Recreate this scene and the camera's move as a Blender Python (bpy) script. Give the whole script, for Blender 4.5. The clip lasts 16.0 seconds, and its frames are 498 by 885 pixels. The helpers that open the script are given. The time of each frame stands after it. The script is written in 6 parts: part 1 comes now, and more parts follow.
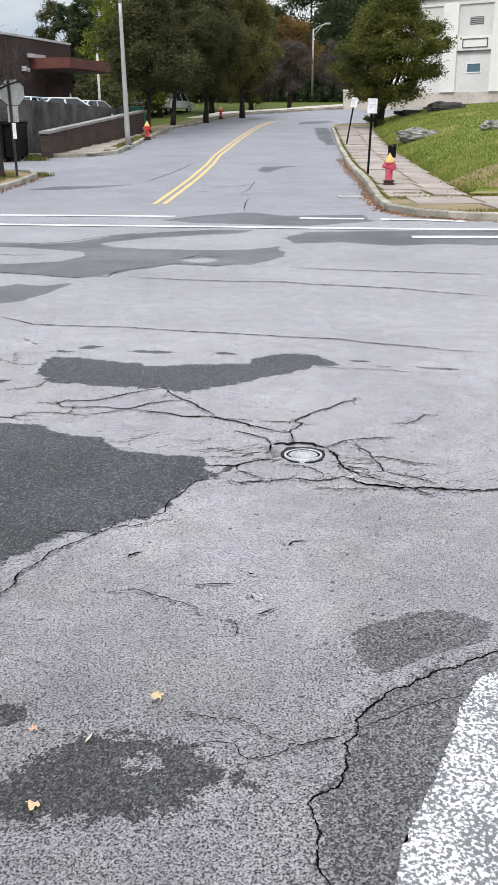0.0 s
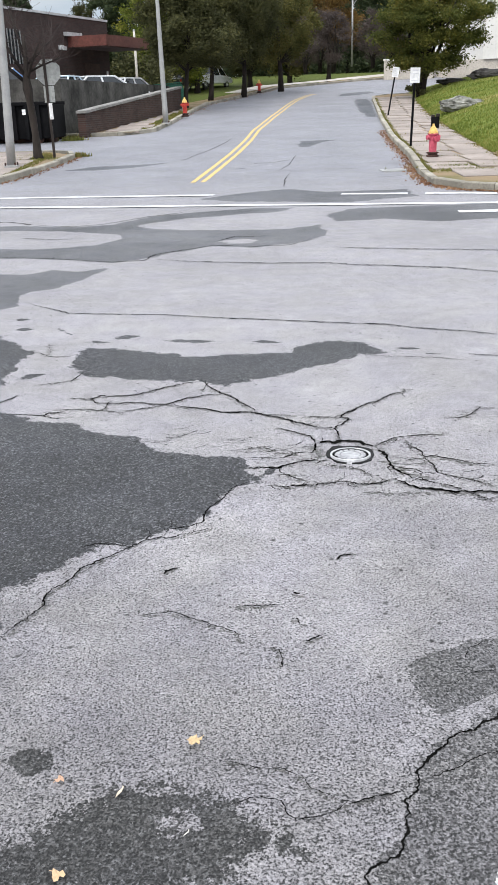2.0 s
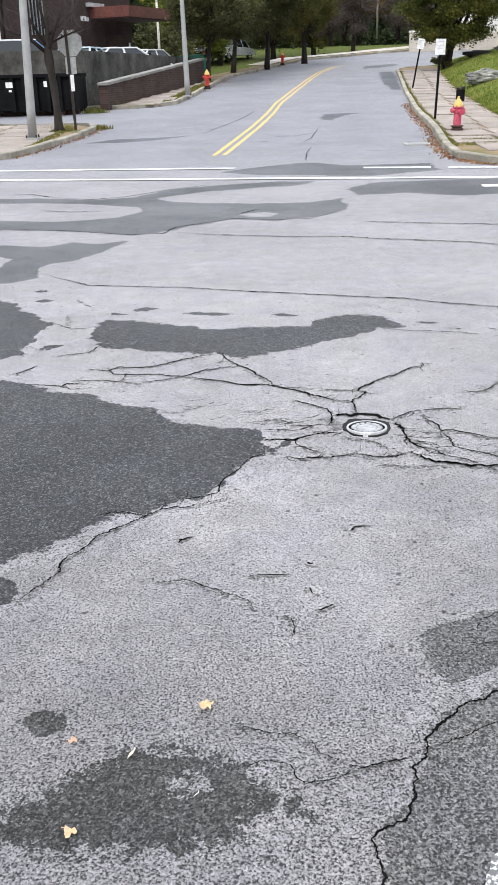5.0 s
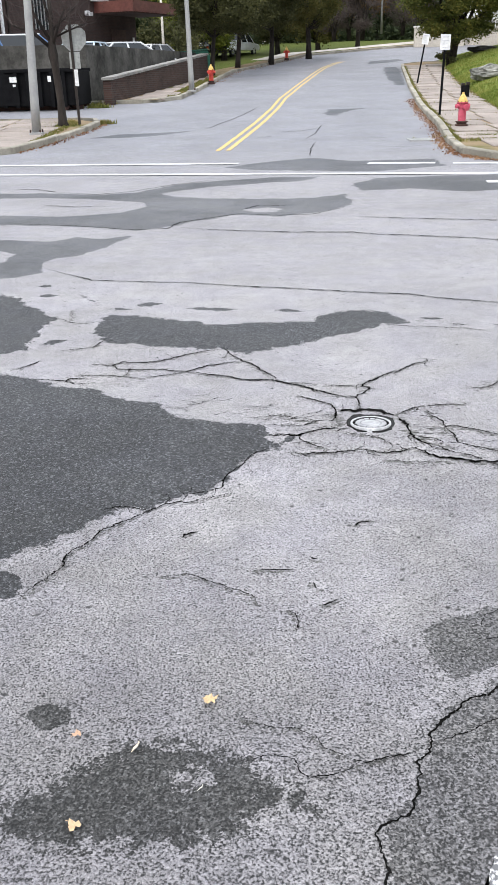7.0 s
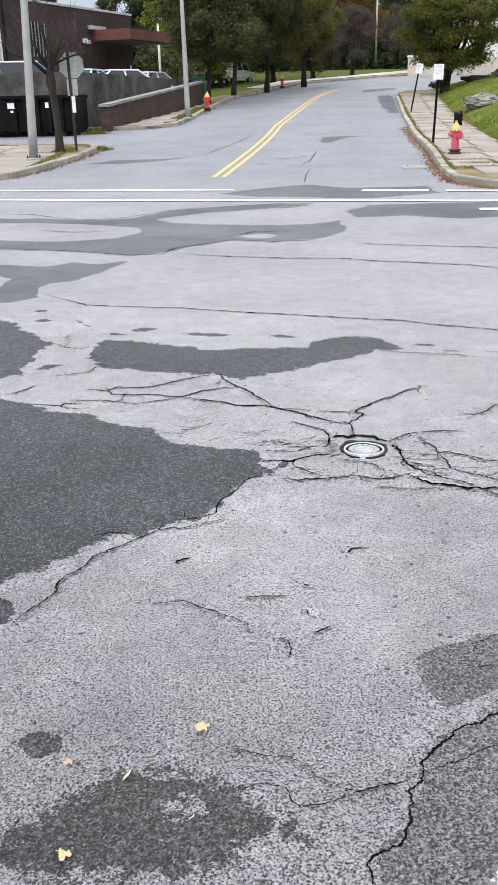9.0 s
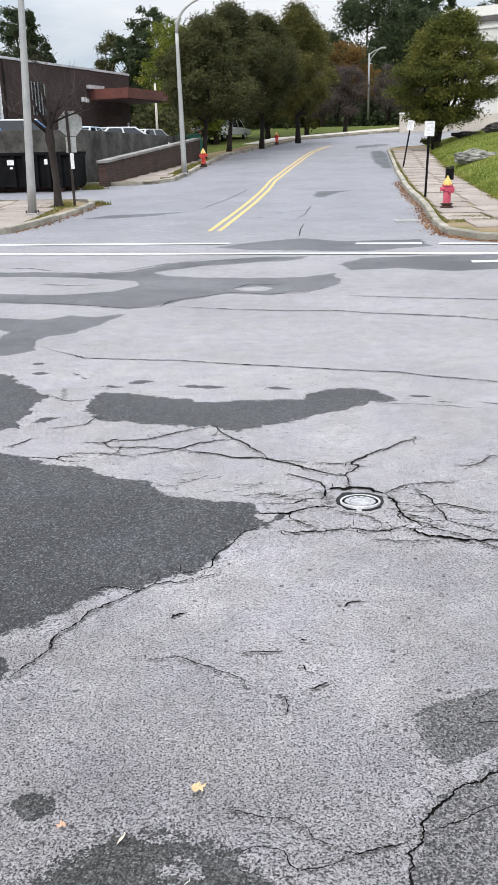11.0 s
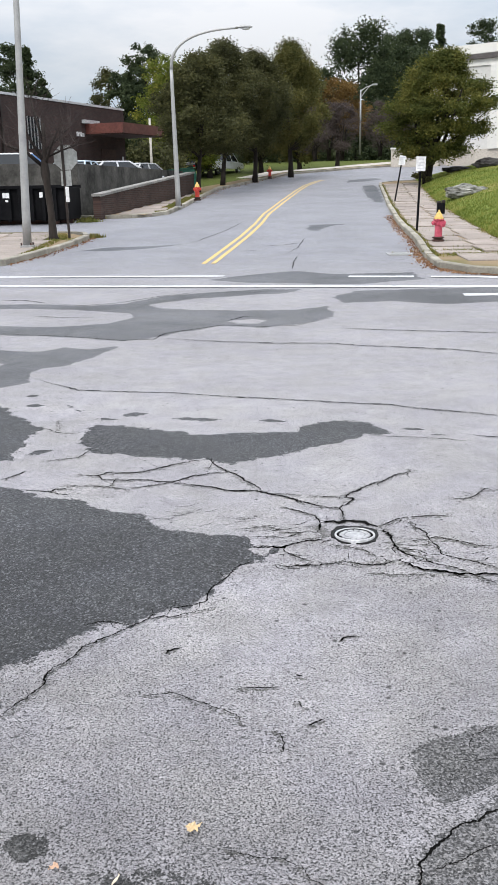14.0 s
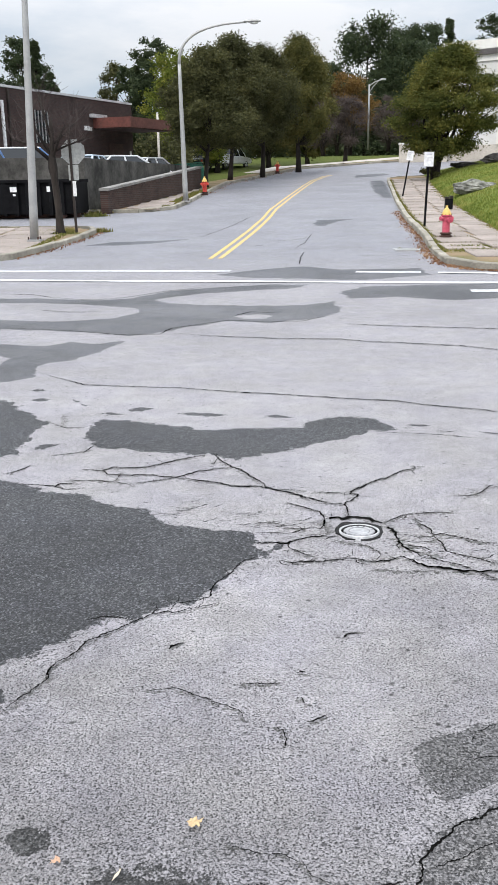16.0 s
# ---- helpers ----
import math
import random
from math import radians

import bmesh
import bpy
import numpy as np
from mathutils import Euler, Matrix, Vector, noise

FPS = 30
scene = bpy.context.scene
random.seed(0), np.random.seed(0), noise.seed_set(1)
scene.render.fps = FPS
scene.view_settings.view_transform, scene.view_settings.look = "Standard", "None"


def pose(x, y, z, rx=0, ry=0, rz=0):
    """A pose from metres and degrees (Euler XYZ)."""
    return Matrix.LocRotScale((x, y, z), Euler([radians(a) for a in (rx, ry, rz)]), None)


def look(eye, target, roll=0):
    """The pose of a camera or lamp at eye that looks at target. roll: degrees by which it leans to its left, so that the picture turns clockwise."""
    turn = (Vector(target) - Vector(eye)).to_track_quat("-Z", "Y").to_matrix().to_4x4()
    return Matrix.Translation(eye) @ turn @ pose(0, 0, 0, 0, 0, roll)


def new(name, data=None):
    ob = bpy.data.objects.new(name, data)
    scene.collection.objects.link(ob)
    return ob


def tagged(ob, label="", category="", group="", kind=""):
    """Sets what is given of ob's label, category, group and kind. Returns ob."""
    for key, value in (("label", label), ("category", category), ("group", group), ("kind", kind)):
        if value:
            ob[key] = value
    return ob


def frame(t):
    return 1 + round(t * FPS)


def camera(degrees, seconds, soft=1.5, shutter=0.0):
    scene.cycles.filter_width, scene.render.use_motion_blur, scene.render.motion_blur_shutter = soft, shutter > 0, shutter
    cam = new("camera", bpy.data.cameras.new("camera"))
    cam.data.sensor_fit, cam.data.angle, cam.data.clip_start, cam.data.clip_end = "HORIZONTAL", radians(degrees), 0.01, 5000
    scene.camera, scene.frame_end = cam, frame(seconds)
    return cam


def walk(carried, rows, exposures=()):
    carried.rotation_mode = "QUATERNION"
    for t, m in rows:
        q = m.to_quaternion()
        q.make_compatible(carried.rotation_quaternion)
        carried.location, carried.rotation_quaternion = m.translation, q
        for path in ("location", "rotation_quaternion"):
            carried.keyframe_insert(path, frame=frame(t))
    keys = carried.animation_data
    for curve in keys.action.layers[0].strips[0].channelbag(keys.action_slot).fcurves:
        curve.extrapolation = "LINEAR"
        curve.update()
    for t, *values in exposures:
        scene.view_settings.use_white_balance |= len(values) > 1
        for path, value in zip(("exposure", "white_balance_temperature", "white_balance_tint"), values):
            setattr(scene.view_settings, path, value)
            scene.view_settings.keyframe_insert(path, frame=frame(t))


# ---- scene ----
cam = camera(31.0, 16.0, soft=1.2)
PATH = [
    (0, (0.026, -0.35, 1.674), (0.12, 1.534, 1.01), -0.2),
    (0.5, (0.101, -0.213, 1.688), (0.125, 1.665, 0.999), -0.9),
    (1, (0.102, -0.111, 1.692), (0.118, 1.764, 0.995), -1.4),
    (1.5, (0.041, -0.054, 1.695), (0.049, 1.817, 0.99), -1.6),
    (2, (0.036, -0.042, 1.689), (0.035, 1.827, 0.978), -1.8),
    (2.5, (0.042, -0.044, 1.675), (0.027, 1.822, 0.957), -1.9),
    (3, (0.07, -0.041, 1.668), (0.041, 1.821, 0.939), -2.0),
    (3.5, (0.059, -0.051, 1.674), (0.025, 1.807, 0.935), -1.7),
    (4, (0.046, -0.054, 1.67), (0.008, 1.801, 0.924), -1.6),
    (4.5, (0.052, -0.056, 1.67), (0.009, 1.796, 0.917), -1.7),
    (7, (0.046, -0.056, 1.666), (-0.006, 1.79, 0.899), -1.6),
    (7.5, (0.058, -0.062, 1.676), (0.01, 1.791, 0.925), -1.6),
    (8, (0.051, -0.059, 1.681), (0.012, 1.802, 0.949), -1.3),
    (10.3, (0.054, -0.077, 1.682), (0.015, 1.802, 0.999), -1.2),
    (10.5, (0.056, -0.07, 1.681), (0.021, 1.816, 1.015), -1.2),
    (11, (0.055, -0.067, 1.698), (0.025, 1.836, 1.083), -1.4),
    (11.5, (0.056, -0.059, 1.724), (0.031, 1.86, 1.161), -1.3),
    (12, (0.049, -0.054, 1.724), (0.023, 1.875, 1.199), -1.2),
    (12.5, (0.051, -0.062, 1.735), (0.026, 1.87, 1.22), -1.2),
    (13, (0.051, -0.062, 1.724), (0.03, 1.869, 1.203), -1.1),
    (13.5, (0.053, -0.059, 1.714), (0.038, 1.869, 1.18), -1.1),
    (14, (0.047, -0.069, 1.713), (0.034, 1.854, 1.163), -1.2),
    (14.5, (0.053, -0.069, 1.707), (0.037, 1.849, 1.141), -1.3),
    (15, (0.05, -0.072, 1.708), (0.028, 1.843, 1.132), -1.3),
    (15.5, (0.052, -0.063, 1.704), (0.026, 1.853, 1.132), -1.2),
    (16, (0.054, -0.065, 1.714), (0.027, 1.855, 1.154), -1.0),
]
walk(cam, [(t, look(eye, target, roll)) for t, eye, target, roll in PATH],
     [(0, -0.09), (1.5, -0.05), (3, 0.0), (7.5, 0.03), (11, 0.02), (12.5, -0.09), (14, -0.07), (16, -0.01)])
SKY_LOW, SKY_HIGH = 0.97, 3.25

# ---- world, sun and exposure ----
def make_world():
    w = bpy.data.worlds.new("overcast_sky")
    w.use_nodes = True
    scene.world = w
    nt = w.node_tree
    nt.nodes.clear()
    N, L = nt.nodes.new, nt.links.new
    out = N("ShaderNodeOutputWorld")
    sky = N("ShaderNodeTexSky")
    sky.sky_type, sky.sun_disc = "NISHITA", False
    sky.sun_elevation, sky.sun_rotation = radians(48), radians(205)
    b1 = N("ShaderNodeBackground")
    b1.inputs[1].default_value = 0.12
    L(sky.outputs[0], b1.inputs[0])
    co = N("ShaderNodeTexCoord")
    mp = N("ShaderNodeMapping")
    mp.inputs["Scale"].default_value = (1.0, 1.0, 3.2)
    L(co.outputs["Generated"], mp.inputs[0])
    n1 = N("ShaderNodeTexNoise")
    n1.inputs["Scale"].default_value, n1.inputs["Detail"].default_value = 3.1, 7.0
    n1.inputs["Roughness"].default_value = 0.56
    L(mp.outputs[0], n1.inputs[0])
    ramp = N("ShaderNodeValToRGB")
    ramp.color_ramp.elements[0].position, ramp.color_ramp.elements[0].color = 0.36, (0.60, 0.68, 0.78, 1)
    ramp.color_ramp.elements[1].position, ramp.color_ramp.elements[1].color = 0.60, (0.93, 0.935, 0.965, 1)
    L(n1.outputs[0], ramp.inputs[0])
    sep = N("ShaderNodeSeparateXYZ")
    L(co.outputs["Generated"], sep.inputs[0])
    mr = N("ShaderNodeMapRange")
    mr.inputs["From Min"].default_value, mr.inputs["From Max"].default_value = 0.12, 0.9
    mr.inputs["To Min"].default_value, mr.inputs["To Max"].default_value = SKY_LOW, SKY_HIGH
    L(sep.outputs[2], mr.inputs[0])
    b2 = N("ShaderNodeBackground")
    L(ramp.outputs[0], b2.inputs[0])
    L(mr.outputs[0], b2.inputs[1])
    mix = N("ShaderNodeMixShader")
    mix.inputs[0].default_value = 0.88
    L(b1.outputs[0], mix.inputs[1])
    L(b2.outputs[0], mix.inputs[2])
    L(mix.outputs[0], out.inputs[0])


make_world()
sun = new("sun", bpy.data.lights.new("sun", "SUN"))
sun.data.energy, sun.data.angle, sun.data.color = 1.9, radians(16), (1.0, 0.96, 0.9)
sun.matrix_world = look((-14, -26, 33), (0, 0, 0))


# ---- materials ----
def mat(name, rough=0.8, metal=0.0, spec=0.3):
    m = bpy.data.materials.new(name)
    m.use_nodes = True
    b = m.node_tree.nodes["Principled BSDF"]
    b.inputs["Roughness"].default_value = rough
    b.inputs["Metallic"].default_value = metal
    b.inputs["Specular IOR Level"].default_value = spec
    return m, m.node_tree, b


def node(nt, kind, **sets):
    n = nt.nodes.new(kind)
    for k, v in sets.items():
        n.inputs[k.replace("_", " ")].default_value = v
    return n


def place(nt, scale=(1, 1, 1), local=False):
    """Coordinates in metres."""
    co = nt.nodes.new("ShaderNodeTexCoord") if local else nt.nodes.new("ShaderNodeNewGeometry")
    mp = nt.nodes.new("ShaderNodeMapping")
    mp.inputs["Scale"].default_value = scale
    nt.links.new(co.outputs["Object" if local else "Position"], mp.inputs[0])
    return mp.outputs[0]


def ramp_of(nt, src, stops):
    r = nt.nodes.new("ShaderNodeValToRGB")
    e = r.color_ramp.elements
    while len(e) < len(stops):
        e.new(0.5)
    for k, (p, c) in enumerate(stops):
        e[k].position, e[k].color = p, (*c, 1)
    nt.links.new(src, r.inputs[0])
    return r.outputs[0]


def mixed(nt, a, b, fac, mode="MIX"):
    m = nt.nodes.new("ShaderNodeMix")
    m.data_type, m.blend_type = "RGBA", mode
    for sock, v in ((m.inputs[0], fac), (m.inputs[6], a), (m.inputs[7], b)):
        if hasattr(v, "default_value"):
            nt.links.new(v, sock)
        else:
            sock.default_value = v if isinstance(v, float) else (*v, 1)
    return m.outputs[2]


def bump(nt, b, height, strength, distance):
    n = nt.nodes.new("ShaderNodeBump")
    n.inputs["Strength"].default_value, n.inputs["Distance"].default_value = strength, distance
    nt.links.new(height, n.inputs["Height"])
    nt.links.new(n.outputs[0], b.inputs["Normal"])


def grain(name, dark, light, fine=40.0, coarse=1.2, rough=0.85, relief=0.3, depth=0.004, metal=0.0, local=False, spec=0.3, stretch=(1, 1, 1), vary=0.0, amp=0.28):
    """A plain weathered surface: fine grain and broad stains between two colours."""
    m, nt, b = mat(name, rough, metal, spec)
    at = place(nt, stretch, local)
    n1 = node(nt, "ShaderNodeTexNoise", Scale=fine, Detail=4.0, Roughness=0.65)
    n2 = node(nt, "ShaderNodeTexNoise", Scale=coarse, Detail=5.0, Roughness=0.6)
    for n in (n1, n2):
        nt.links.new(at, n.inputs[0])
    c2 = ramp_of(nt, n2.outputs[0], [(0.32, dark), (0.68, light)])
    c1 = ramp_of(nt, n1.outputs[0], [(0.3, (1 - amp,) * 3), (0.7, (1 + amp * 0.6,) * 3)])
    col = mixed(nt, c2, c1, 1.0, "MULTIPLY")
    if vary:
        oi = nt.nodes.new("ShaderNodeObjectInfo")
        v = ramp_of(nt, oi.outputs["Random"], [(0.0, (1 - vary,) * 3), (1.0, (1 + vary,) * 3)])
        col = mixed(nt, col, v, 1.0, "MULTIPLY")
    nt.links.new(col, b.inputs["Base Color"])
    bump(nt, b, n1.outputs[0], relief, depth)
    return m


def asphalt(name, inner=None, mottle=14.0, ragged=0.9, detail=8.0):
    """Worn asphalt: pale rounded stones in dark pits, with broad worn fields. With inner = (pit, low, high, specks), a second
    asphalt shows wherever the mesh's own mask says so, along a ragged edge."""
    m, nt, b = mat(name, 0.68, 0.0, 0.5)
    L = nt.links.new
    at = place(nt)
    warp = node(nt, "ShaderNodeTexNoise", Scale=55.0, Detail=2.0)
    L(at, warp.inputs[0])
    jit = nt.nodes.new("ShaderNodeVectorMath")
    jit.operation = "MULTIPLY_ADD"
    jit.inputs[1].default_value = (0.010, 0.010, 0.010)
    L(warp.outputs["Color"], jit.inputs[0])
    L(at, jit.inputs[2])

    def math_of(op, a, c, d=None):
        n = nt.nodes.new("ShaderNodeMath")
        n.operation = op
        for k, v in enumerate((a, c, d)):
            if v is None:
                continue
            if isinstance(v, float):
                n.inputs[k].default_value = v
            else:
                L(v, n.inputs[k])
        return n.outputs[0]

    stones = node(nt, "ShaderNodeTexVoronoi", Scale=150.0)
    L(jit.outputs[0], stones.inputs[0])
    pits = node(nt, "ShaderNodeTexNoise", Scale=145.0, Detail=3.0, Roughness=0.6)
    big = node(nt, "ShaderNodeTexNoise", Scale=0.55, Detail=7.0, Roughness=0.62)
    blot = node(nt, "ShaderNodeTexNoise", Scale=6.0, Detail=6.0, Roughness=0.65)
    for n in (pits, big, blot):
        L(at, n.inputs[0])
    level = math_of("MULTIPLY_ADD", stones.outputs["Distance"], -0.24, pits.outputs[0])
    clump = node(nt, "ShaderNodeTexNoise", Scale=52.0, Detail=3.0, Roughness=0.6)
    L(at, clump.inputs[0])
    level = math_of("ADD", level, math_of("MULTIPLY", math_of("ADD", clump.outputs[0], -0.5), 0.22))
    # near lane coarse and pitted, far road smoother; steep-view darkness is painted into the near colour
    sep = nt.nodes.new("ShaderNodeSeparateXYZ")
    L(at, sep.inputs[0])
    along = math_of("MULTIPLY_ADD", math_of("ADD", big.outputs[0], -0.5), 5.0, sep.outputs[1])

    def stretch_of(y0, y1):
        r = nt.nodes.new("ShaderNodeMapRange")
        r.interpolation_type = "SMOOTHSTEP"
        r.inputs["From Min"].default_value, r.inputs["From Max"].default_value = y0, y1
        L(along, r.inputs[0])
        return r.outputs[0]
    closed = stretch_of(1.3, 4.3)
    far_stretch = stretch_of(4.5, 10.0)
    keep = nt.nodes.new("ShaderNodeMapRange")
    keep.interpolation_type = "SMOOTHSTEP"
    L(math_of("MULTIPLY_ADD", far_stretch, -0.16, math_of("MULTIPLY_ADD", closed, -0.055, 0.175)), keep.inputs["From Min"])
    L(math_of("MULTIPLY_ADD", far_stretch, -0.10, math_of("MULTIPLY_ADD", closed, -0.035, 0.43)), keep.inputs["From Max"])
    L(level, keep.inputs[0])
    # the pit colour carries the shadow between the stones
    outer = ((0.020, 0.020, 0.021), (0.328, 0.317, 0.329), (0.410, 0.396, 0.411))
    field = ramp_of(nt, big.outputs[0], [(0.36, outer[1]), (0.62, outer[2])])
    pit = outer[0]
    if inner:
        mask = nt.nodes.new("ShaderNodeAttribute")
        mask.attribute_name = "mask"
        rag = node(nt, "ShaderNodeTexNoise", Scale=mottle, Detail=detail, Roughness=0.72)
        L(at, rag.inputs[0])
        wob = math_of("MULTIPLY_ADD", math_of("ADD", rag.outputs[0], -0.5), ragged * 2, mask.outputs["Fac"])
        fine = math_of("MULTIPLY_ADD", math_of("ADD", pits.outputs[0], -0.5), -0.5, wob)
        fac = nt.nodes.new("ShaderNodeMapRange")
        fac.interpolation_type = "SMOOTHSTEP"
        fac.inputs["From Min"].default_value, fac.inputs["From Max"].default_value = 0.44, 0.56
        L(fine, fac.inputs[0])
        within = ramp_of(nt, big.outputs[0], [(0.36, inner[1]), (0.62, inner[2])])
        if inner[3]:
            sp = node(nt, "ShaderNodeTexVoronoi", Scale=135.0)
            L(at, sp.inputs[0])
            bw = nt.nodes.new("ShaderNodeRGBToBW")
            L(ramp_of(nt, sp.outputs["Color"], [(0.64, (0, 0, 0)), (0.9, (1, 1, 1))]), bw.inputs[0])
            within = mixed(nt, within, ramp_of(nt, sp.outputs["Color"], [(0.1, (0.22, 0.22, 0.22)), (0.5, (1.0, 1.0, 1.0)), (0.9, (1.5, 1.5, 1.5))]), 1.0, "MULTIPLY")
            within = mixed(nt, within, (0.34, 0.345, 0.36), math_of("MULTIPLY", bw.outputs[0], inner[3]))
        field = mixed(nt, field, within, fac.outputs[0])
        pit = mixed(nt, outer[0], inner[0], fac.outputs[0])
    field = mixed(nt, field, ramp_of(nt, blot.outputs[0], [(0.30, (0.85, 0.85, 0.85)), (0.70, (1.11, 1.11, 1.11))]), 1.0, "MULTIPLY")
    field = mixed(nt, field, ramp_of(nt, stones.outputs["Color"], [(0.05, (0.74, 0.74, 0.74)), (0.5, (0.98, 0.98, 0.98)), (0.95, (1.24, 1.24, 1.24))]), 1.0, "MULTIPLY")
    # near colour darkened to stand in for steep-view shade; far toned down, bluer uphill
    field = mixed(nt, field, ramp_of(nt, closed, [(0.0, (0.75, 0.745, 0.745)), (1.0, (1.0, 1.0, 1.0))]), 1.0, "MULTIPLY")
    field = mixed(nt, field, ramp_of(nt, far_stretch, [(0.0, (1.0, 1.0, 1.0)), (1.0, (0.75, 0.75, 0.755))]), 1.0, "MULTIPLY")
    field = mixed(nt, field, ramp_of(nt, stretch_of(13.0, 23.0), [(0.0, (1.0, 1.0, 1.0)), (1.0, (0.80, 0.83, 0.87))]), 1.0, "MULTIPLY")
    tint = node(nt, "ShaderNodeTexNoise", Scale=2.6, Detail=3.0)
    L(at, tint.inputs[0])
    field = mixed(nt, field, ramp_of(nt, tint.outputs[0], [(0.36, (1.01, 1.005, 0.975)), (0.64, (0.995, 0.99, 1.015))]), 1.0, "MULTIPLY")
    grit = node(nt, "ShaderNodeTexNoise", Scale=260.0, Detail=2.0)
    L(at, grit.inputs[0])
    field = mixed(nt, field, ramp_of(nt, grit.outputs[0], [(0.3, (0.82, 0.82, 0.82)), (0.7, (1.15, 1.15, 1.15))]), 1.0, "MULTIPLY")
    fleck = node(nt, "ShaderNodeTexVoronoi", Scale=10.0)
    L(jit.outputs[0], fleck.inputs[0])
    field = mixed(nt, field, ramp_of(nt, fleck.outputs["Distance"], [(0.05, (0.22, 0.22, 0.22)), (0.12, (1, 1, 1))]), 1.0, "MULTIPLY")
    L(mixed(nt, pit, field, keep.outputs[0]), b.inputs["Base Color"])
    bump(nt, b, math_of("MULTIPLY_ADD", stones.outputs["Distance"], -0.7, keep.outputs[0]), 0.8, 0.008)
    return m


def worn_paint(name, paint, under, cover=0.5, scale=38.0):
    m, nt, b = mat(name, 0.7)
    at = place(nt)
    n = node(nt, "ShaderNodeTexNoise", Scale=scale, Detail=5.0, Roughness=0.7)
    big = node(nt, "ShaderNodeTexNoise", Scale=3.0, Detail=3.0)
    for k in (n, big):
        nt.links.new(at, k.inputs[0])
    add = nt.nodes.new("ShaderNodeMath")
    add.operation = "MULTIPLY_ADD"
    add.inputs[1].default_value = 0.35
    nt.links.new(big.outputs[0], add.inputs[0])
    nt.links.new(n.outputs[0], add.inputs[2])
    f = ramp_of(nt, add.outputs[0], [(cover + 0.14, (0, 0, 0)), (cover + 0.2, (1, 1, 1))])
    bw = nt.nodes.new("ShaderNodeRGBToBW")
    nt.links.new(f, bw.inputs[0])
    nt.links.new(mixed(nt, under, paint, bw.outputs[0]), b.inputs["Base Color"])
    bump(nt, b, n.outputs[0], 0.5, 0.004)
    return m


def leafy(name, stops, trans=0.3):
    """Leaves: each one its own tone, with broader drifts of colour over the crown."""
    m, nt, b = mat(name, 0.75, 0.0, 0.15)
    geo = nt.nodes.new("ShaderNodeNewGeometry")
    n = node(nt, "ShaderNodeTexNoise", Scale=0.7, Detail=3.0)
    nt.links.new(geo.outputs["Position"], n.inputs[0])
    mm = nt.nodes.new("ShaderNodeMath")
    mm.operation = "MULTIPLY_ADD"
    mm.inputs[1].default_value = 0.55
    half = nt.nodes.new("ShaderNodeMath")
    half.operation = "MULTIPLY_ADD"
    half.inputs[1].default_value, half.inputs[2].default_value = 1.3, -0.42
    nt.links.new(n.outputs[0], half.inputs[0])
    nt.links.new(geo.outputs["Random Per Island"], mm.inputs[0])
    nt.links.new(half.outputs[0], mm.inputs[2])
    nt.links.new(ramp_of(nt, mm.outputs[0], stops), b.inputs["Base Color"])
    tr = nt.nodes.new("ShaderNodeBsdfTranslucent")
    nt.links.new(b.inputs["Base Color"].links[0].from_socket, tr.inputs[0])
    mx = nt.nodes.new("ShaderNodeMixShader")
    mx.inputs[0].default_value = trans
    nt.links.new(b.outputs[0], mx.inputs[1])
    nt.links.new(tr.outputs[0], mx.inputs[2])
    nt.links.new(mx.outputs[0], nt.nodes["Material Output"].inputs[0])
    return m


def brick_mat(name, c1, c2, joint, local=False):
    m, nt, b = mat(name, 0.85)
    at = nt.nodes.new("ShaderNodeTexCoord")
    br = node(nt, "ShaderNodeTexBrick", Scale=1.0, Mortar_Size=0.008, Brick_Width=0.215, Row_Height=0.075)
    br.inputs["Color1"].default_value, br.inputs["Color2"].default_value, br.inputs["Mortar"].default_value = (*c1, 1), (*c2, 1), (*joint, 1)
    nt.links.new(at.outputs["UV"], br.inputs[0])
    n = node(nt, "ShaderNodeTexNoise", Scale=0.9, Detail=6.0, Roughness=0.65)
    nt.links.new(at.outputs["UV"], n.inputs[0])
    v = ramp_of(nt, n.outputs[0], [(0.3, (0.6, 0.6, 0.6)), (0.7, (1.2, 1.2, 1.2))])
    nt.links.new(mixed(nt, br.outputs[0], v, 1.0, "MULTIPLY"), b.inputs["Base Color"])
    bump(nt, b, br.outputs["Fac"], -0.4, 0.004)
    return m


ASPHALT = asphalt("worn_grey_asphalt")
ASPHALT_DARK = asphalt("dark_patched_asphalt", ((0.002, 0.002, 0.003), (0.034, 0.035, 0.039), (0.060, 0.062, 0.068), 0.45), 9.0, 1.25)
ASPHALT_STAIN = asphalt("stained_asphalt", ((0.007, 0.007, 0.007), (0.066, 0.065, 0.065), (0.112, 0.110, 0.109), 0.3), 26.0, 1.0)
ASPHALT_MID = asphalt("grey_patched_asphalt", ((0.015, 0.015, 0.016), (0.085, 0.087, 0.094), (0.180, 0.182, 0.193), 0.0), 2.2, 0.6, 3.0)
ASPHALT_FAINT = asphalt("faint_grey_asphalt", ((0.012, 0.012, 0.012), (0.15, 0.147, 0.152), (0.21, 0.205, 0.210), 0.12), 16.0, 0.8)
ASPHALT_OLD = asphalt("older_grey_asphalt", ((0.014, 0.014, 0.014), (0.18, 0.175, 0.180), (0.25, 0.243, 0.248), 0.1), 14.0, 0.9)
ASPHALT_BROKEN = asphalt("crumbled_asphalt", ((0.008, 0.008, 0.008), (0.135, 0.131, 0.128), (0.22, 0.214, 0.21), 0.0), 38.0, 1.5)
# near-black colour stands in for shade in cracks, gaps, slots and the drain
CRACK = grain("gap_shade", (0.004, 0.004, 0.004), (0.012, 0.0115, 0.011), 80, 3, 1.0, spec=0.02)
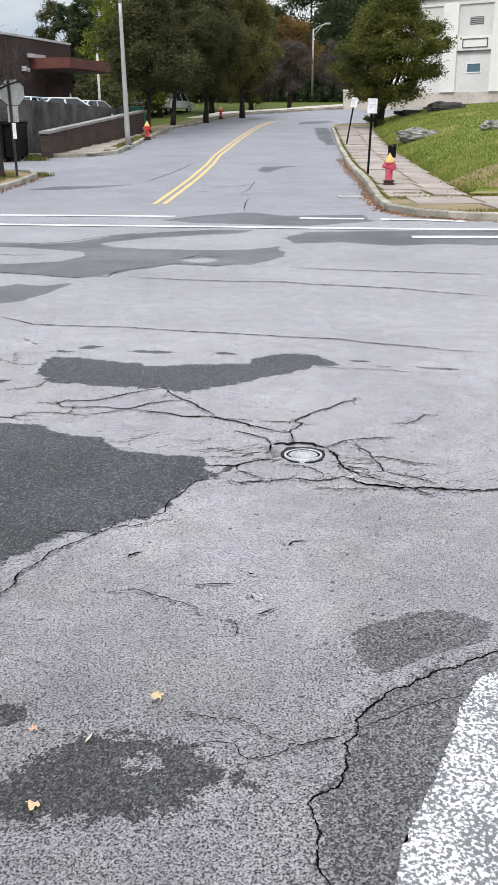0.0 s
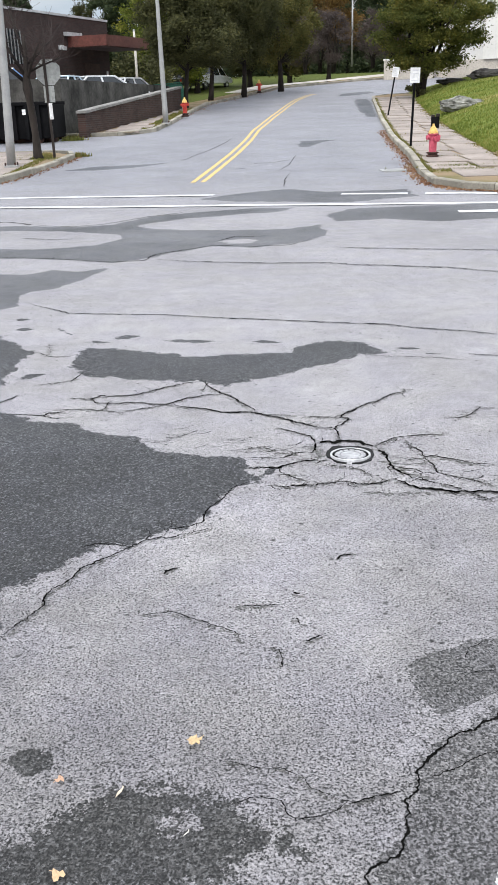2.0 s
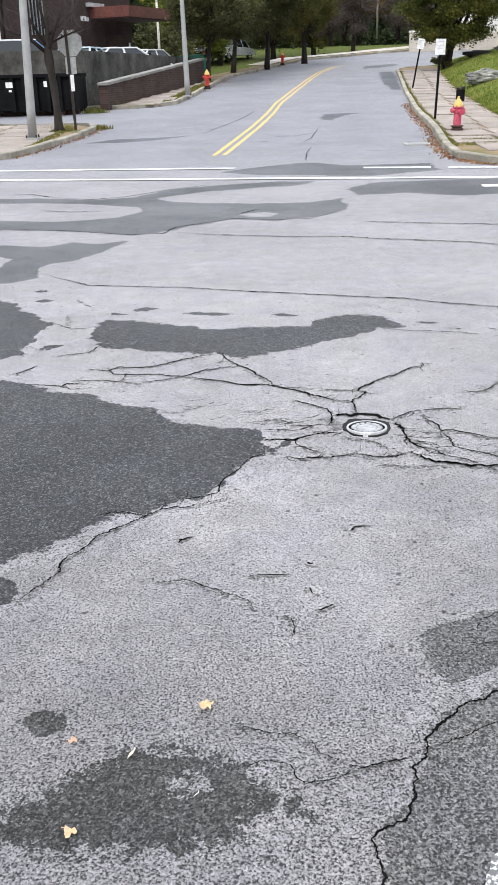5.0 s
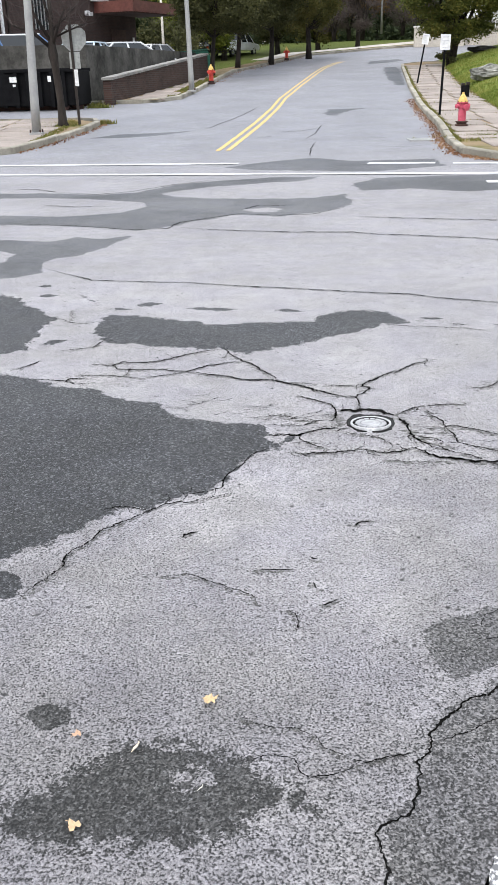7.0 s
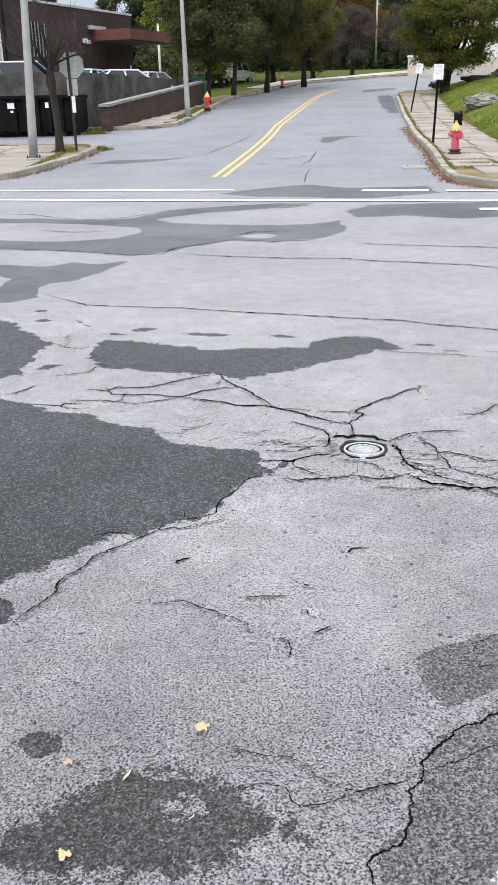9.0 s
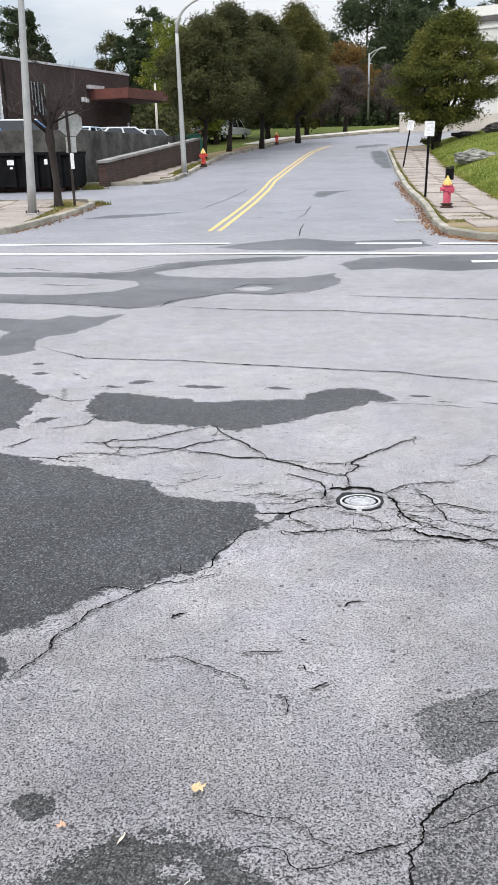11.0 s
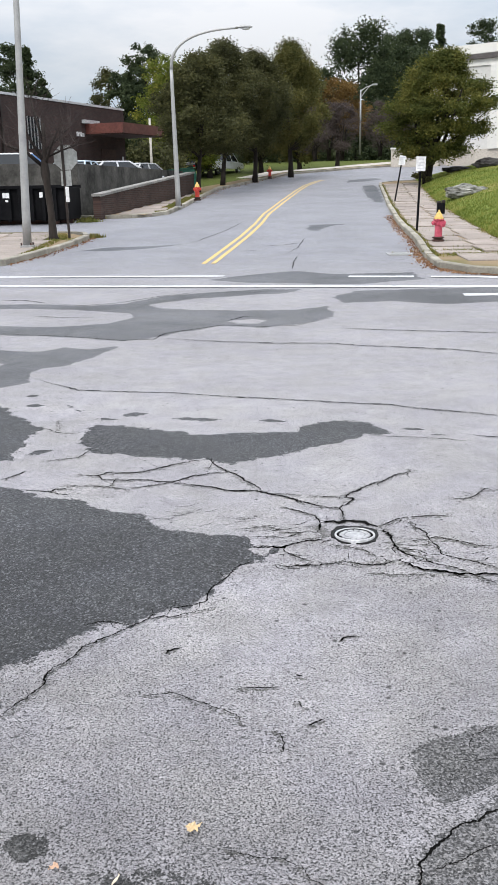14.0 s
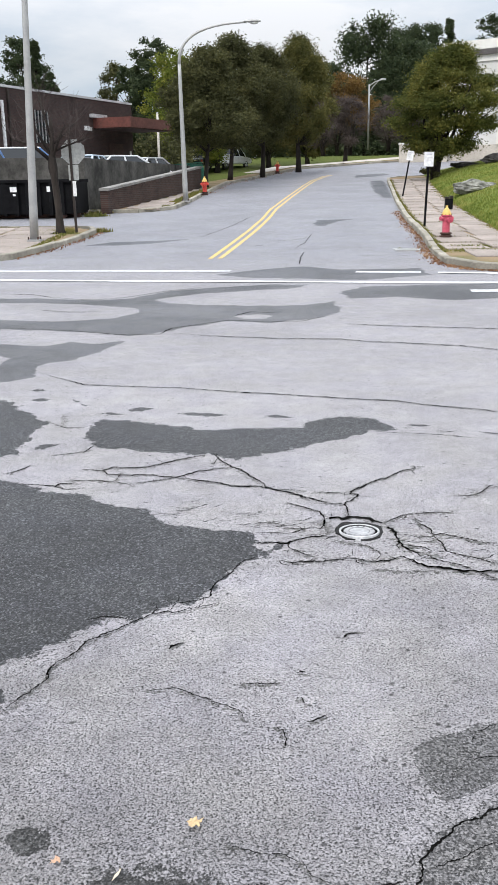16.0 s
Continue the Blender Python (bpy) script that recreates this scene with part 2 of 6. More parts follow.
WHITE_LINE = worn_paint("white_road_paint", (0.58, 0.58, 0.595), (0.3, 0.3, 0.31), 0.41, 13.0)
WHITE_WORN = worn_paint("worn_white_road_paint", (0.68, 0.67, 0.68), (0.13, 0.13, 0.135), 0.54, 85.0)
YELLOW_LINE = worn_paint("yellow_road_paint", (0.58, 0.41, 0.15), (0.28, 0.28, 0.28), 0.38, 9.0)
CONCRETE = grain("pale_concrete", (0.34, 0.31, 0.28), (0.52, 0.47, 0.43), 30, 0.8, 0.9)
SLAB = grain("pinkish_concrete_slab", (0.235, 0.198, 0.175), (0.365, 0.315, 0.28), 30, 0.9, 0.9, vary=0.1)
KERB = grain("weathered_granite_kerb", (0.20, 0.185, 0.15), (0.40, 0.37, 0.31), 25, 1.6, 0.9, vary=0.12)
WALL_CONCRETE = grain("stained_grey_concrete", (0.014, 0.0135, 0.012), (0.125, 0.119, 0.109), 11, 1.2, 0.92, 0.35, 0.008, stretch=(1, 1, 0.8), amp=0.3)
COPING = grain("pale_coping_concrete", (0.17, 0.165, 0.155), (0.33, 0.315, 0.30), 20, 1.5)
BRICK_WALL = brick_mat("dark_brown_brick", (0.04, 0.022, 0.018), (0.07, 0.038, 0.031), (0.07, 0.062, 0.056))
BRICK_HOUSE = brick_mat("brown_brick_facade", (0.043, 0.026, 0.023), (0.062, 0.036, 0.032), (0.05, 0.042, 0.039))
FASCIA = grain("rust_brown_metal_fascia", (0.115, 0.042, 0.034), (0.16, 0.06, 0.047), 6, 0.8, 0.5)
SOFFIT = grain("dark_soffit", (0.05, 0.03, 0.027), (0.08, 0.05, 0.04), 8, 1)
ROOF_EDGE = grain("pale_metal_roof_edge", (0.42, 0.42, 0.43), (0.6, 0.6, 0.6), 10, 1, 0.5)
STUCCO = grain("cream_painted_masonry", (0.66, 0.645, 0.605), (0.76, 0.745, 0.705), 8, 0.35, 0.85, 0.05, amp=0.06)
STUCCO_PANEL = grain("grey_cream_panel", (0.57, 0.56, 0.535), (0.66, 0.65, 0.62), 8, 0.5, 0.85, 0.05, amp=0.06)
STUCCO_BASE = grain("tan_masonry_base", (0.42, 0.38, 0.33), (0.62, 0.57, 0.50), 10, 0.6, 0.9)
CORNICE = grain("dark_cornice_metal", (0.07, 0.06, 0.06), (0.13, 0.12, 0.115), 10, 1, 0.6)
GALV = grain("galvanised_grey_steel", (0.33, 0.33, 0.33), (0.43, 0.43, 0.42), 18, 1.8, 0.5, 0.05, 0.002, 0.35, amp=0.1)
BLACK_STEEL = grain("black_painted_steel", (0.004, 0.004, 0.005), (0.010, 0.010, 0.011), 14, 2, 0.75, 0.1, spec=0.08)
BROWN_STEEL = grain("dark_brown_steel_post", (0.018, 0.013, 0.011), (0.04, 0.03, 0.026), 14, 2, 0.6)
SIGN_GREY = grain("bare_aluminium_sign_back", (0.30, 0.31, 0.30), (0.40, 0.41, 0.40), 9, 2, 0.5, 0.05, 0.001, 0.2)
SIGN_WHITE = grain("white_sign_face", (0.70, 0.70, 0.71), (0.82, 0.82, 0.82), 6, 2, 0.45, 0.03, 0.001)
SIGN_INK = grain("faded_sign_print", (0.48, 0.49, 0.54), (0.58, 0.58, 0.62), 9, 2)
RED_PAINT = grain("sun_faded_red_paint", (0.46, 0.065, 0.11), (0.64, 0.14, 0.19), 22, 3, 0.5, 0.15, 0.003, local=True)
YELLOW_PAINT = grain("chalky_yellow_paint", (0.58, 0.38, 0.10), (0.72, 0.50, 0.17), 22, 3, 0.55, 0.15, 0.003, local=True)
RED_DEEP = grain("orange_red_paint", (0.50, 0.05, 0.04), (0.62, 0.09, 0.06), 22, 3, 0.5, local=True)
RUST = grain("dark_rusted_iron", (0.035, 0.02, 0.018), (0.085, 0.045, 0.035), 30, 4, 0.8)
LID_IRON = grain("worn_iron_lid", (0.17, 0.17, 0.175), (0.30, 0.30, 0.31), 60, 14, 0.6, 0.3, 0.002, 0.2)
COVER_IRON = grain("polished_worn_iron", (0.32, 0.32, 0.33), (0.50, 0.50, 0.51), 60, 14, 0.5, 0.3, 0.002, 0.3)
RIM_IRON = grain("bright_worn_iron_rim", (0.44, 0.44, 0.45), (0.62, 0.62, 0.63), 60, 14, 0.45, 0.2, 0.002, 0.2)
# dark rough colour standing in for the shaded pit round the cover
PIT = grain("dark_pit_shade", (0.012, 0.012, 0.012), (0.034, 0.034, 0.035), 90, 6, 0.95, 0.8, 0.006)
BARK = grain("grey_brown_bark", (0.014, 0.011, 0.01), (0.042, 0.034, 0.029), 16, 3, 0.95, 0.8, 0.02, stretch=(1, 1, 0.25))
TWIG = grain("bare_grey_twigs", (0.035, 0.026, 0.024), (0.075, 0.058, 0.054), 10, 2, 0.95)
ROCK = grain("lichen_grey_boulder", (0.07, 0.07, 0.062), (0.33, 0.325, 0.29), 7, 3.2, 0.95, 0.8, 0.04)
ROCK_DARK = grain("dark_ledge_rock", (0.03, 0.028, 0.027), (0.08, 0.075, 0.07), 9, 2.4, 0.95, 0.8, 0.04)
SOIL = grain("dry_verge_soil", (0.16, 0.115, 0.07), (0.30, 0.23, 0.14), 18, 1.2, 0.95)
GREEN_STEEL = grain("dark_green_painted_steel", (0.012, 0.07, 0.05), (0.025, 0.10, 0.075), 10, 1.5, 0.5)
RUBBER = grain("tyre_rubber", (0.015, 0.015, 0.015), (0.03, 0.03, 0.03), 20, 3, 0.85)
PAPER = grain("white_paper_notice", (0.68, 0.68, 0.68), (0.8, 0.8, 0.8), 10, 2)
WOOD_PALE = grain("pale_weathered_pole", (0.48, 0.45, 0.40), (0.62, 0.58, 0.52), 12, 2)


def grass_ground(name, dark, light, dry, amount):
    m, nt, b = mat(name, 0.95, 0.0, 0.15)
    at = place(nt)
    n1 = node(nt, "ShaderNodeTexNoise", Scale=22.0, Detail=5.0, Roughness=0.7)
    n2 = node(nt, "ShaderNodeTexNoise", Scale=0.35, Detail=6.0, Roughness=0.6)
    for n in (n1, n2):
        nt.links.new(at, n.inputs[0])
    c = ramp_of(nt, n1.outputs[0], [(0.3, dark), (0.7, light)])
    f = ramp_of(nt, n2.outputs[0], [(amount, (0, 0, 0)), (amount + 0.14, (1, 1, 1))])
    bw = nt.nodes.new("ShaderNodeRGBToBW")
    nt.links.new(f, bw.inputs[0])
    nt.links.new(mixed(nt, c, dry, bw.outputs[0]), b.inputs["Base Color"])
    bump(nt, b, n1.outputs[0], 0.8, 0.03)
    return m


GRASS = grass_ground("mown_green_lawn", (0.075, 0.105, 0.018), (0.19, 0.225, 0.045), (0.31, 0.25, 0.10), 0.56)
GRASS_DRY = grass_ground("patchy_verge_grass", (0.07, 0.08, 0.025), (0.17, 0.165, 0.06), (0.25, 0.185, 0.115), 0.36)
FIELD = grass_ground("distant_grass", (0.045, 0.062, 0.014), (0.11, 0.13, 0.03), (0.16, 0.14, 0.06), 0.58)
BLADE = leafy("grass_blades", [(0.0, (0.065, 0.095, 0.015)), (0.5, (0.165, 0.205, 0.04)), (1.0, (0.31, 0.27, 0.09))])
BLADE_DRY = leafy("dry_weed_blades", [(0.0, (0.07, 0.09, 0.02)), (0.5, (0.17, 0.17, 0.05)), (1.0, (0.32, 0.24, 0.10))])
LITTER = leafy("fallen_leaves", [(0.0, (0.10, 0.05, 0.03)), (0.45, (0.25, 0.13, 0.075)), (1.0, (0.40, 0.26, 0.15))])
LEAF_GREEN = leafy("dull_green_leaves", [(0.0, (0.034, 0.036, 0.017)), (0.5, (0.070, 0.073, 0.031)), (1.0, (0.115, 0.110, 0.042))])
LEAF_GOLD = leafy("green_gold_leaves", [(0.0, (0.038, 0.052, 0.014)), (0.5, (0.098, 0.110, 0.028)), (1.0, (0.215, 0.185, 0.045))], 0.35)
LEAF_TURNING = leafy("turning_green_leaves", [(0.0, (0.046, 0.052, 0.018)), (0.5, (0.105, 0.105, 0.034)), (1.0, (0.19, 0.16, 0.05))])
LEAF_LIME = leafy("yellow_green_leaves", [(0.0, (0.05, 0.075, 0.014)), (0.5, (0.14, 0.17, 0.03)), (1.0, (0.26, 0.25, 0.05))])
LEAF_DARK = leafy("dark_green_foliage", [(0.0, (0.024, 0.035, 0.020)), (0.5, (0.050, 0.068, 0.034)), (1.0, (0.085, 0.102, 0.046))])
LEAF_ORANGE = leafy("orange_autumn_leaves", [(0.0, (0.075, 0.052, 0.022)), (0.5, (0.165, 0.098, 0.032)), (1.0, (0.26, 0.165, 0.05))])
LEAF_PURPLE = leafy("bare_purple_brown_twigs", [(0.0, (0.06, 0.046, 0.044)), (0.5, (0.105, 0.084, 0.078)), (1.0, (0.16, 0.132, 0.12))])


def paint(name, c, rough=0.3):
    m, nt, b = mat(name, rough, 0.0, 0.5)
    n = node(nt, "ShaderNodeTexNoise", Scale=3.0, Detail=4.0)
    nt.links.new(place(nt, local=True), n.inputs[0])
    nt.links.new(ramp_of(nt, n.outputs[0], [(0.3, tuple(v * 0.85 for v in c)), (0.7, c)]), b.inputs["Base Color"])
    b.inputs["Coat Weight"].default_value = 0.5
    return m


CAR_WHITE = paint("white_car_paint", (0.75, 0.76, 0.78))
CAR_BLACK = paint("black_car_paint", (0.02, 0.02, 0.022))
CAR_BLUE = paint("blue_vehicle_paint", (0.05, 0.13, 0.30))
CAR_SILVER = paint("pale_blue_silver_paint", (0.55, 0.66, 0.76))
GLASS, _nt, _b = mat("dark_window_glass", 0.06, 0.0, 0.6)
_b.inputs["Base Color"].default_value = (0.02, 0.025, 0.03, 1)
PANE_BLUE, _nt, _b = mat("blue_grey_pane", 0.12, 0.0, 0.6)
_b.inputs["Base Color"].default_value = (0.10, 0.16, 0.19, 1)
CHROME, _nt, _b = mat("bright_metal_trim", 0.25, 1.0, 0.5)
_b.inputs["Base Color"].default_value = (0.6, 0.6, 0.62, 1)
RED_LENS, _nt, _b = mat("red_lamp_lens", 0.2, 0.0, 0.5)
_b.inputs["Base Color"].default_value = (0.4, 0.02, 0.02, 1)
LAMP_LENS, _nt, _b = mat("lamp_lens", 0.2, 0.0, 0.5)
_b.inputs["Base Color"].default_value = (0.6, 0.6, 0.58, 1)


# ---- building helpers ----
def mesh_of(name, bm):
    bmesh.ops.recalc_face_normals(bm, faces=bm.faces)
    me = bpy.data.meshes.new(name)
    bm.to_mesh(me)
    bm.free()
    return me


def part(name, bm, material, parent=None, label="", smooth=False):
    """Links a bmesh as one mesh object under a thing or a part."""
    ob = new(name, mesh_of(name, bm))
    ob.data.materials.append(material)
    if smooth:
        for p in ob.data.polygons:
            p.use_smooth = True
    if parent:
        ob.parent = parent
    if label:
        tagged(ob, label)
    return ob


def sheet(name, verts, faces, material, parent=None):
    me = bpy.data.meshes.new(name)
    me.from_pydata([tuple(v) for v in verts], [], [tuple(f) for f in faces])
    me.update()
    me.materials.append(material)
    ob = new(name, me)
    if parent:
        ob.parent = parent
    return ob


def thing(name, x, y, z, label, category, group="", turn=0.0):
    e = new(name)
    e.empty_display_size = 0.2
    e.matrix_world = pose(x, y, z, 0, 0, turn)
    return tagged(e, label, category, group)


def box(bm, x0, x1, y0, y1, z0, z1, bevel=0.0, m=None):
    r = bmesh.ops.create_cube(bm, size=1.0)
    vs = r["verts"]
    bmesh.ops.scale(bm, vec=(x1 - x0, y1 - y0, z1 - z0), verts=vs)
    bmesh.ops.translate(bm, vec=((x0 + x1) / 2, (y0 + y1) / 2, (z0 + z1) / 2), verts=vs)
    if bevel:
        es = list({e for v in vs for e in v.link_edges})
        rb = bmesh.ops.bevel(bm, geom=es, offset=bevel, segments=2, affect="EDGES", profile=0.5)
        vs = list({v for f in rb["faces"] for v in f.verts} | {v for v in vs if v.is_valid})
    if m is not None:
        bmesh.ops.transform(bm, matrix=m, verts=vs)
    return bm


def tube(bm, pts, radii, sides=10, cap=True):
    """A tapered tube along points."""
    pts = [Vector(p) for p in pts]
    rings = []
    side = None
    for k, p in enumerate(pts):
        d = (pts[min(k + 1, len(pts) - 1)] - pts[max(k - 1, 0)]).normalized()
        if side is None:
            side = d.orthogonal().normalized()
        side = (side - d * side.dot(d)).normalized()
        up = d.cross(side)
        rings.append([bm.verts.new(p + (side * math.cos(a) + up * math.sin(a)) * radii[k]) for a in (2 * math.pi * j / sides for j in range(sides))])
    for a, b in zip(rings, rings[1:]):
        for j in range(sides):
            bm.faces.new((a[j], a[(j + 1) % sides], b[(j + 1) % sides], b[j]))
    if cap:
        bm.faces.new(rings[0][::-1])
        bm.faces.new(rings[-1])
    return bm


def lathe(bm, profile, sides=20, m=None):
    """A turned shape about z from (radius, height) pairs."""
    rings = []
    for r, z in profile:
        rings.append([bm.verts.new((r * math.cos(2 * math.pi * j / sides), r * math.sin(2 * math.pi * j / sides), z)) for j in range(sides)])
    for a, b in zip(rings, rings[1:]):
        for j in range(sides):
            bm.faces.new((a[j], a[(j + 1) % sides], b[(j + 1) % sides], b[j]))
    bm.faces.new(rings[0][::-1])
    bm.faces.new(rings[-1])
    if m is not None:
        bmesh.ops.transform(bm, matrix=m, verts=[v for r in rings for v in r])
    return bm


def prism(bm, outline, z0, z1):
    """A flat outline raised between two heights."""
    lo = [bm.verts.new((x, y, z0)) for x, y in outline]
    hi = [bm.verts.new((x, y, z1)) for x, y in outline]
    n = len(outline)
    bm.faces.new(lo[::-1])
    bm.faces.new(hi)
    for k in range(n):
        bm.faces.new((lo[k], lo[(k + 1) % n], hi[(k + 1) % n], hi[k]))
    return bm


def lerp_table(y, table):
    return float(np.interp(y, [a for a, _ in table], [b for _, b in table]))


def dense(points, step, closed=False, rough=0.0, seed=1):
    """A line with points every step, roughened at three scales."""
    rng = random.Random(seed)
    pts = list(points) + ([points[0]] if closed else [])
    out = []
    for (x0, y0), (x1, y1) in zip(pts, pts[1:]):
        n = max(1, int(math.hypot(x1 - x0, y1 - y0) / step))
        out += [(x0 + (x1 - x0) * k / n, y0 + (y1 - y0) * k / n) for k in range(n)]
    if not closed:
        out.append(pts[-1])
    if rough:
        res = []
        for x, y in out:
            dx = dy = 0.0
            for f, a in ((0.3, 1.1), (1.0, 0.9), (3.0, 0.7), (8.0, 0.4)):
                q = Vector((x * f / (rough * 10), y * f / (rough * 10), seed * 7.3))
                v = noise.noise_vector(q)
                dx += v.x * a * rough
                dy += v.y * a * rough
            res.append((x + dx, y + dy))
        out = res
    return out


# ---- lie of the land ----
def g(y):
    """Height of the street, which climbs away from the crossing."""
    s = max(0.0, y - 19.0)
    if y < 72:
        return 0.03 * s + 0.00045 * s * s
    z = 2.854 + 0.12 * (min(y, 100.0) - 72)
    return z + 0.015 * max(0.0, y - 100)


LEFT_KERB = [(35.6, -3.9), (36.8, -3.2), (40.8, -2.8), (45.8, -2.43), (53.0, -1.67), (56.1, -0.55), (60.0, 0.7), (65.9, 2.81), (68.7, 6.05), (71.2, 8.8), (73.5, 13.0), (77.0, 22.0), (82.0, 40.0)]
RIGHT_KERB = [(18.6, 3.88), (20.7, 3.98), (24.7, 4.43), (30.7, 4.9), (39.4, 5.83), (47.0, 6.7), (52.6, 7.33)]
RIGHT_INNER = [(21.0, 6.2), (24.7, 6.55), (29.4, 6.98), (38.6, 7.85), (49.5, 9.21), (54.0, 9.9)]
WALK = 0.14


def land(x, y):
    """Height of the open ground: flat car-park level on the near left, behind the roadside trees."""
    if y < 46:
        return g(y)
    w = min(1.0, max(0.0, (lerp_table(y, LEFT_KERB) - 1.2 - x) / 3.0)) * min(1.0, (y - 46) / 3)
    low = 1.5 + 0.1 * max(0.0, min(y, 100.0) - 74) + 0.015 * max(0.0, y - 100)
    return g(y) * (1 - w) + min(g(y), low) * w


def lawn_z(x, y):
    d = max(0.0, min(x - lerp_table(y, RIGHT_INNER), (y - 20.8) * 1.4))
    back = max(0.0, min(1.0, (56.0 - y) / 2.5))
    return g(y) + WALK - 0.01 + 1.35 * (1 - math.exp(-d / 3.0)) * (0.75 + 0.25 * back) + 0.03 * noise.noise((x * 0.5, y * 0.5, 3))


def grid(name, xs, ys, height, material):
    verts = [(x, y, height(x, y)) for y in ys for x in xs]
    n = len(xs)
    faces = [(j * n + i, j * n + i + 1, (j + 1) * n + i + 1, (j + 1) * n + i) for j in range(len(ys) - 1) for i in range(n - 1)]
    return sheet(name, verts, faces, material)


def rows_between(name, ys, left, right, height, material, cols=8):
    """A strip of ground between two edges that wander with y."""
    verts = []
    for y in ys:
        a, b = left(y), right(y)
        verts += [(a + (b - a) * k / cols, y, height(a + (b - a) * k / cols, y)) for k in range(cols + 1)]
    n = cols + 1
    faces = [(j * n + i, j * n + i + 1, (j + 1) * n + i + 1, (j + 1) * n + i) for j in range(len(ys) - 1) for i in range(cols)]
    return sheet(name, verts, faces, material)


steps = [-300, -150, -80, -40, -20, -10, 0, 5, 10, 15, 19] + [19 + k for k in range(1, 54)] + [72.5, 75, 80, 85, 90, 95, 100, 110, 130, 160, 220, 320, 500, 900, 1800]
ground = grid("ground", [-1800, -600, -200, -80, -40, -20] + [-14 + 1.0 * k for k in range(31)] + [20, 26, 40, 80, 200, 600, 1800], steps, lambda x, y: land(x, y) - 0.06, FIELD)
tagged(ground, "green grassy ground climbing gently to far trees", "ground", kind="structure")


def road_left(y):
    return lerp_table(y, [(a, b - 0.02) for a, b in LEFT_KERB]) if y > 35.6 else -60.0


road_rows = [-30 + 2.0 * k for k in range(25)] + [19.5 + 0.5 * k for k in range(32)] + [35.6 + 0.6 * k for k in range(64)]
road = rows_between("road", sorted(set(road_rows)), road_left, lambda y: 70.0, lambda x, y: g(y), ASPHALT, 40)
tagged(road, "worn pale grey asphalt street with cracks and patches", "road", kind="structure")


# ---- road patches, cracks and paint ----
PATCHES = []


def masked(outline, material, label, edge, cell, lift=0.004, holes=(), lines=(), half=0.0):
    """A patch of other asphalt: a fine sheet just above the street, with a mask that fades over its edge."""
    def signed(px, py, poly):
        q = np.array(poly)
        inside = np.zeros(px.shape, bool)
        best = np.full(px.shape, 1e9)
        for (x0, y0), (x1, y1) in zip(q, np.roll(q, -1, 0)):
            ex, ey = x1 - x0, y1 - y0
            t = np.clip(((px - x0) * ex + (py - y0) * ey) / (ex * ex + ey * ey + 1e-12), 0, 1)
            best = np.minimum(best, np.hypot(px - x0 - t * ex, py - y0 - t * ey))
            if y0 != y1:
                inside ^= ((y0 > py) != (y1 > py)) & (px < ex * (py - y0) / (y1 - y0) + x0)
        return np.where(inside, best, -best)

    def near_lines(px, py):
        best = np.full(px.shape, 1e9)
        for line in lines:
            for (x0, y0), (x1, y1) in zip(line, line[1:]):
                ex, ey = x1 - x0, y1 - y0
                t = np.clip(((px - x0) * ex + (py - y0) * ey) / (ex * ex + ey * ey + 1e-12), 0, 1)
                best = np.minimum(best, np.hypot(px - x0 - t * ex, py - y0 - t * ey))
        return half - best
    q = np.array(outline if outline else [p for line in lines for p in line])
    pad = edge * 1.7
    PATCHES.append(label)
    lift += 0.00022 * len(PATCHES)
    xs = np.arange(q[:, 0].min() - pad, q[:, 0].max() + pad + cell, cell)
    ys = np.arange(q[:, 1].min() - pad, q[:, 1].max() + pad + cell, cell)
    px, py = np.meshgrid(xs, ys)
    sd = signed(px, py, outline) if outline else near_lines(px, py)
    for hole in holes:
        sd = np.minimum(sd, -signed(px, py, hole))
    value = np.clip(0.5 + sd / (2 * edge), -0.6, 1.6)
    rise = np.clip((sd + pad) / (pad * 0.6), 0, 1) * lift + 0.0004
    ok = sd > -pad
    keep = ok[:-1, :-1] | ok[1:, :-1] | ok[:-1, 1:] | ok[1:, 1:]
    n = len(xs)
    jj, ii = np.nonzero(keep)
    faces = np.stack([jj * n + ii, jj * n + ii + 1, (jj + 1) * n + ii + 1, (jj + 1) * n + ii], 1)
    used, faces = np.unique(faces, return_inverse=True)
    fx, fy, fv, fz = px.ravel()[used], py.ravel()[used], value.ravel()[used], rise.ravel()[used]
    ob = sheet("asphalt_patch", [(x, y, g(y) + h) for x, y, h in zip(fx.tolist(), fy.tolist(), fz.tolist())], faces.reshape(-1, 4).tolist(), material)
    ob.data.attributes.new("mask", "FLOAT", "POINT").data.foreach_set("value", fv.astype(np.float32))
    return tagged(ob, label, "road patch", kind="structure")


def patch(outline, material, label, lift=0.004, rough=0.02, step=0.03, seed=1, name="asphalt_patch"):
    pts = dense(outline, step, True, rough, seed)
    bm = bmesh.new()
    top = [bm.verts.new((x, y, g(y) + lift)) for x, y in pts]
    low = [bm.verts.new((x, y, g(y) - 0.01)) for x, y in pts]
    n = len(pts)
    bm.faces.new(top)
    for k in range(n):
        bm.faces.new((low[k], low[(k + 1) % n], top[(k + 1) % n], top[k]))
    bmesh.ops.triangulate(bm, faces=[f for f in bm.faces if len(f.verts) > 4])
    return tagged(part(name, bm, material), label, "road patch", kind="structure")


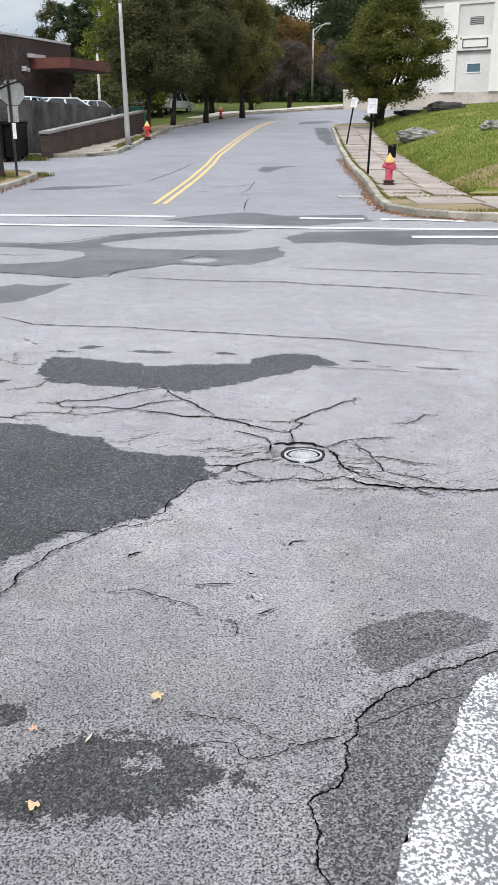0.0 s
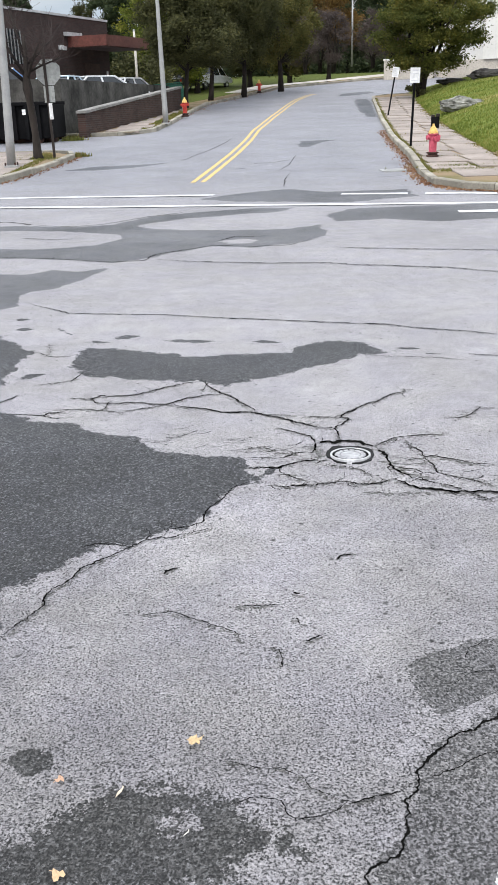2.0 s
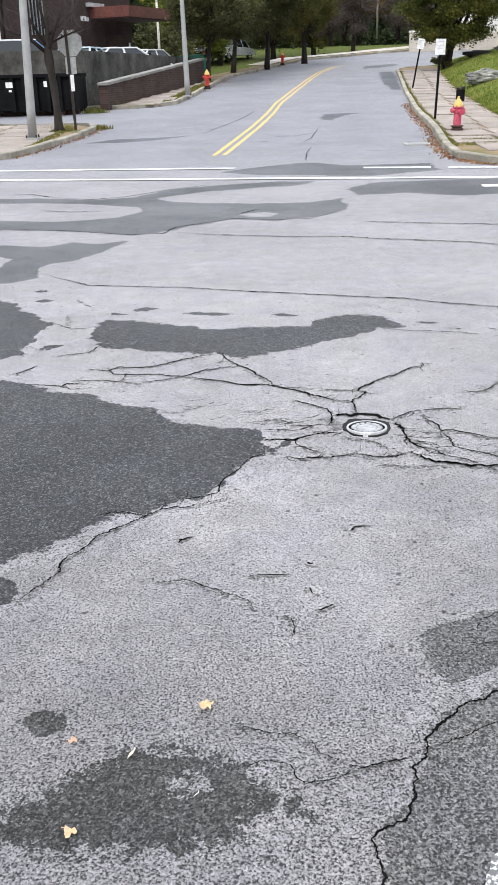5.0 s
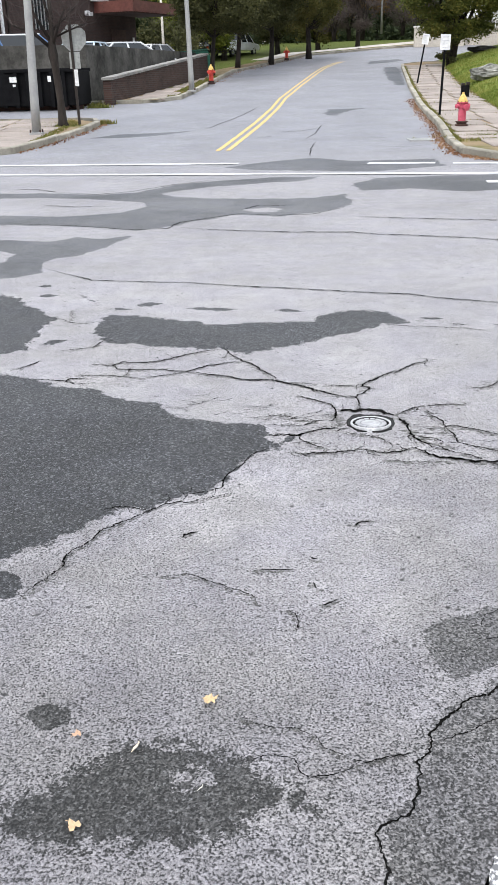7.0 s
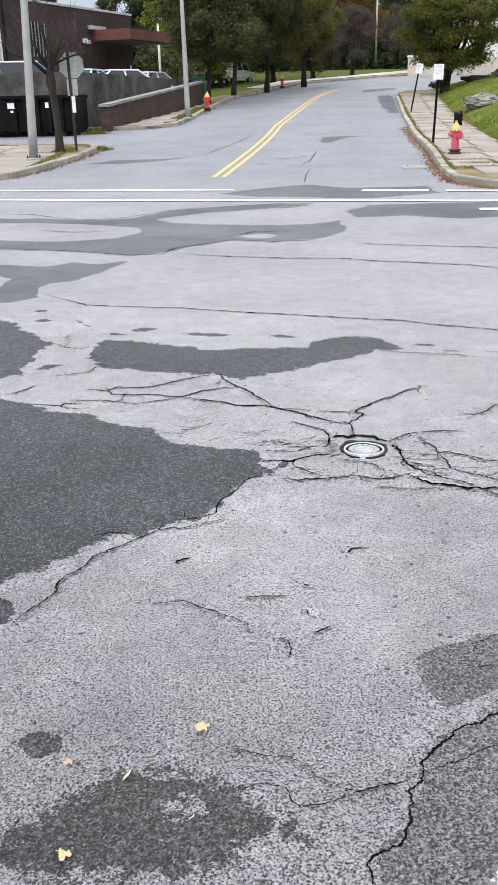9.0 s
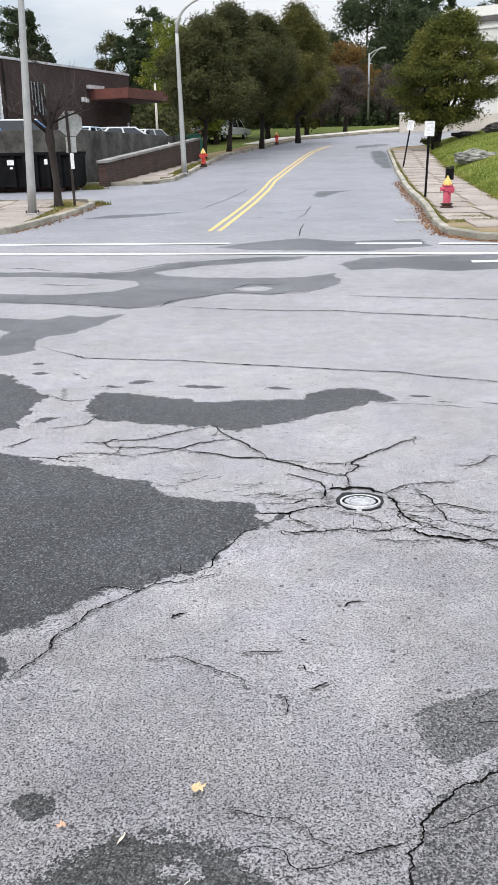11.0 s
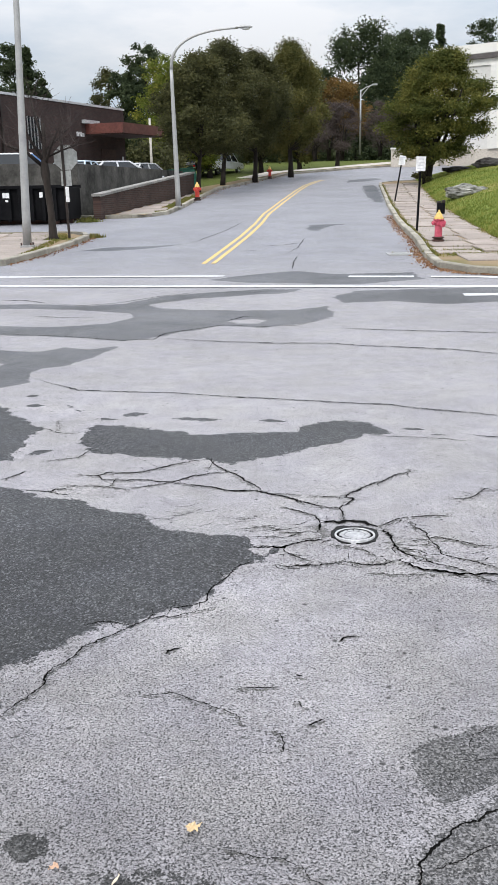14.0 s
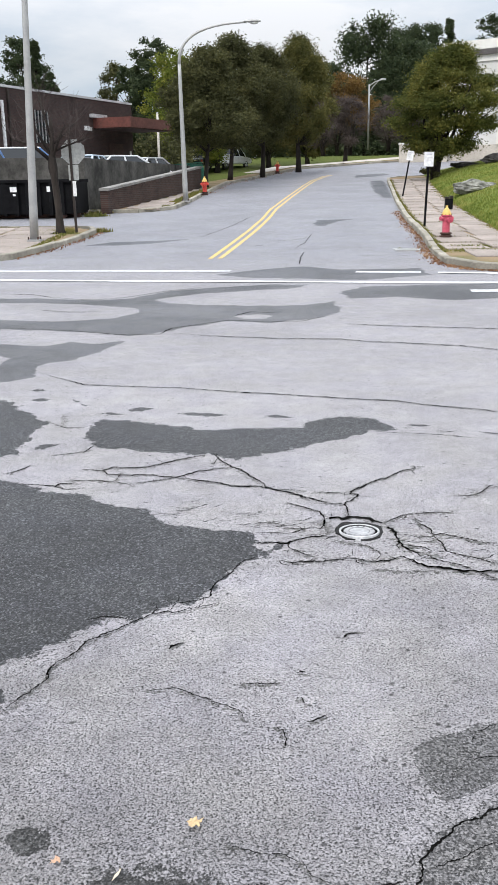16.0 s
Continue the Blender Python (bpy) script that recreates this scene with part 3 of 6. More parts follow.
COVER_CRACKS = [
    (0.026, [(1.00, 5.23), (1.00, 5.18), (0.93, 5.15), (0.79, 5.00), (0.69, 4.93), (0.57, 4.79), (0.55, 4.74), (0.59, 4.72), (0.57, 4.67), (0.51, 4.59), (0.51, 4.46), (0.52, 4.38)]),
    (0.016, [(0.55, 4.74), (0.36, 4.77)]),
    (0.054, [(0.38, 4.34), (0.43, 4.36), (0.48, 4.35), (0.53, 4.37), (0.56, 4.36), (0.61, 4.33), (0.68, 4.28)]),
    (0.019, [(0.38, 4.34), (0.37, 4.43), (0.34, 4.47), (0.19, 4.60)]),
    (0.022, [(0.38, 4.34), (0.37, 4.25), (0.35, 4.20), (0.33, 4.22)]),
    (0.016, [(0.33, 4.22), (0.26, 4.21), (0.19, 4.22)]),
    (0.013, [(0.15, 4.14), (0.21, 4.16), (0.28, 4.21)]),
    (0.034, [(0.42, 4.10), (0.36, 4.12), (0.31, 4.11), (0.25, 4.08), (0.19, 4.04), (0.17, 4.01), (0.11, 4.03), (0.00, 4.02)]),
    (0.022, [(0.13, 3.82), (0.18, 3.79), (0.25, 3.80), (0.32, 3.80), (0.38, 3.82), (0.43, 3.83), (0.48, 3.83), (0.53, 3.80), (0.58, 3.80), (0.64, 3.81), (0.69, 3.84)]),
]
EAST_CRACKS = [
    (0.037, [(0.69, 3.84), (0.74, 3.81), (0.78, 3.76), (0.83, 3.72), (0.89, 3.70), (0.94, 3.67), (1.02, 3.66), (1.12, 3.66), (1.31, 3.62), (1.57, 3.64)]),
    (0.019, [(0.69, 4.28), (0.72, 4.31), (0.79, 4.37), (0.85, 4.40), (0.96, 4.42), (1.07, 4.42)]),
    (0.033, [(0.69, 4.24), (0.71, 4.17), (0.72, 4.12), (0.73, 4.02), (0.74, 3.95), (0.78, 3.89), (0.83, 3.87)]),
    (0.017, [(0.83, 3.87), (0.85, 3.82), (0.89, 3.78), (0.95, 3.75), (1.01, 3.69)]),
    (0.016, [(0.85, 4.33), (0.87, 4.25), (0.90, 4.18), (0.90, 4.10), (0.93, 4.12), (0.99, 4.09), (1.05, 4.05), (1.12, 4.00), (1.21, 3.98)]),
    (0.016, [(0.90, 4.10), (0.93, 4.02), (0.93, 3.94), (0.94, 3.90), (0.99, 3.86), (1.06, 3.82), (1.11, 3.78), (1.15, 3.74)]),
    (0.016, [(0.75, 3.98), (0.82, 3.96), (0.86, 3.91), (0.93, 3.89)]),
    (0.012, [(0.70, 4.12), (0.78, 4.11), (0.82, 4.08), (0.89, 4.09)]),
    (0.012, [(1.02, 3.66), (1.06, 3.62), (1.10, 3.57)]),
    (0.017, [(1.14, 4.70), (1.20, 4.67), (1.27, 4.71), (1.37, 4.84), (1.42, 4.82)]),
]
FINE_CRACKS = [
    (0.012, [(0.42, 4.04), (0.50, 4.01), (0.57, 3.97), (0.59, 3.92)]),
    (0.011, [(0.14, 3.93), (0.21, 3.94), (0.26, 3.88), (0.29, 3.86)]),
    (0.008, [(0.57, 3.70), (0.67, 3.68), (0.85, 3.67)]),
    (0.011, [(0.03, 4.29), (0.09, 4.31), (0.16, 4.26)]),
    (0.011, [(0.04, 4.17), (0.12, 4.16), (0.17, 4.17)]),
    (0.010, [(0.72, 4.04), (0.81, 4.01), (0.90, 4.03)]),
]
WEST_CRACKS = [
    (0.024, [(-1.05, 5.25), (-0.92, 5.21), (-0.88, 5.28), (-0.84, 5.26), (-0.67, 5.27), (-0.58, 5.33), (-0.50, 5.41), (-0.39, 5.47), (-0.27, 5.52)]),
    (0.024, [(-0.92, 5.21), (-0.88, 5.14), (-0.74, 5.11), (-0.61, 5.12), (-0.53, 5.09), (-0.46, 5.07), (-0.42, 5.11), (-0.33, 5.19), (-0.23, 5.23), (-0.14, 5.25)]),
    (0.036, [(-0.46, 5.06), (-0.36, 5.01), (-0.25, 4.97), (-0.12, 4.90), (0.01, 4.89), (0.08, 4.86), (0.14, 4.83), (0.21, 4.78), (0.27, 4.70), (0.35, 4.65), (0.42, 4.58), (0.50, 4.56)]),
    (0.019, [(-0.69, 4.97), (-0.61, 4.99), (-0.46, 5.06)]),
    (0.019, [(0.14, 4.83), (0.29, 4.79)]),
    (0.027, [(-0.24, 5.55), (-0.22, 5.39), (-0.14, 5.28), (-0.08, 5.20), (-0.03, 5.08), (0.01, 5.00), (0.08, 4.87)]),
    (0.009, [(-0.27, 5.57), (-0.23, 5.46), (-0.25, 5.30)]),
    (0.023, [(-1.52, 5.17), (-1.47, 5.22), (-1.43, 5.29), (-1.41, 5.34)]),
    (0.023, [(-1.38, 4.98), (-1.29, 4.96), (-1.17, 4.93), (-1.14, 4.98), (-1.05, 4.97)]),
    (0.019, [(-1.17, 4.93), (-1.09, 4.87), (-1.03, 4.88)]),
    (0.013, [(-0.81, 5.17), (-0.81, 5.03), (-0.85, 4.99), (-0.92, 5.01)]),
    (0.018, [(-1.33, 5.55), (-1.12, 5.62), (-1.07, 5.81)]),
    (0.021, [(-1.52, 6.40), (-1.37, 6.25), (-1.25, 6.24), (-1.16, 6.32)]),
    (0.008, [(-1.46, 6.62), (-1.40, 6.34)]),
    (0.014, [(-1.11, 5.03), (-0.91, 5.03), (-0.69, 4.93)]),
]
FAR_CRACKS = [
    (0.056, [(-1.96, 8.18), (-1.72, 7.92), (-1.53, 7.71), (-1.19, 7.62), (-0.68, 7.52), (-0.21, 7.35), (0.27, 7.20), (0.70, 7.06), (1.13, 6.94), (1.41, 6.75), (1.85, 6.55), (2.22, 6.38)]),
    (0.074, [(-0.97, 10.43), (-0.62, 10.24), (-0.11, 10.07), (0.35, 9.94), (0.94, 9.86), (1.24, 9.66), (1.53, 9.57), (2.15, 9.35), (2.49, 9.09), (2.98, 8.81)]),
    (0.083, [(1.13, 10.93), (1.70, 10.72), (2.33, 10.54), (2.82, 10.39), (3.42, 10.22)]),
    (0.029, [(0.85, 6.04), (1.14, 5.96), (1.37, 5.89), (1.52, 5.83)]),
    (0.052, [(1.29, 6.02), (1.39, 5.99)]),
    (0.058, [(1.57, 6.00), (1.63, 5.96), (1.71, 5.94), (1.87, 5.88)]),
]
SEAMS = [
    (0.103, [(-3.97, 14.51), (-3.60, 14.49), (-3.17, 14.03)]),
    (0.071, [(-3.04, 12.60), (-2.56, 12.38), (-2.16, 12.35)]),
    (0.079, [(-0.29, 11.71), (-0.07, 12.13), (0.26, 12.00)]),
    (0.095, [(-3.14, 14.02), (-2.50, 13.66), (-1.98, 13.93), (-1.48, 14.65), (-0.85, 15.17)]),
    (0.066, [(-3.05, 11.01), (-2.28, 10.73), (-1.49, 10.34), (-1.11, 10.38), (-1.01, 10.81), (-0.33, 11.38), (0.19, 11.18), (0.60, 11.23), (1.06, 11.81)]),
]
NEAR_CRACKS = [
    (0.018, [(-0.84, 2.58), (-0.81, 2.60), (-0.79, 2.64), (-0.77, 2.69), (-0.75, 2.73), (-0.73, 2.78), (-0.73, 2.86), (-0.71, 2.90), (-0.68, 2.94), (-0.65, 2.98), (-0.64, 3.05), (-0.61, 3.07), (-0.57, 3.11), (-0.53, 3.15), (-0.49, 3.21), (-0.46, 3.23), (-0.41, 3.28), (-0.36, 3.30), (-0.29, 3.31), (-0.24, 3.33), (-0.13, 3.38)]),
    (0.017, [(-0.67, 3.24), (-0.61, 3.27), (-0.56, 3.27), (-0.47, 3.23)]),
    (0.016, [(-0.38, 3.43), (-0.33, 3.38), (-0.25, 3.40), (-0.18, 3.45), (-0.15, 3.59), (-0.10, 3.67), (-0.02, 3.83), (0.04, 3.87)]),
    (0.009, [(-0.37, 2.71), (-0.32, 2.71), (-0.27, 2.72), (-0.23, 2.70), (-0.17, 2.66), (-0.12, 2.63), (-0.07, 2.60), (-0.03, 2.58), (-0.02, 2.52)]),
    (0.012, [(-0.04, 2.74), (0.01, 2.74), (0.11, 2.74)]),
    (0.020, [(0.36, 3.07), (0.38, 3.10), (0.43, 3.11)]),
    (0.011, [(0.08, 2.48), (0.11, 2.46), (0.12, 2.41), (0.12, 2.36)]),
    (0.021, [(0.20, 2.50), (0.23, 2.52), (0.26, 2.54)]),
    (0.010, [(0.18, 2.65), (0.19, 2.61)]),
    (0.027, [(0.18, 2.82), (0.20, 2.81)]),
    (0.032, [(-0.31, 3.00), (-0.28, 3.03), (-0.26, 3.04)]),
]
FRONT_CRACKS = [
    (0.007, [(-0.05, 1.94), (0.03, 1.91), (0.10, 1.90), (0.15, 1.87), (0.17, 1.82), (0.21, 1.80), (0.24, 1.78)]),
    (0.012, [(0.24, 1.78), (0.28, 1.77), (0.34, 1.79), (0.40, 1.80)]),
    (0.008, [(-0.04, 1.78), (-0.01, 1.79), (0.04, 1.80), (0.09, 1.78), (0.10, 1.74), (0.13, 1.71), (0.20, 1.73), (0.24, 1.75), (0.26, 1.77)]),
    (0.008, [(0.73, 2.44), (0.76, 2.45), (0.78, 2.47), (0.82, 2.48)]),
    (0.005, [(0.73, 2.44), (0.71, 2.40), (0.70, 2.37)]),
    (0.009, [(0.66, 2.31), (0.70, 2.30), (0.73, 2.31), (0.78, 2.31)]),
    (0.004, [(0.70, 2.30), (0.62, 2.24), (0.60, 2.19)]),
]
SEAM_CRACKS = [
    (0.017, [(1.15, 2.28), (0.88, 2.17), (0.80, 2.12), (0.73, 2.10), (0.65, 2.04), (0.57, 2.00), (0.54, 1.96), (0.51, 1.93), (0.47, 1.88), (0.45, 1.81), (0.42, 1.77), (0.40, 1.67), (0.38, 1.62), (0.34, 1.58), (0.30, 1.56), (0.29, 1.54), (0.293, 1.49), (0.285, 1.43), (0.274, 1.34), (0.29, 1.28), (0.30, 1.1)]),
    (0.009, [(0.82, 1.99), (0.69, 1.94), (0.62, 1.92), (0.55, 1.88), (0.48, 1.85)]),
]
UPHILL_CRACKS = [
    (0.08, [(-1.57, 25.42), (-1.34, 26.54), (-0.75, 29.20), (-0.24, 32.40)]),
    (0.07, [(-1.59, 25.26), (-2.32, 24.64), (-3.80, 24.34)]),
    (0.06, [(0.9, 19.0), (1.0, 20.5), (1.15, 21.6)]),
    (0.06, [(0.95, 22.4), (1.25, 23.6), (1.55, 26.0)]),
    (0.10, [(0.25, 24.1), (0.9, 24.3), (1.4, 24.9)]),
    (0.10, [(-0.2, 23.0), (0.2, 23.1)]),
    (0.08, [(2.3, 20.6), (3.0, 20.3), (3.6, 20.5)]),
    (0.08, [(2.4, 22.3), (2.9, 22.2)]),
]

# crumbled edges along the open cracks
masked([], ASPHALT_BROKEN, "crumbled dark asphalt along the cracks round the cover", 0.045, 0.012, 0.0008, lines=[l for w, l in COVER_CRACKS + EAST_CRACKS + FINE_CRACKS], half=0.012)
masked([], ASPHALT_BROKEN, "crumbled dark asphalt along branching cracks", 0.05, 0.015, 0.0008, lines=[l for w, l in WEST_CRACKS], half=0.008)
masked([], ASPHALT_BROKEN, "crumbled dark asphalt along the patch edge", 0.03, 0.01, 0.0008, lines=[l for w, l in NEAR_CRACKS], half=0.004)
masked([], ASPHALT_BROKEN, "crumbled dark asphalt along the front cracks", 0.025, 0.008, 0.0008, lines=[l for w, l in FRONT_CRACKS], half=0.002)
masked([], ASPHALT_BROKEN, "broken dark ground beside the valve cover", 0.06, 0.012, 0.0012, lines=[[(0.72, 4.05), (0.78, 3.92), (0.86, 3.85)], [(0.36, 4.28), (0.40, 4.18)], [(0.12, 4.03), (0.22, 4.06)]], half=0.03)
# patches
masked([(-2.74, 9.84), (-2.34, 9.66), (-2.08, 9.93), (-1.78, 9.80), (-1.53, 9.93), (-1.45, 9.92), (-1.59, 9.46), (-1.71, 9.16), (-1.86, 8.83), (-2.05, 8.75), (-2.13, 8.57), (-2.05, 8.07), (-2.23, 7.88), (-3.4, 7.7), (-6.5, 7.9), (-6.5, 10.2), (-4.57, 9.95)],
       ASPHALT_MID, "grey asphalt patch with scalloped edge", 0.09, 0.04, 0.002, [[(-3.4, 9.3), (-2.73, 9.20), (-2.52, 9.02), (-2.51, 8.60), (-2.87, 8.50), (-3.6, 8.7)]])
masked([(-2.03, 7.11), (-1.94, 7.02), (-1.85, 6.81), (-1.68, 6.60), (-1.52, 6.40), (-1.58, 6.19), (-1.56, 5.96), (-1.59, 5.76), (-1.56, 5.58), (-1.68, 5.52), (-2.6, 5.7), (-4.5, 6.0), (-4.5, 7.4), (-2.6, 7.4)],
       ASPHALT_DARK, "dark rough asphalt patch with ragged rounded end", 0.06, 0.03, 0.002)
masked([(-1.49, 5.05), (-1.38, 4.98), (-1.26, 4.88), (-1.09, 4.82), (-1.01, 4.82), (-0.93, 4.72), (-0.81, 4.64), (-0.73, 4.58), (-0.64, 4.55), (-0.56, 4.52), (-0.52, 4.38), (-0.43, 4.29), (-0.30, 4.29), (-0.20, 4.20), (0.01, 4.17), (0.04, 4.06), (0.17, 4.03), (0.14, 3.96), (0.08, 3.88), (-0.02, 3.83), (-0.10, 3.67), (-0.15, 3.59), (-0.18, 3.45), (-0.24, 3.41), (-0.33, 3.36), (-0.41, 3.31), (-0.47, 3.23), (-0.56, 3.25), (-0.63, 3.19), (-0.66, 3.14), (-0.74, 3.05), (-0.83, 2.98), (-0.92, 2.88), (-1.5, 2.65), (-3.6, 3.2), (-6.5, 4.6), (-6.5, 5.6), (-2.6, 5.3)],
       ASPHALT_DARK, "large dark rough asphalt patch in the street", 0.05, 0.03, 0.002, [[(0.01, 4.01), (0.04, 4.035), (0.11, 4.015), (0.10, 3.97), (0.04, 3.955)]])
masked([(-1.3, 2.80), (-0.95, 2.76), (-0.87, 2.73), (-0.84, 2.66), (-0.86, 2.59), (-1.2, 2.5)],
       ASPHALT_DARK, "small dark asphalt patch with ragged edge", 0.02, 0.015, 0.003)
masked([(-1.17, 5.99), (-1.07, 5.76), (-0.82, 5.65), (-0.54, 5.57), (-0.27, 5.53), (-0.10, 5.40), (0.05, 5.50), (0.22, 5.59), (0.44, 5.74), (0.65, 5.89), (0.85, 6.04), (1.00, 6.05), (1.00, 6.17), (0.91, 6.35), (0.77, 6.45), (0.58, 6.45), (0.42, 6.33), (0.35, 6.17), (0.12, 6.16), (-0.18, 6.16), (-0.29, 6.11), (-0.48, 6.23), (-0.67, 6.30), (-0.86, 6.38), (-1.12, 6.48), (-1.17, 6.36), (-1.18, 6.14)],
       ASPHALT_DARK, "long dark asphalt patch with ragged edge", 0.055, 0.02, 0.002)
masked([(0.51, 2.29), (0.51, 2.35), (0.56, 2.41), (0.65, 2.44), (0.75, 2.49), (0.90, 2.50), (1.03, 2.40), (0.95, 2.22), (0.74, 2.13), (0.65, 2.10), (0.56, 2.11), (0.53, 2.16), (0.52, 2.22)],
       ASPHALT_FAINT, "faint round grey asphalt patch", 0.03, 0.012, 0.0025)
masked([(-0.35, 1.86), (-0.20, 1.85), (-0.05, 1.80), (0.01, 1.73), (0.05, 1.70), (0.14, 1.62), (0.06, 1.62), (-0.02, 1.61), (-0.04, 1.54), (-0.17, 1.51), (-0.37, 1.51), (-0.46, 1.50), (-0.58, 1.53), (-0.68, 1.60), (-0.60, 1.65), (-0.51, 1.73), (-0.42, 1.80)],
       ASPHALT_STAIN, "dark oil-stained rough spot on the asphalt", 0.085, 0.012, 0.002, [[(-0.22, 1.74), (-0.19, 1.765), (-0.15, 1.75), (-0.14, 1.72), (-0.18, 1.70)]])
masked([(-0.66, 1.96), (-0.64, 2.01), (-0.60, 2.02), (-0.54, 1.99), (-0.53, 1.94), (-0.56, 1.91), (-0.60, 1.91)],
       ASPHALT_STAIN, "small dark round stain on the asphalt", 0.022, 0.01, 0.002)
masked([(-9.0, 14.9), (-5.94, 14.42), (-3.12, 13.9), (-2.41, 13.62), (-1.89, 13.82), (-1.40, 14.70), (-0.49, 15.18), (0.28, 15.40), (0.85, 15.30), (0.64, 14.8), (-0.19, 14.54), (-0.99, 14.18), (-1.55, 13.58), (-1.25, 13.08), (-0.25, 12.76), (0.71, 12.68), (1.15, 13.06), (1.16, 12.28), (1.04, 11.76), (0.64, 11.32), (0.21, 11.14), (-0.36, 11.34), (-1.02, 10.62), (-1.45, 10.30), (-2.40, 10.70), (-3.14, 10.90), (-4.64, 11.16), (-9.0, 11.4), (-9.0, 12.0), (-4.90, 11.80), (-3.36, 11.70), (-2.57, 11.52), (-1.86, 11.68), (-1.60, 12.26), (-1.69, 12.66), (-2.24, 13.04), (-3.03, 13.36), (-5.66, 13.70), (-9.0, 14.2)],
       ASPHALT_MID, "broad winding dark grey resurfacing band", 0.16, 0.06, 0.002, [[(-0.27, 11.72), (-0.01, 11.9), (0.22, 11.76), (0.14, 11.5), (-0.15, 11.52)]])
masked([(1.33, 14.18), (1.76, 14.88), (2.91, 15.02), (4.05, 15.0), (9.0, 14.6), (9.0, 12.6), (4.45, 12.88), (3.57, 13.14), (2.86, 12.98), (2.12, 13.50), (1.42, 13.34)],
       ASPHALT_MID, "dark grey resurfacing strip across the street", 0.16, 0.06, 0.002)
masked([(-0.77, 17.2), (0.10, 18.14), (0.80, 18.6), (1.03, 18.6), (1.65, 17.82), (3.22, 17.86), (3.19, 16.54), (1.87, 15.9), (-0.12, 16.56)],
       ASPHALT_MID, "dark grey resurfacing patch beside the crosswalk", 0.16, 0.06, 0.0025)
masked([(1.77, 28.64), (2.04, 30.68), (3.17, 30.64), (2.54, 29.90), (2.07, 28.36)],
       ASPHALT_MID, "small dark asphalt patch uphill", 0.2, 0.1, 0.006)
masked([(-4.45, 23.74), (-3.85, 24.5), (-2.63, 24.7), (-1.89, 25.0), (-2.55, 24.1), (-3.67, 23.6)],
       ASPHALT_MID, "dark seam patch near the side street", 0.2, 0.1, 0.006)
masked([(5.55, 41.0), (5.75, 46.0), (6.2, 50.5), (6.5, 53.5), (7.2, 53.6), (7.05, 51.0), (6.5, 46.0), (5.95, 41.0)],
       ASPHALT_MID, "dark worn gutter patch by the kerb", 0.25, 0.12, 0.006)
masked([(5.9, 56.4), (6.3, 58.8), (8.2, 60.4), (8.4, 59.0), (7.2, 57.4)],
       ASPHALT_MID, "dark worn patch on the bend", 0.3, 0.15, 0.006)
for x0, y0, x1, y1, w in [(-0.57, 6.61, -0.19, 6.52, 0.14), (-0.96, 6.73, -0.82, 6.77, 0.16), (-1.47, 7.14, -1.33, 6.83, 0.12), (-1.81, 7.12, -1.71, 7.11, 0.12), (-1.91, 7.48, -1.82, 7.47, 0.1), (-1.49, 5.69, -1.35, 5.78, 0.12), (0.12, 6.5, 0.27, 6.43, 0.1), (-1.16, 6.64, -1.02, 6.60, 0.09), (1.12, 6.18, 1.24, 6.14, 0.08)]:
    masked([(x0 - 0.03, y0), (x0 + (x1 - x0) * 0.3, (y0 + y1) / 2 + w * 0.5), (x1 + 0.03, y1 + w * 0.1), (x0 + (x1 - x0) * 0.6, (y0 + y1) / 2 - w * 0.5)],
           ASPHALT_DARK, "small ragged dark asphalt spot", 0.035, 0.018, 0.002)

CRACKS = COVER_CRACKS + EAST_CRACKS + FINE_CRACKS + WEST_CRACKS + FAR_CRACKS + SEAMS + NEAR_CRACKS + FRONT_CRACKS + SEAM_CRACKS + UPHILL_CRACKS
crack_verts, crack_faces = [], []


def crack(width, line, seed, jag=1.0):
    """A ragged open crack as a thin strip that swells and pinches."""
    width *= 0.52 if line[0][1] < 3 else 0.55 if line[0][1] < 6 else 0.38
    lift = 0.0105 if line[0][1] < 3 else 0.006 if line[0][1] < 9 else 0.0075
    rng = random.Random(seed)
    length = sum(math.dist(a, b) for a, b in zip(line, line[1:]))
    step = max(0.006, width * 0.5)
    pts = dense(line, step, False, min(0.014, length * 0.018) * jag * (1 + width * 9), seed)
    n = len(pts)
    base = len(crack_verts)
    for k, (x, y) in enumerate(pts):
        a, b = pts[max(k - 1, 0)], pts[min(k + 1, n - 1)]
        dx, dy = b[0] - a[0], b[1] - a[1]
        d = math.hypot(dx, dy) or 1.0
        x += (rng.random() - 0.5) * width * 0.7
        y += (rng.random() - 0.5) * width * 0.7
        taper = min(1.0, 0.25 + 5.0 * k / n, 0.25 + 5.0 * (n - 1 - k) / n)
        w = width * 0.5 * taper * (0.25 + 0.75 * rng.random() + 0.7 * max(0, noise.noise((x * 9, y * 9, seed))))
        ox, oy = -dy / d * w, dx / d * w
        s = (rng.random() - 0.5) * width * 0.35
        crack_verts.extend([(x + ox + s, y + oy, g(y) + lift), (x - ox + s, y - oy, g(y) + lift)])
        if k:
            q = base + 2 * k
            crack_faces.append((q - 2, q - 1, q + 1, q))


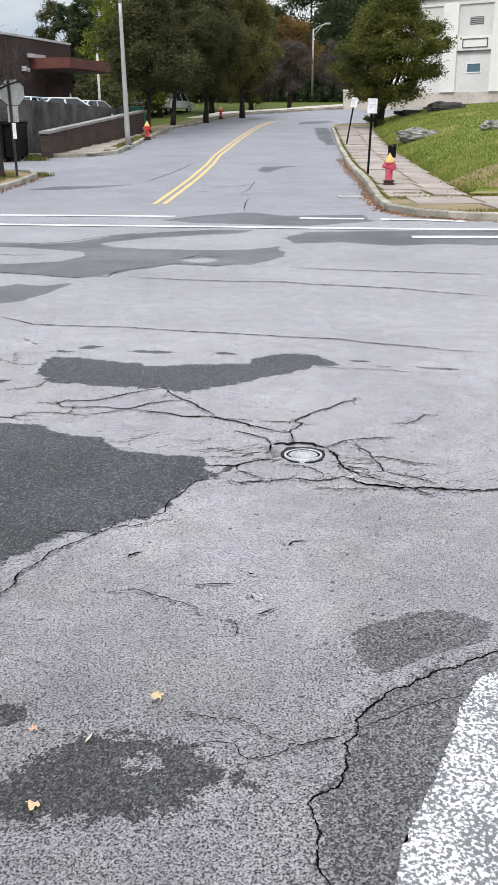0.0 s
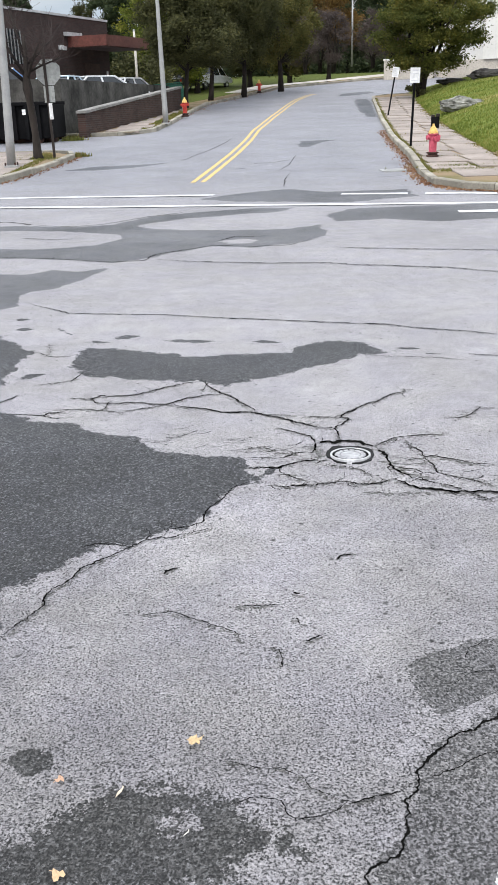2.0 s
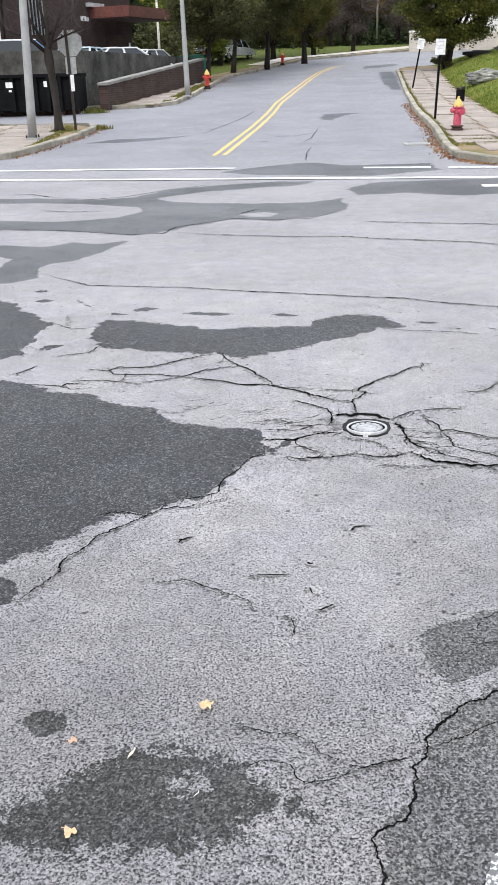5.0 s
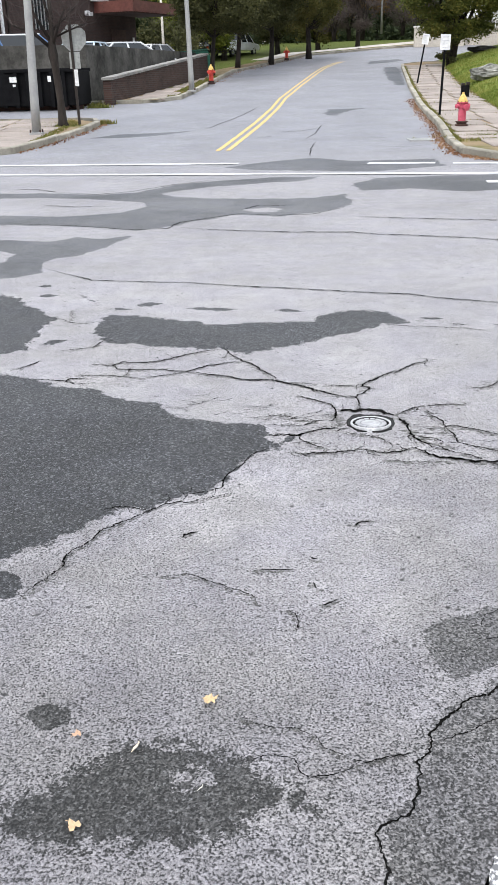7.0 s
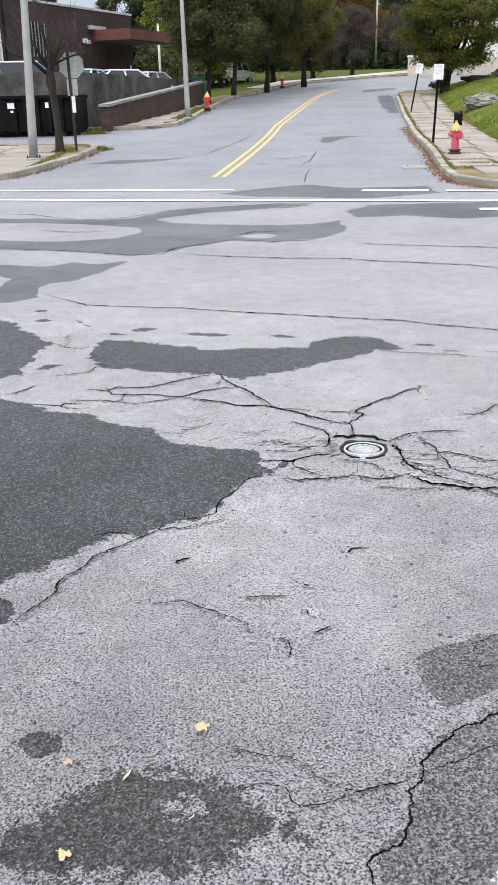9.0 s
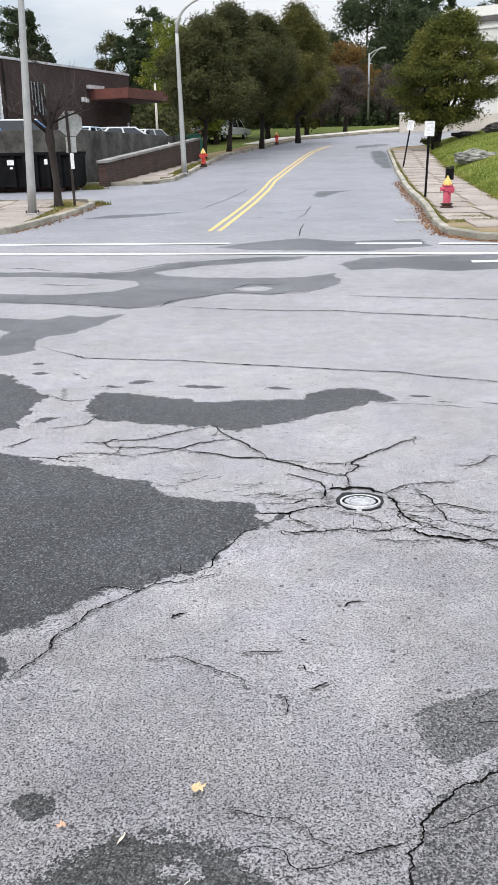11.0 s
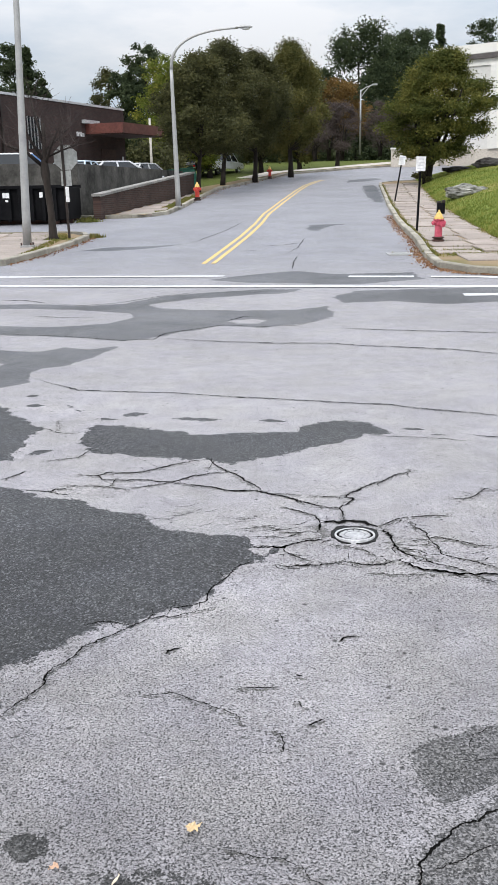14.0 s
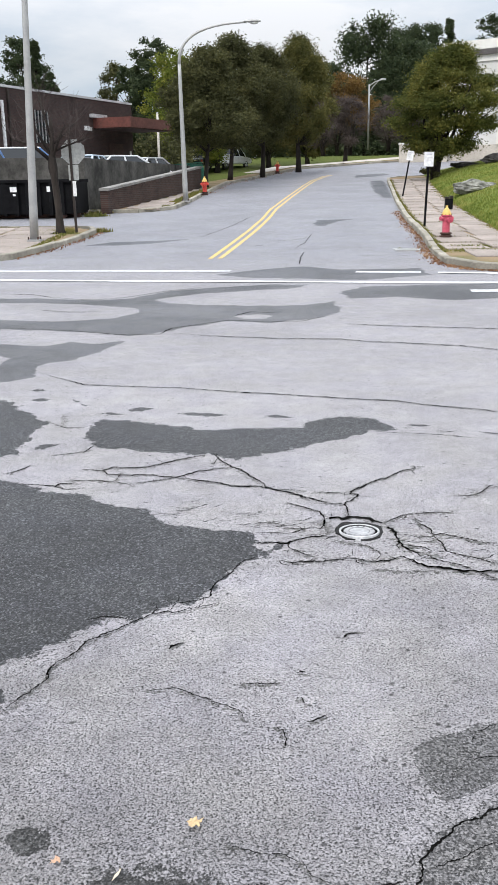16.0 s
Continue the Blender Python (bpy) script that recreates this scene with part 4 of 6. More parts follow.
for k, (w, line) in enumerate(CRACKS):
    crack(w, line, k + 1)
    rng = random.Random(100 + k)
    for (x0, y0), (x1, y1) in zip(line, line[1:]):
        if rng.random() < 0.4 and 3.2 < y0 < 6:
            # a short hairline that leaves the crack
            a = math.atan2(y1 - y0, x1 - x0) + rng.choice((-1, 1)) * rng.uniform(0.3, 0.9)
            ln = rng.uniform(0.05, 0.14)
            crack(min(0.009, w * 0.4), [(x0, y0), (x0 + math.cos(a) * ln * 0.5, y0 + math.sin(a) * ln * 0.5), (x0 + math.cos(a + 0.4) * ln, y0 + math.sin(a + 0.4) * ln)], 300 + k)
rng = random.Random(77)
for k in range(46):
    # hairlines that run with the broken edge of the big patch
    u = rng.random()
    x, y = -0.55 + 0.85 * u + rng.uniform(-0.12, 0.12), 4.52 - 0.38 * u + rng.uniform(-0.06, 0.14)
    if k > 30:
        x, y = rng.uniform(0.95, 1.5), rng.uniform(3.6, 3.95)
    a = rng.uniform(-0.35, 0.25)
    ln = rng.uniform(0.05, 0.18)
    crack(rng.uniform(0.005, 0.011), [(x, y), (x + ln * 0.5 * math.cos(a), y + ln * 0.5 * math.sin(a)), (x + ln * math.cos(a + 0.3), y + ln * math.sin(a + 0.3))], 500 + k)
cracks = sheet("road_cracks", crack_verts, crack_faces, CRACK)
tagged(cracks, "dark jagged open cracks in the worn asphalt", "road cracks", kind="structure")


def line_strip(name, pts, width, material, label, lift=0.0115, rough=0.0):
    """A painted band along a line of the street."""
    pts = dense(pts, 0.25, False)
    verts, faces = [], []
    rng = random.Random(len(pts))
    for k, (x, y) in enumerate(pts):
        a, b = pts[max(k - 1, 0)], pts[min(k + 1, len(pts) - 1)]
        d = math.hypot(b[0] - a[0], b[1] - a[1]) or 1.0
        ox, oy = -(b[1] - a[1]) / d * width / 2, (b[0] - a[0]) / d * width / 2
        j = rough * (rng.random() - 0.5)
        verts += [(x + ox * (1 + j), y + oy * (1 + j), g(y + oy) + lift), (x - ox * (1 - j), y - oy * (1 - j), g(y - oy) + lift)]
        if k:
            faces.append((2 * k - 2, 2 * k - 1, 2 * k + 1, 2 * k))
    return tagged(sheet(name, verts, faces, material), label, "road marking", kind="structure")


line_strip("crosswalk_line", [(-9.0, 19.25), (-5.27, 18.62), (-2.93, 18.25), (-0.5, 17.85)], 0.26, WHITE_LINE, "white painted crosswalk line, worn thin", 0.0115, 0.2)
line_strip("crosswalk_line", [(1.9, 17.3), (2.64, 17.12), (3.1, 17.05)], 0.26, WHITE_LINE, "white painted crosswalk line, worn thin", 0.0115, 0.2)
line_strip("crosswalk_line", [(-9.0, 17.7), (-4.77, 16.82), (-2.4, 16.32), (-0.1, 15.92), (2.0, 15.5), (4.07, 15.12), (7.0, 14.75)], 0.24, WHITE_LINE, "white painted crosswalk line across the street", 0.0115, 0.2)
line_strip("crosswalk_line", [(3.4, 16.95), (4.2, 16.75), (4.9, 16.4)], 0.26, WHITE_LINE, "white painted crosswalk line, worn thin", 0.0115, 0.2)
line_strip("crosswalk_line", [(3.35, 14.05), (4.0, 13.98), (6.0, 13.8)], 0.3, WHITE_LINE, "short white painted dash", 0.0125, 0.2)
YELLOW = [(-0.92, 20.42), (-0.16, 27.0), (0.31, 31.6), (0.66, 35.9), (1.5, 42.6), (2.6, 50.4), (3.3, 54.6), (4.2, 58.2), (4.7, 59.4)]
for off in (-0.11, 0.11):
    line_strip("centre_line", [(x + off, y) for x, y in YELLOW], 0.10, YELLOW_LINE, "yellow painted line of the double centre line", 0.006, 0.15)
masked([(1.3, 2.34), (1.1, 2.26), (0.79, 2.15), (0.69, 2.09), (0.61, 2.05), (0.54, 2.01), (0.48, 1.93), (0.44, 1.81), (0.40, 1.70), (0.36, 1.64), (0.30, 1.56), (0.285, 1.5), (0.285, 1.38), (0.30, 1.2), (0.1, 0.7), (2.5, 0.5), (2.8, 2.2)],
       ASPHALT_OLD, "slightly darker older asphalt beside a crack", 0.06, 0.02, 0.002)
patch([(1.02, 2.16), (0.88, 2.05), (0.76, 1.89), (0.62, 1.61), (0.55, 1.49), (0.48, 1.37), (0.44, 1.2), (0.3, 0.9), (0.75, 0.8), (1.5, 2.05), (1.3, 2.3)], WHITE_WORN, "broad worn white road stripe, flaking off", 0.0095, 0.010, 0.006, 31, "road_stripe")


# ---- kerbs and pavements ----
def kerb(points, label, piece=1.8, width=0.15, inside=1):
    """Granite kerb stones set end to end along a line; the body lies to one side."""
    root = new("kerb")
    tagged(root, label, "kerb", kind="structure")
    pts = dense(points, 0.3, False)
    run, start, rng = 0.0, 0, random.Random(5)
    for k in range(1, len(pts)):
        run += math.dist(pts[k], pts[k - 1])
        if run >= piece or k == len(pts) - 1:
            seg = pts[start:k + 1]
            bm = bmesh.new()
            rings = []
            tip = rng.uniform(-0.015, 0.015)
            for j, (x, y) in enumerate(seg):
                a, b = seg[max(j - 1, 0)], seg[min(j + 1, len(seg) - 1)]
                d = math.hypot(b[0] - a[0], b[1] - a[1]) or 1
                nx, ny = -(b[1] - a[1]) / d * inside, (b[0] - a[0]) / d * inside
                if j in (0, len(seg) - 1):
                    sx, sy = (b[0] - a[0]) / d * 0.006, (b[1] - a[1]) / d * 0.006
                    x, y = (x + sx, y + sy) if j == 0 else (x - sx, y - sy)
                z = g(y) + tip
                rings.append([bm.verts.new(v) for v in ((x, y, z - 0.15), (x, y, z + WALK - 0.02), (x + nx * 0.02, y + ny * 0.02, z + WALK), (x + nx * width, y + ny * width, z + WALK), (x + nx * width, y + ny * width, z - 0.15))])
            for a, b in zip(rings, rings[1:]):
                for j in range(5):
                    bm.faces.new((a[j], a[(j + 1) % 5], b[(j + 1) % 5], b[j]))
            bm.faces.new(rings[0])
            bm.faces.new(rings[-1][::-1])
            part("kerb_stone", bm, KERB, root)
            start, run = k, 0.0
    return root


CORNER_R = [(14.0, 15.4), (9.0, 15.8), (6.4, 16.2), (4.9, 16.7), (4.2, 17.4), (3.88, 18.6)]
kerb(CORNER_R + [(b, a) for a, b in RIGHT_KERB[1:]] + [(7.55, 54.2), (8.3, 55.4), (9.8, 56.0), (14.0, 56.8), (22.0, 58.5), (40.0, 62.0)], "weathered granite kerb along the pavement", inside=-1)
kerb([(-14.0, 18.9), (-9.0, 19.2), (-6.6, 19.9), (-5.6, 20.9), (-5.2, 22.6), (-5.0, 24.4), (-4.82, 25.7), (-4.74, 27.2), (-4.95, 28.0), (-5.6, 28.4), (-8.0, 28.6), (-14.0, 28.8)], "pale granite kerb round the corner pavement", inside=1)
kerb([(-6.6, 35.2), (-5.6, 35.15), (-4.5, 35.25), (-3.7, 35.9)] + [(b, a) for a, b in LEFT_KERB[1:]], "weathered granite kerb beside the pavement", inside=1)

# corner pavement by the side street: dirt bed with slabs
bed = rows_between("pavement", [19.6 + 0.4 * k for k in range(23)], lambda y: -14.0, lambda y: lerp_table(y, [(19.6, -7.2), (20.2, -6.3), (20.9, -5.75), (22.6, -5.34), (25.7, -4.96), (27.2, -4.88), (28.4, -5.7)]), lambda x, y: g(y) + WALK - 0.035, GRASS_DRY, 6)
tagged(bed, "corner pavement bed of dirt and dry grass", "pavement", kind="structure")
bed_r = rows_between("pavement", [16.6 + 0.5 * k for k in range(79)], lambda y: lerp_table(y, [(16.6, 5.4), (17.4, 4.35), (18.6, 4.02)] + [(a, b + 0.14) for a, b in RIGHT_KERB[1:]] + [(54.2, 7.7), (55.6, 8.8)]), lambda y: lerp_table(y, [(16.6, 40.0), (20.8, 40.0), (21.2, 7.0), (24.7, 6.9), (29.4, 7.3), (38.6, 8.2), (49.5, 9.6), (54.0, 12.0), (55.6, 14.0)]), lambda x, y: g(y) + WALK - 0.035, GRASS_DRY, 6)
tagged(bed_r, "pavement bed of dirt and weeds between slabs", "pavement", kind="structure")
bed_l = rows_between("pavement", [35.4 + 0.5 * k for k in range(27)], lambda y: lerp_table(y, [(35.4, -5.9), (48.7, -3.3)]), lambda y: road_left(max(y, 35.65)) - 0.12, lambda x, y: g(y) + WALK - 0.035, GRASS_DRY, 6)
tagged(bed_l, "pavement bed with dry grass verge", "pavement", kind="structure")
verge = rows_between("verge", [48.4 + 0.8 * k for k in range(36)], lambda y: lerp_table(y, [(48.4, -3.5), (52.0, -3.35), (84.0, -2.95)]), lambda y: road_left(y) - 0.12, lambda x, y: land(x, y) + (WALK - 0.02 if x > road_left(y) - 1.3 else 0.05), GRASS_DRY, 14)
tagged(verge, "patchy grass verge under the roadside trees", "verge", kind="structure")


far_walk = line_strip("pavement", [(b - 1.0, a + 0.75) for a, b in LEFT_KERB[6:]], 1.3, CONCRETE, "pale concrete pavement along the far side of the bend", WALK + 0.01)


def slab_row(parent, x0, x1, y0, y1, seed):
    rng = random.Random(seed)
    bm = bmesh.new()
    gap = 0.042
    cross = 0.03 + 0.05 * rng.random()
    c = [(x0 + gap, y0 + cross), (x1 - gap, y0 + cross), (x1 - gap, y1 - cross), (x0 + gap, y1 - cross)]
    tilt = [rng.uniform(-0.02, 0.015) for _ in range(4)]
    lo = [bm.verts.new((x, y, g(y) + WALK - 0.09)) for x, y in c]
    hi = [bm.verts.new((x, y, g(y) + WALK - 0.012 + t)) for (x, y), t in zip(c, tilt)]
    tp = [bm.verts.new((x + (0.02 if k in (0, 3) else -0.02), y + (0.02 if k < 2 else -0.02), g(y) + WALK + t)) for k, ((x, y), t) in enumerate(zip(c, tilt))]
    for a, b in ((lo, hi), (hi, tp)):
        for k in range(4):
            bm.faces.new((a[k], a[(k + 1) % 4], b[(k + 1) % 4], b[k]))
    bm.faces.new(tp)
    return part("paving_slab", bm, SLAB, parent)


y = 20.4
k = 0
while y < 52.5:
    a, b = lerp_table(y + 0.7, RIGHT_KERB) + 0.2, lerp_table(y + 0.7, RIGHT_INNER) - 0.02
    mid = (a + b) / 2 + 0.1
    slab_row(bed_r, a, mid, y, y + 1.45, k)
    slab_row(bed_r, mid, b, y + 0.25, y + 1.7, k + 500)
    y += 1.47
    k += 1
for j in range(14):
    for i, (y0, y1) in enumerate(((17.6, 18.95), (18.95, 20.35))):
        x0 = 4.35 + 1.5 * j + 0.2 * i
        if not (i == 0 and j == 0):
            slab_row(bed_r, x0, x0 + 1.48, y0 - 0.6 * (j > 1), y1 - (0.0 if i else 0.0), 900 + 2 * j + i)
for j in range(6):
    for i in range(5):
        x1 = -5.55 - 1.5 * i - (0.25 if j > 3 else 0)
        y0 = 21.1 + 1.2 * j
        slab_row(bed, x1 - 1.48, x1, y0, y0 + 1.18, 1200 + 10 * j + i)
y = 35.7
while y < 48.3:
    wall_x = lerp_table(y, [(33.6, -5.6), (48.7, -2.8)])
    edge = road_left(y + 0.6) - 0.15
    a, b = wall_x + 0.12, max(wall_x + 0.5, edge - (0.55 if y > 37.5 else 0.05))
    slab_row(bed_l, a, b, y, y + 1.4, int(y * 10))
    y += 1.42

lawn = rows_between("lawn", [20.7 + 0.4 * k for k in range(89)], lambda y: lerp_table(y, RIGHT_INNER) + 0.0, lambda y: lerp_table(y, RIGHT_INNER) + 45, lawn_z, GRASS, 110)
tagged(lawn, "green mown lawn rising in a bank, yellowed at its edge", "lawn", kind="structure")

bare = rows_between("bare_verge", [20.72 + 0.2 * k for k in range(16)], lambda y: lerp_table(y, RIGHT_INNER) + 0.02 + 0.15 * noise.noise((y, 0, 0)), lambda y: lerp_table(y, [(20.7, 18.0), (21.8, 13.0), (22.6, 10.0), (23.8, 7.2)]) + 0.5 * noise.noise((y * 1.7, 4, 0)), lambda x, y: lawn_z(x, y) + 0.014, GRASS_DRY, 24)
tagged(bare, "dry tan grass and bare soil at the lawn edge", "verge", kind="structure")

# upper car park behind the retaining wall
lot = rows_between("car_park", [36.3 + 1.5 * k for k in range(26)], lambda y: -60.0, lambda y: lerp_table(y, [(36.3, -6.75), (48.9, -3.6), (52.0, -3.4), (84.0, -3.0)]), lambda x, y: 1.5, ASPHALT, 12)
tagged(lot, "grey asphalt car park above the retaining wall", "car park", kind="structure")


# ---- retaining walls ----
def wall_run(name, a, b, z0, z1, thick, material, parent):
    """An upright slab from a to b with its foot and head at given heights."""
    (x0, y0), (x1, y1) = a, b
    d = math.dist(a, b)
    nx, ny = -(y1 - y0) / d * thick, (x1 - x0) / d * thick
    bm = bmesh.new()
    uv = bm.loops.layers.uv.new("uv")
    lo = [bm.verts.new(v) for v in ((x0, y0, z0[0]), (x1, y1, z0[1]), (x1 + nx, y1 + ny, z0[1]), (x0 + nx, y0 + ny, z0[0]))]
    hi = [bm.verts.new(v) for v in ((x0, y0, z1[0]), (x1, y1, z1[1]), (x1 + nx, y1 + ny, z1[1]), (x0 + nx, y0 + ny, z1[0]))]
    bm.faces.new(lo[::-1])
    bm.faces.new(hi)
    for k in range(4):
        bm.faces.new((lo[k], lo[(k + 1) % 4], hi[(k + 1) % 4], hi[k]))
    along = Vector(((x1 - x0) / d, (y1 - y0) / d, 0))
    for f in bm.faces:
        for lp in f.loops:
            lp[uv].uv = (lp.vert.co.dot(along) + 0.3 * lp.vert.co.dot(Vector((nx, ny, 0))), lp.vert.co.z)
    return part(name, bm, material, parent)


cwall = new("wall_concrete")
tagged(cwall, "stained grey concrete retaining wall of the car park", "retaining wall", kind="structure")
pts = [(-26.0, 37.0), (-20.0, 36.75), (-14.0, 36.5), (-10.3, 36.2), (-6.62, 36.0)]
for a, b in zip(pts, pts[1:]):
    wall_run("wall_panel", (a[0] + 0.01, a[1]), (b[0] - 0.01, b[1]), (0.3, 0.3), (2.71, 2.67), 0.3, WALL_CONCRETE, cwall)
pts = [(-6.6, 36.0), (-5.55, 40.2), (-4.5, 44.4), (-3.45, 48.9)]
for k, (a, b) in enumerate(zip(pts, pts[1:])):
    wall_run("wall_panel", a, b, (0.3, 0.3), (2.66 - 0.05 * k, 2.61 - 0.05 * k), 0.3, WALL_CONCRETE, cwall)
bwall = new("wall_brick")
tagged(bwall, "low dark brick wall with a pale concrete coping", "brick wall", kind="structure")
wall_run("brick_face", (-5.56, 34.74), (-2.87, 48.7), (0.4, 1.2), (1.44, 2.38), 0.3, BRICK_WALL, bwall)
wall_run("coping", (-5.50, 34.68), (-2.81, 48.74), (1.44, 2.38), (1.53, 2.47), 0.4, COPING, bwall)


# ---- trees ----
def leaves_mesh(centres, radii, counts, size, rng, flat=0.75, slim=0.55):
    """Many small leaf blades scattered through clumps."""
    pos = []
    for c, r, n in zip(centres, radii, counts):
        d = rng.normal(size=(n, 3))
        d /= np.linalg.norm(d, axis=1)[:, None]
        rad = r * np.minimum(np.abs(rng.normal(0.55, 0.36, size=(n, 1))), 1.3)
        pos.append(np.asarray(c) + d * rad * np.array([1, 1, flat]))
    pos = np.concatenate(pos)
    n = len(pos)
    u = rng.normal(size=(n, 3))
    u[:, 2] *= 0.6
    u /= np.linalg.norm(u, axis=1)[:, None]
    w = rng.normal(size=(n, 3))
    v = np.cross(u, w)
    v /= np.linalg.norm(v, axis=1)[:, None]
    s = size * rng.uniform(0.6, 1.35, size=(n, 1))
    u, v = u * s, v * s * slim
    verts = np.stack([pos - u, pos - v, pos + u, pos + v], 1).reshape(-1, 3)
    faces = np.arange(4 * n).reshape(n, 4)
    return verts.tolist(), faces.tolist()


def tree(x, y, z, height, width, base, leaf_mat, label, seed, leaf=0.14, count=16000, clumps=60, trunk=0.16, lean=(0.0, 0.0), name="tree", shape="round", depth=None, group="", stems=1, gap=0.8, wild=0.4, flat=0.75, slim=0.55):
    """A tree with tapered trunk, limbs and a crown of separate leaf clumps."""
    rng = np.random.default_rng(seed)
    root = thing(name, x, y, z, label, "tree", group)
    top = Vector((lean[0], lean[1], height))
    bm = bmesh.new()
    axis = []
    for k in range(9):
        u = k / 8
        axis.append(Vector((top.x * u ** 1.3 + 0.12 * math.sin(u * 5 + seed), top.y * u, -0.15 + (height * 0.86 + 0.15) * u)))
    tube(bm, axis, [trunk * (1.35 - 0.3 * min(1, k)) * (1 - 0.1 * k) for k in range(9)], 10)
    part("trunk", bm, BARK, root, smooth=True)
    for k in range(stems - 1):
        # further stems fan out from the foot
        a = 0.9 + 2.3 * k
        bm = bmesh.new()
        tube(bm, [(0.5 * trunk * math.cos(a), 0.5 * trunk * math.sin(a), -0.15), (trunk * 1.6 * math.cos(a), trunk * 1.4 * math.sin(a), height * 0.14), (width * 0.13 * math.cos(a) + top.x * 0.3, width * 0.13 * math.sin(a), height * 0.38), (width * 0.2 * math.cos(a) + top.x * 0.6, width * 0.2 * math.sin(a), height * 0.7)], [trunk * 0.85, trunk * 0.65, trunk * 0.45, trunk * 0.15], 9)
        part("stem", bm, BARK, root, smooth=True)
    centres, radii = [], []
    dpt = depth or width
    while len(centres) < clumps:
        u = rng.uniform(0, 1)
        if shape == "cone":
            env = (1 - u) * 0.95 + 0.05
        elif shape == "egg":
            env = min(1.0, 0.5 + 1.9 * u) * (1 - u ** 2.3) ** 0.75 + 0.05
        elif shape == "oval":
            env = math.sin(math.pi * (0.12 + 0.8 * u)) ** 0.7
        else:
            env = math.sqrt(max(0.02, 1 - (1.75 * u - 0.78) ** 2))
        a, q = rng.uniform(0, 2 * math.pi), rng.uniform(0.2, 1) ** 0.5
        env *= 0.84 + wild * noise.noise((math.cos(a) * 1.4, math.sin(a) * 1.4, u * 3 + seed))
        h = base + (height - base) * u
        cr = rng.uniform(0.09, 0.19) * width * (0.6 if shape == "cone" else 1.0) * gap
        centres.append((top.x * (h / height) ** 1.3 + math.cos(a) * q * (width / 2 - cr * 0.6) * env, top.y * h / height + math.sin(a) * q * (dpt / 2 - cr * 0.6) * env, h - cr * 0.3))
        radii.append(cr)
    for k in range(0, len(centres), max(1, len(centres) // 14)):
        bm = bmesh.new()
        c = Vector(centres[k])
        hh = max(base * 0.75, c.z - 0.25 * width - 0.5)
        u = min(0.98, (hh + 0.15) / (height * 0.86 + 0.15))
        i = min(7, int(u * 8))
        s = axis[i].lerp(axis[i + 1], u * 8 - i)
        mid = s.lerp(c, 0.5) + Vector((0, 0, -0.08 * width * 0.3))
        r = trunk * 0.42 * (1 - 0.6 * u)
        tube(bm, [s, mid, c], [r, r * 0.6, r * 0.2], 6)
        part("limb", bm, BARK, root, smooth=True)
    tot = sum(r ** 2 for r in radii)
    v, f = leaves_mesh(centres, radii, [max(8, int(count * r ** 2 / tot)) for r in radii], leaf, rng, flat, slim)
    crown = sheet("crown", v, f, leaf_mat, root)
    return root


ROW = "dull green roadside tree with a dense crown on the verge"
for k, (x, y, h, w, b, lm) in enumerate([(-2.55, 48.9, 6.7, 5.6, 2.3, LEAF_GREEN), (-1.5, 54.8, 7.8, 6.0, 2.3, LEAF_GREEN), (0.3, 58.6, 7.5, 6.2, 2.3, LEAF_GREEN), (2.7, 63.1, 8.3, 6.4, 2.2, LEAF_TURNING)]):
    tree(x, y, land(x, y) + WALK - 0.03, h, w, b, lm, ROW if k < 3 else "turning yellow-green roadside tree on the verge", 11 + k, 0.062, 70000, 230, 0.12 + 0.015 * k, (0.1, 0), group="roadside trees", shape="egg", wild=0.7, gap=0.68)
tree(9.75, 51.2, lawn_z(9.75, 51.2), 6.8, 7.2, 1.55, LEAF_GOLD, "leaning green tree turning gold beside the pavement", 31, 0.062, 90000, 210, 0.17, (0.85, 0.2), wild=0.6, gap=0.66, shape="egg", depth=5.6, stems=4, flat=0.5)
tree(9.35, 50.9, lawn_z(9.35, 50.9), 2.3, 1.9, 0.25, LEAF_GREEN, "low suckers and shoots at the foot of a tree", 32, 0.08, 2600, 18, 0.03, (0.1, 0), name="shrub")

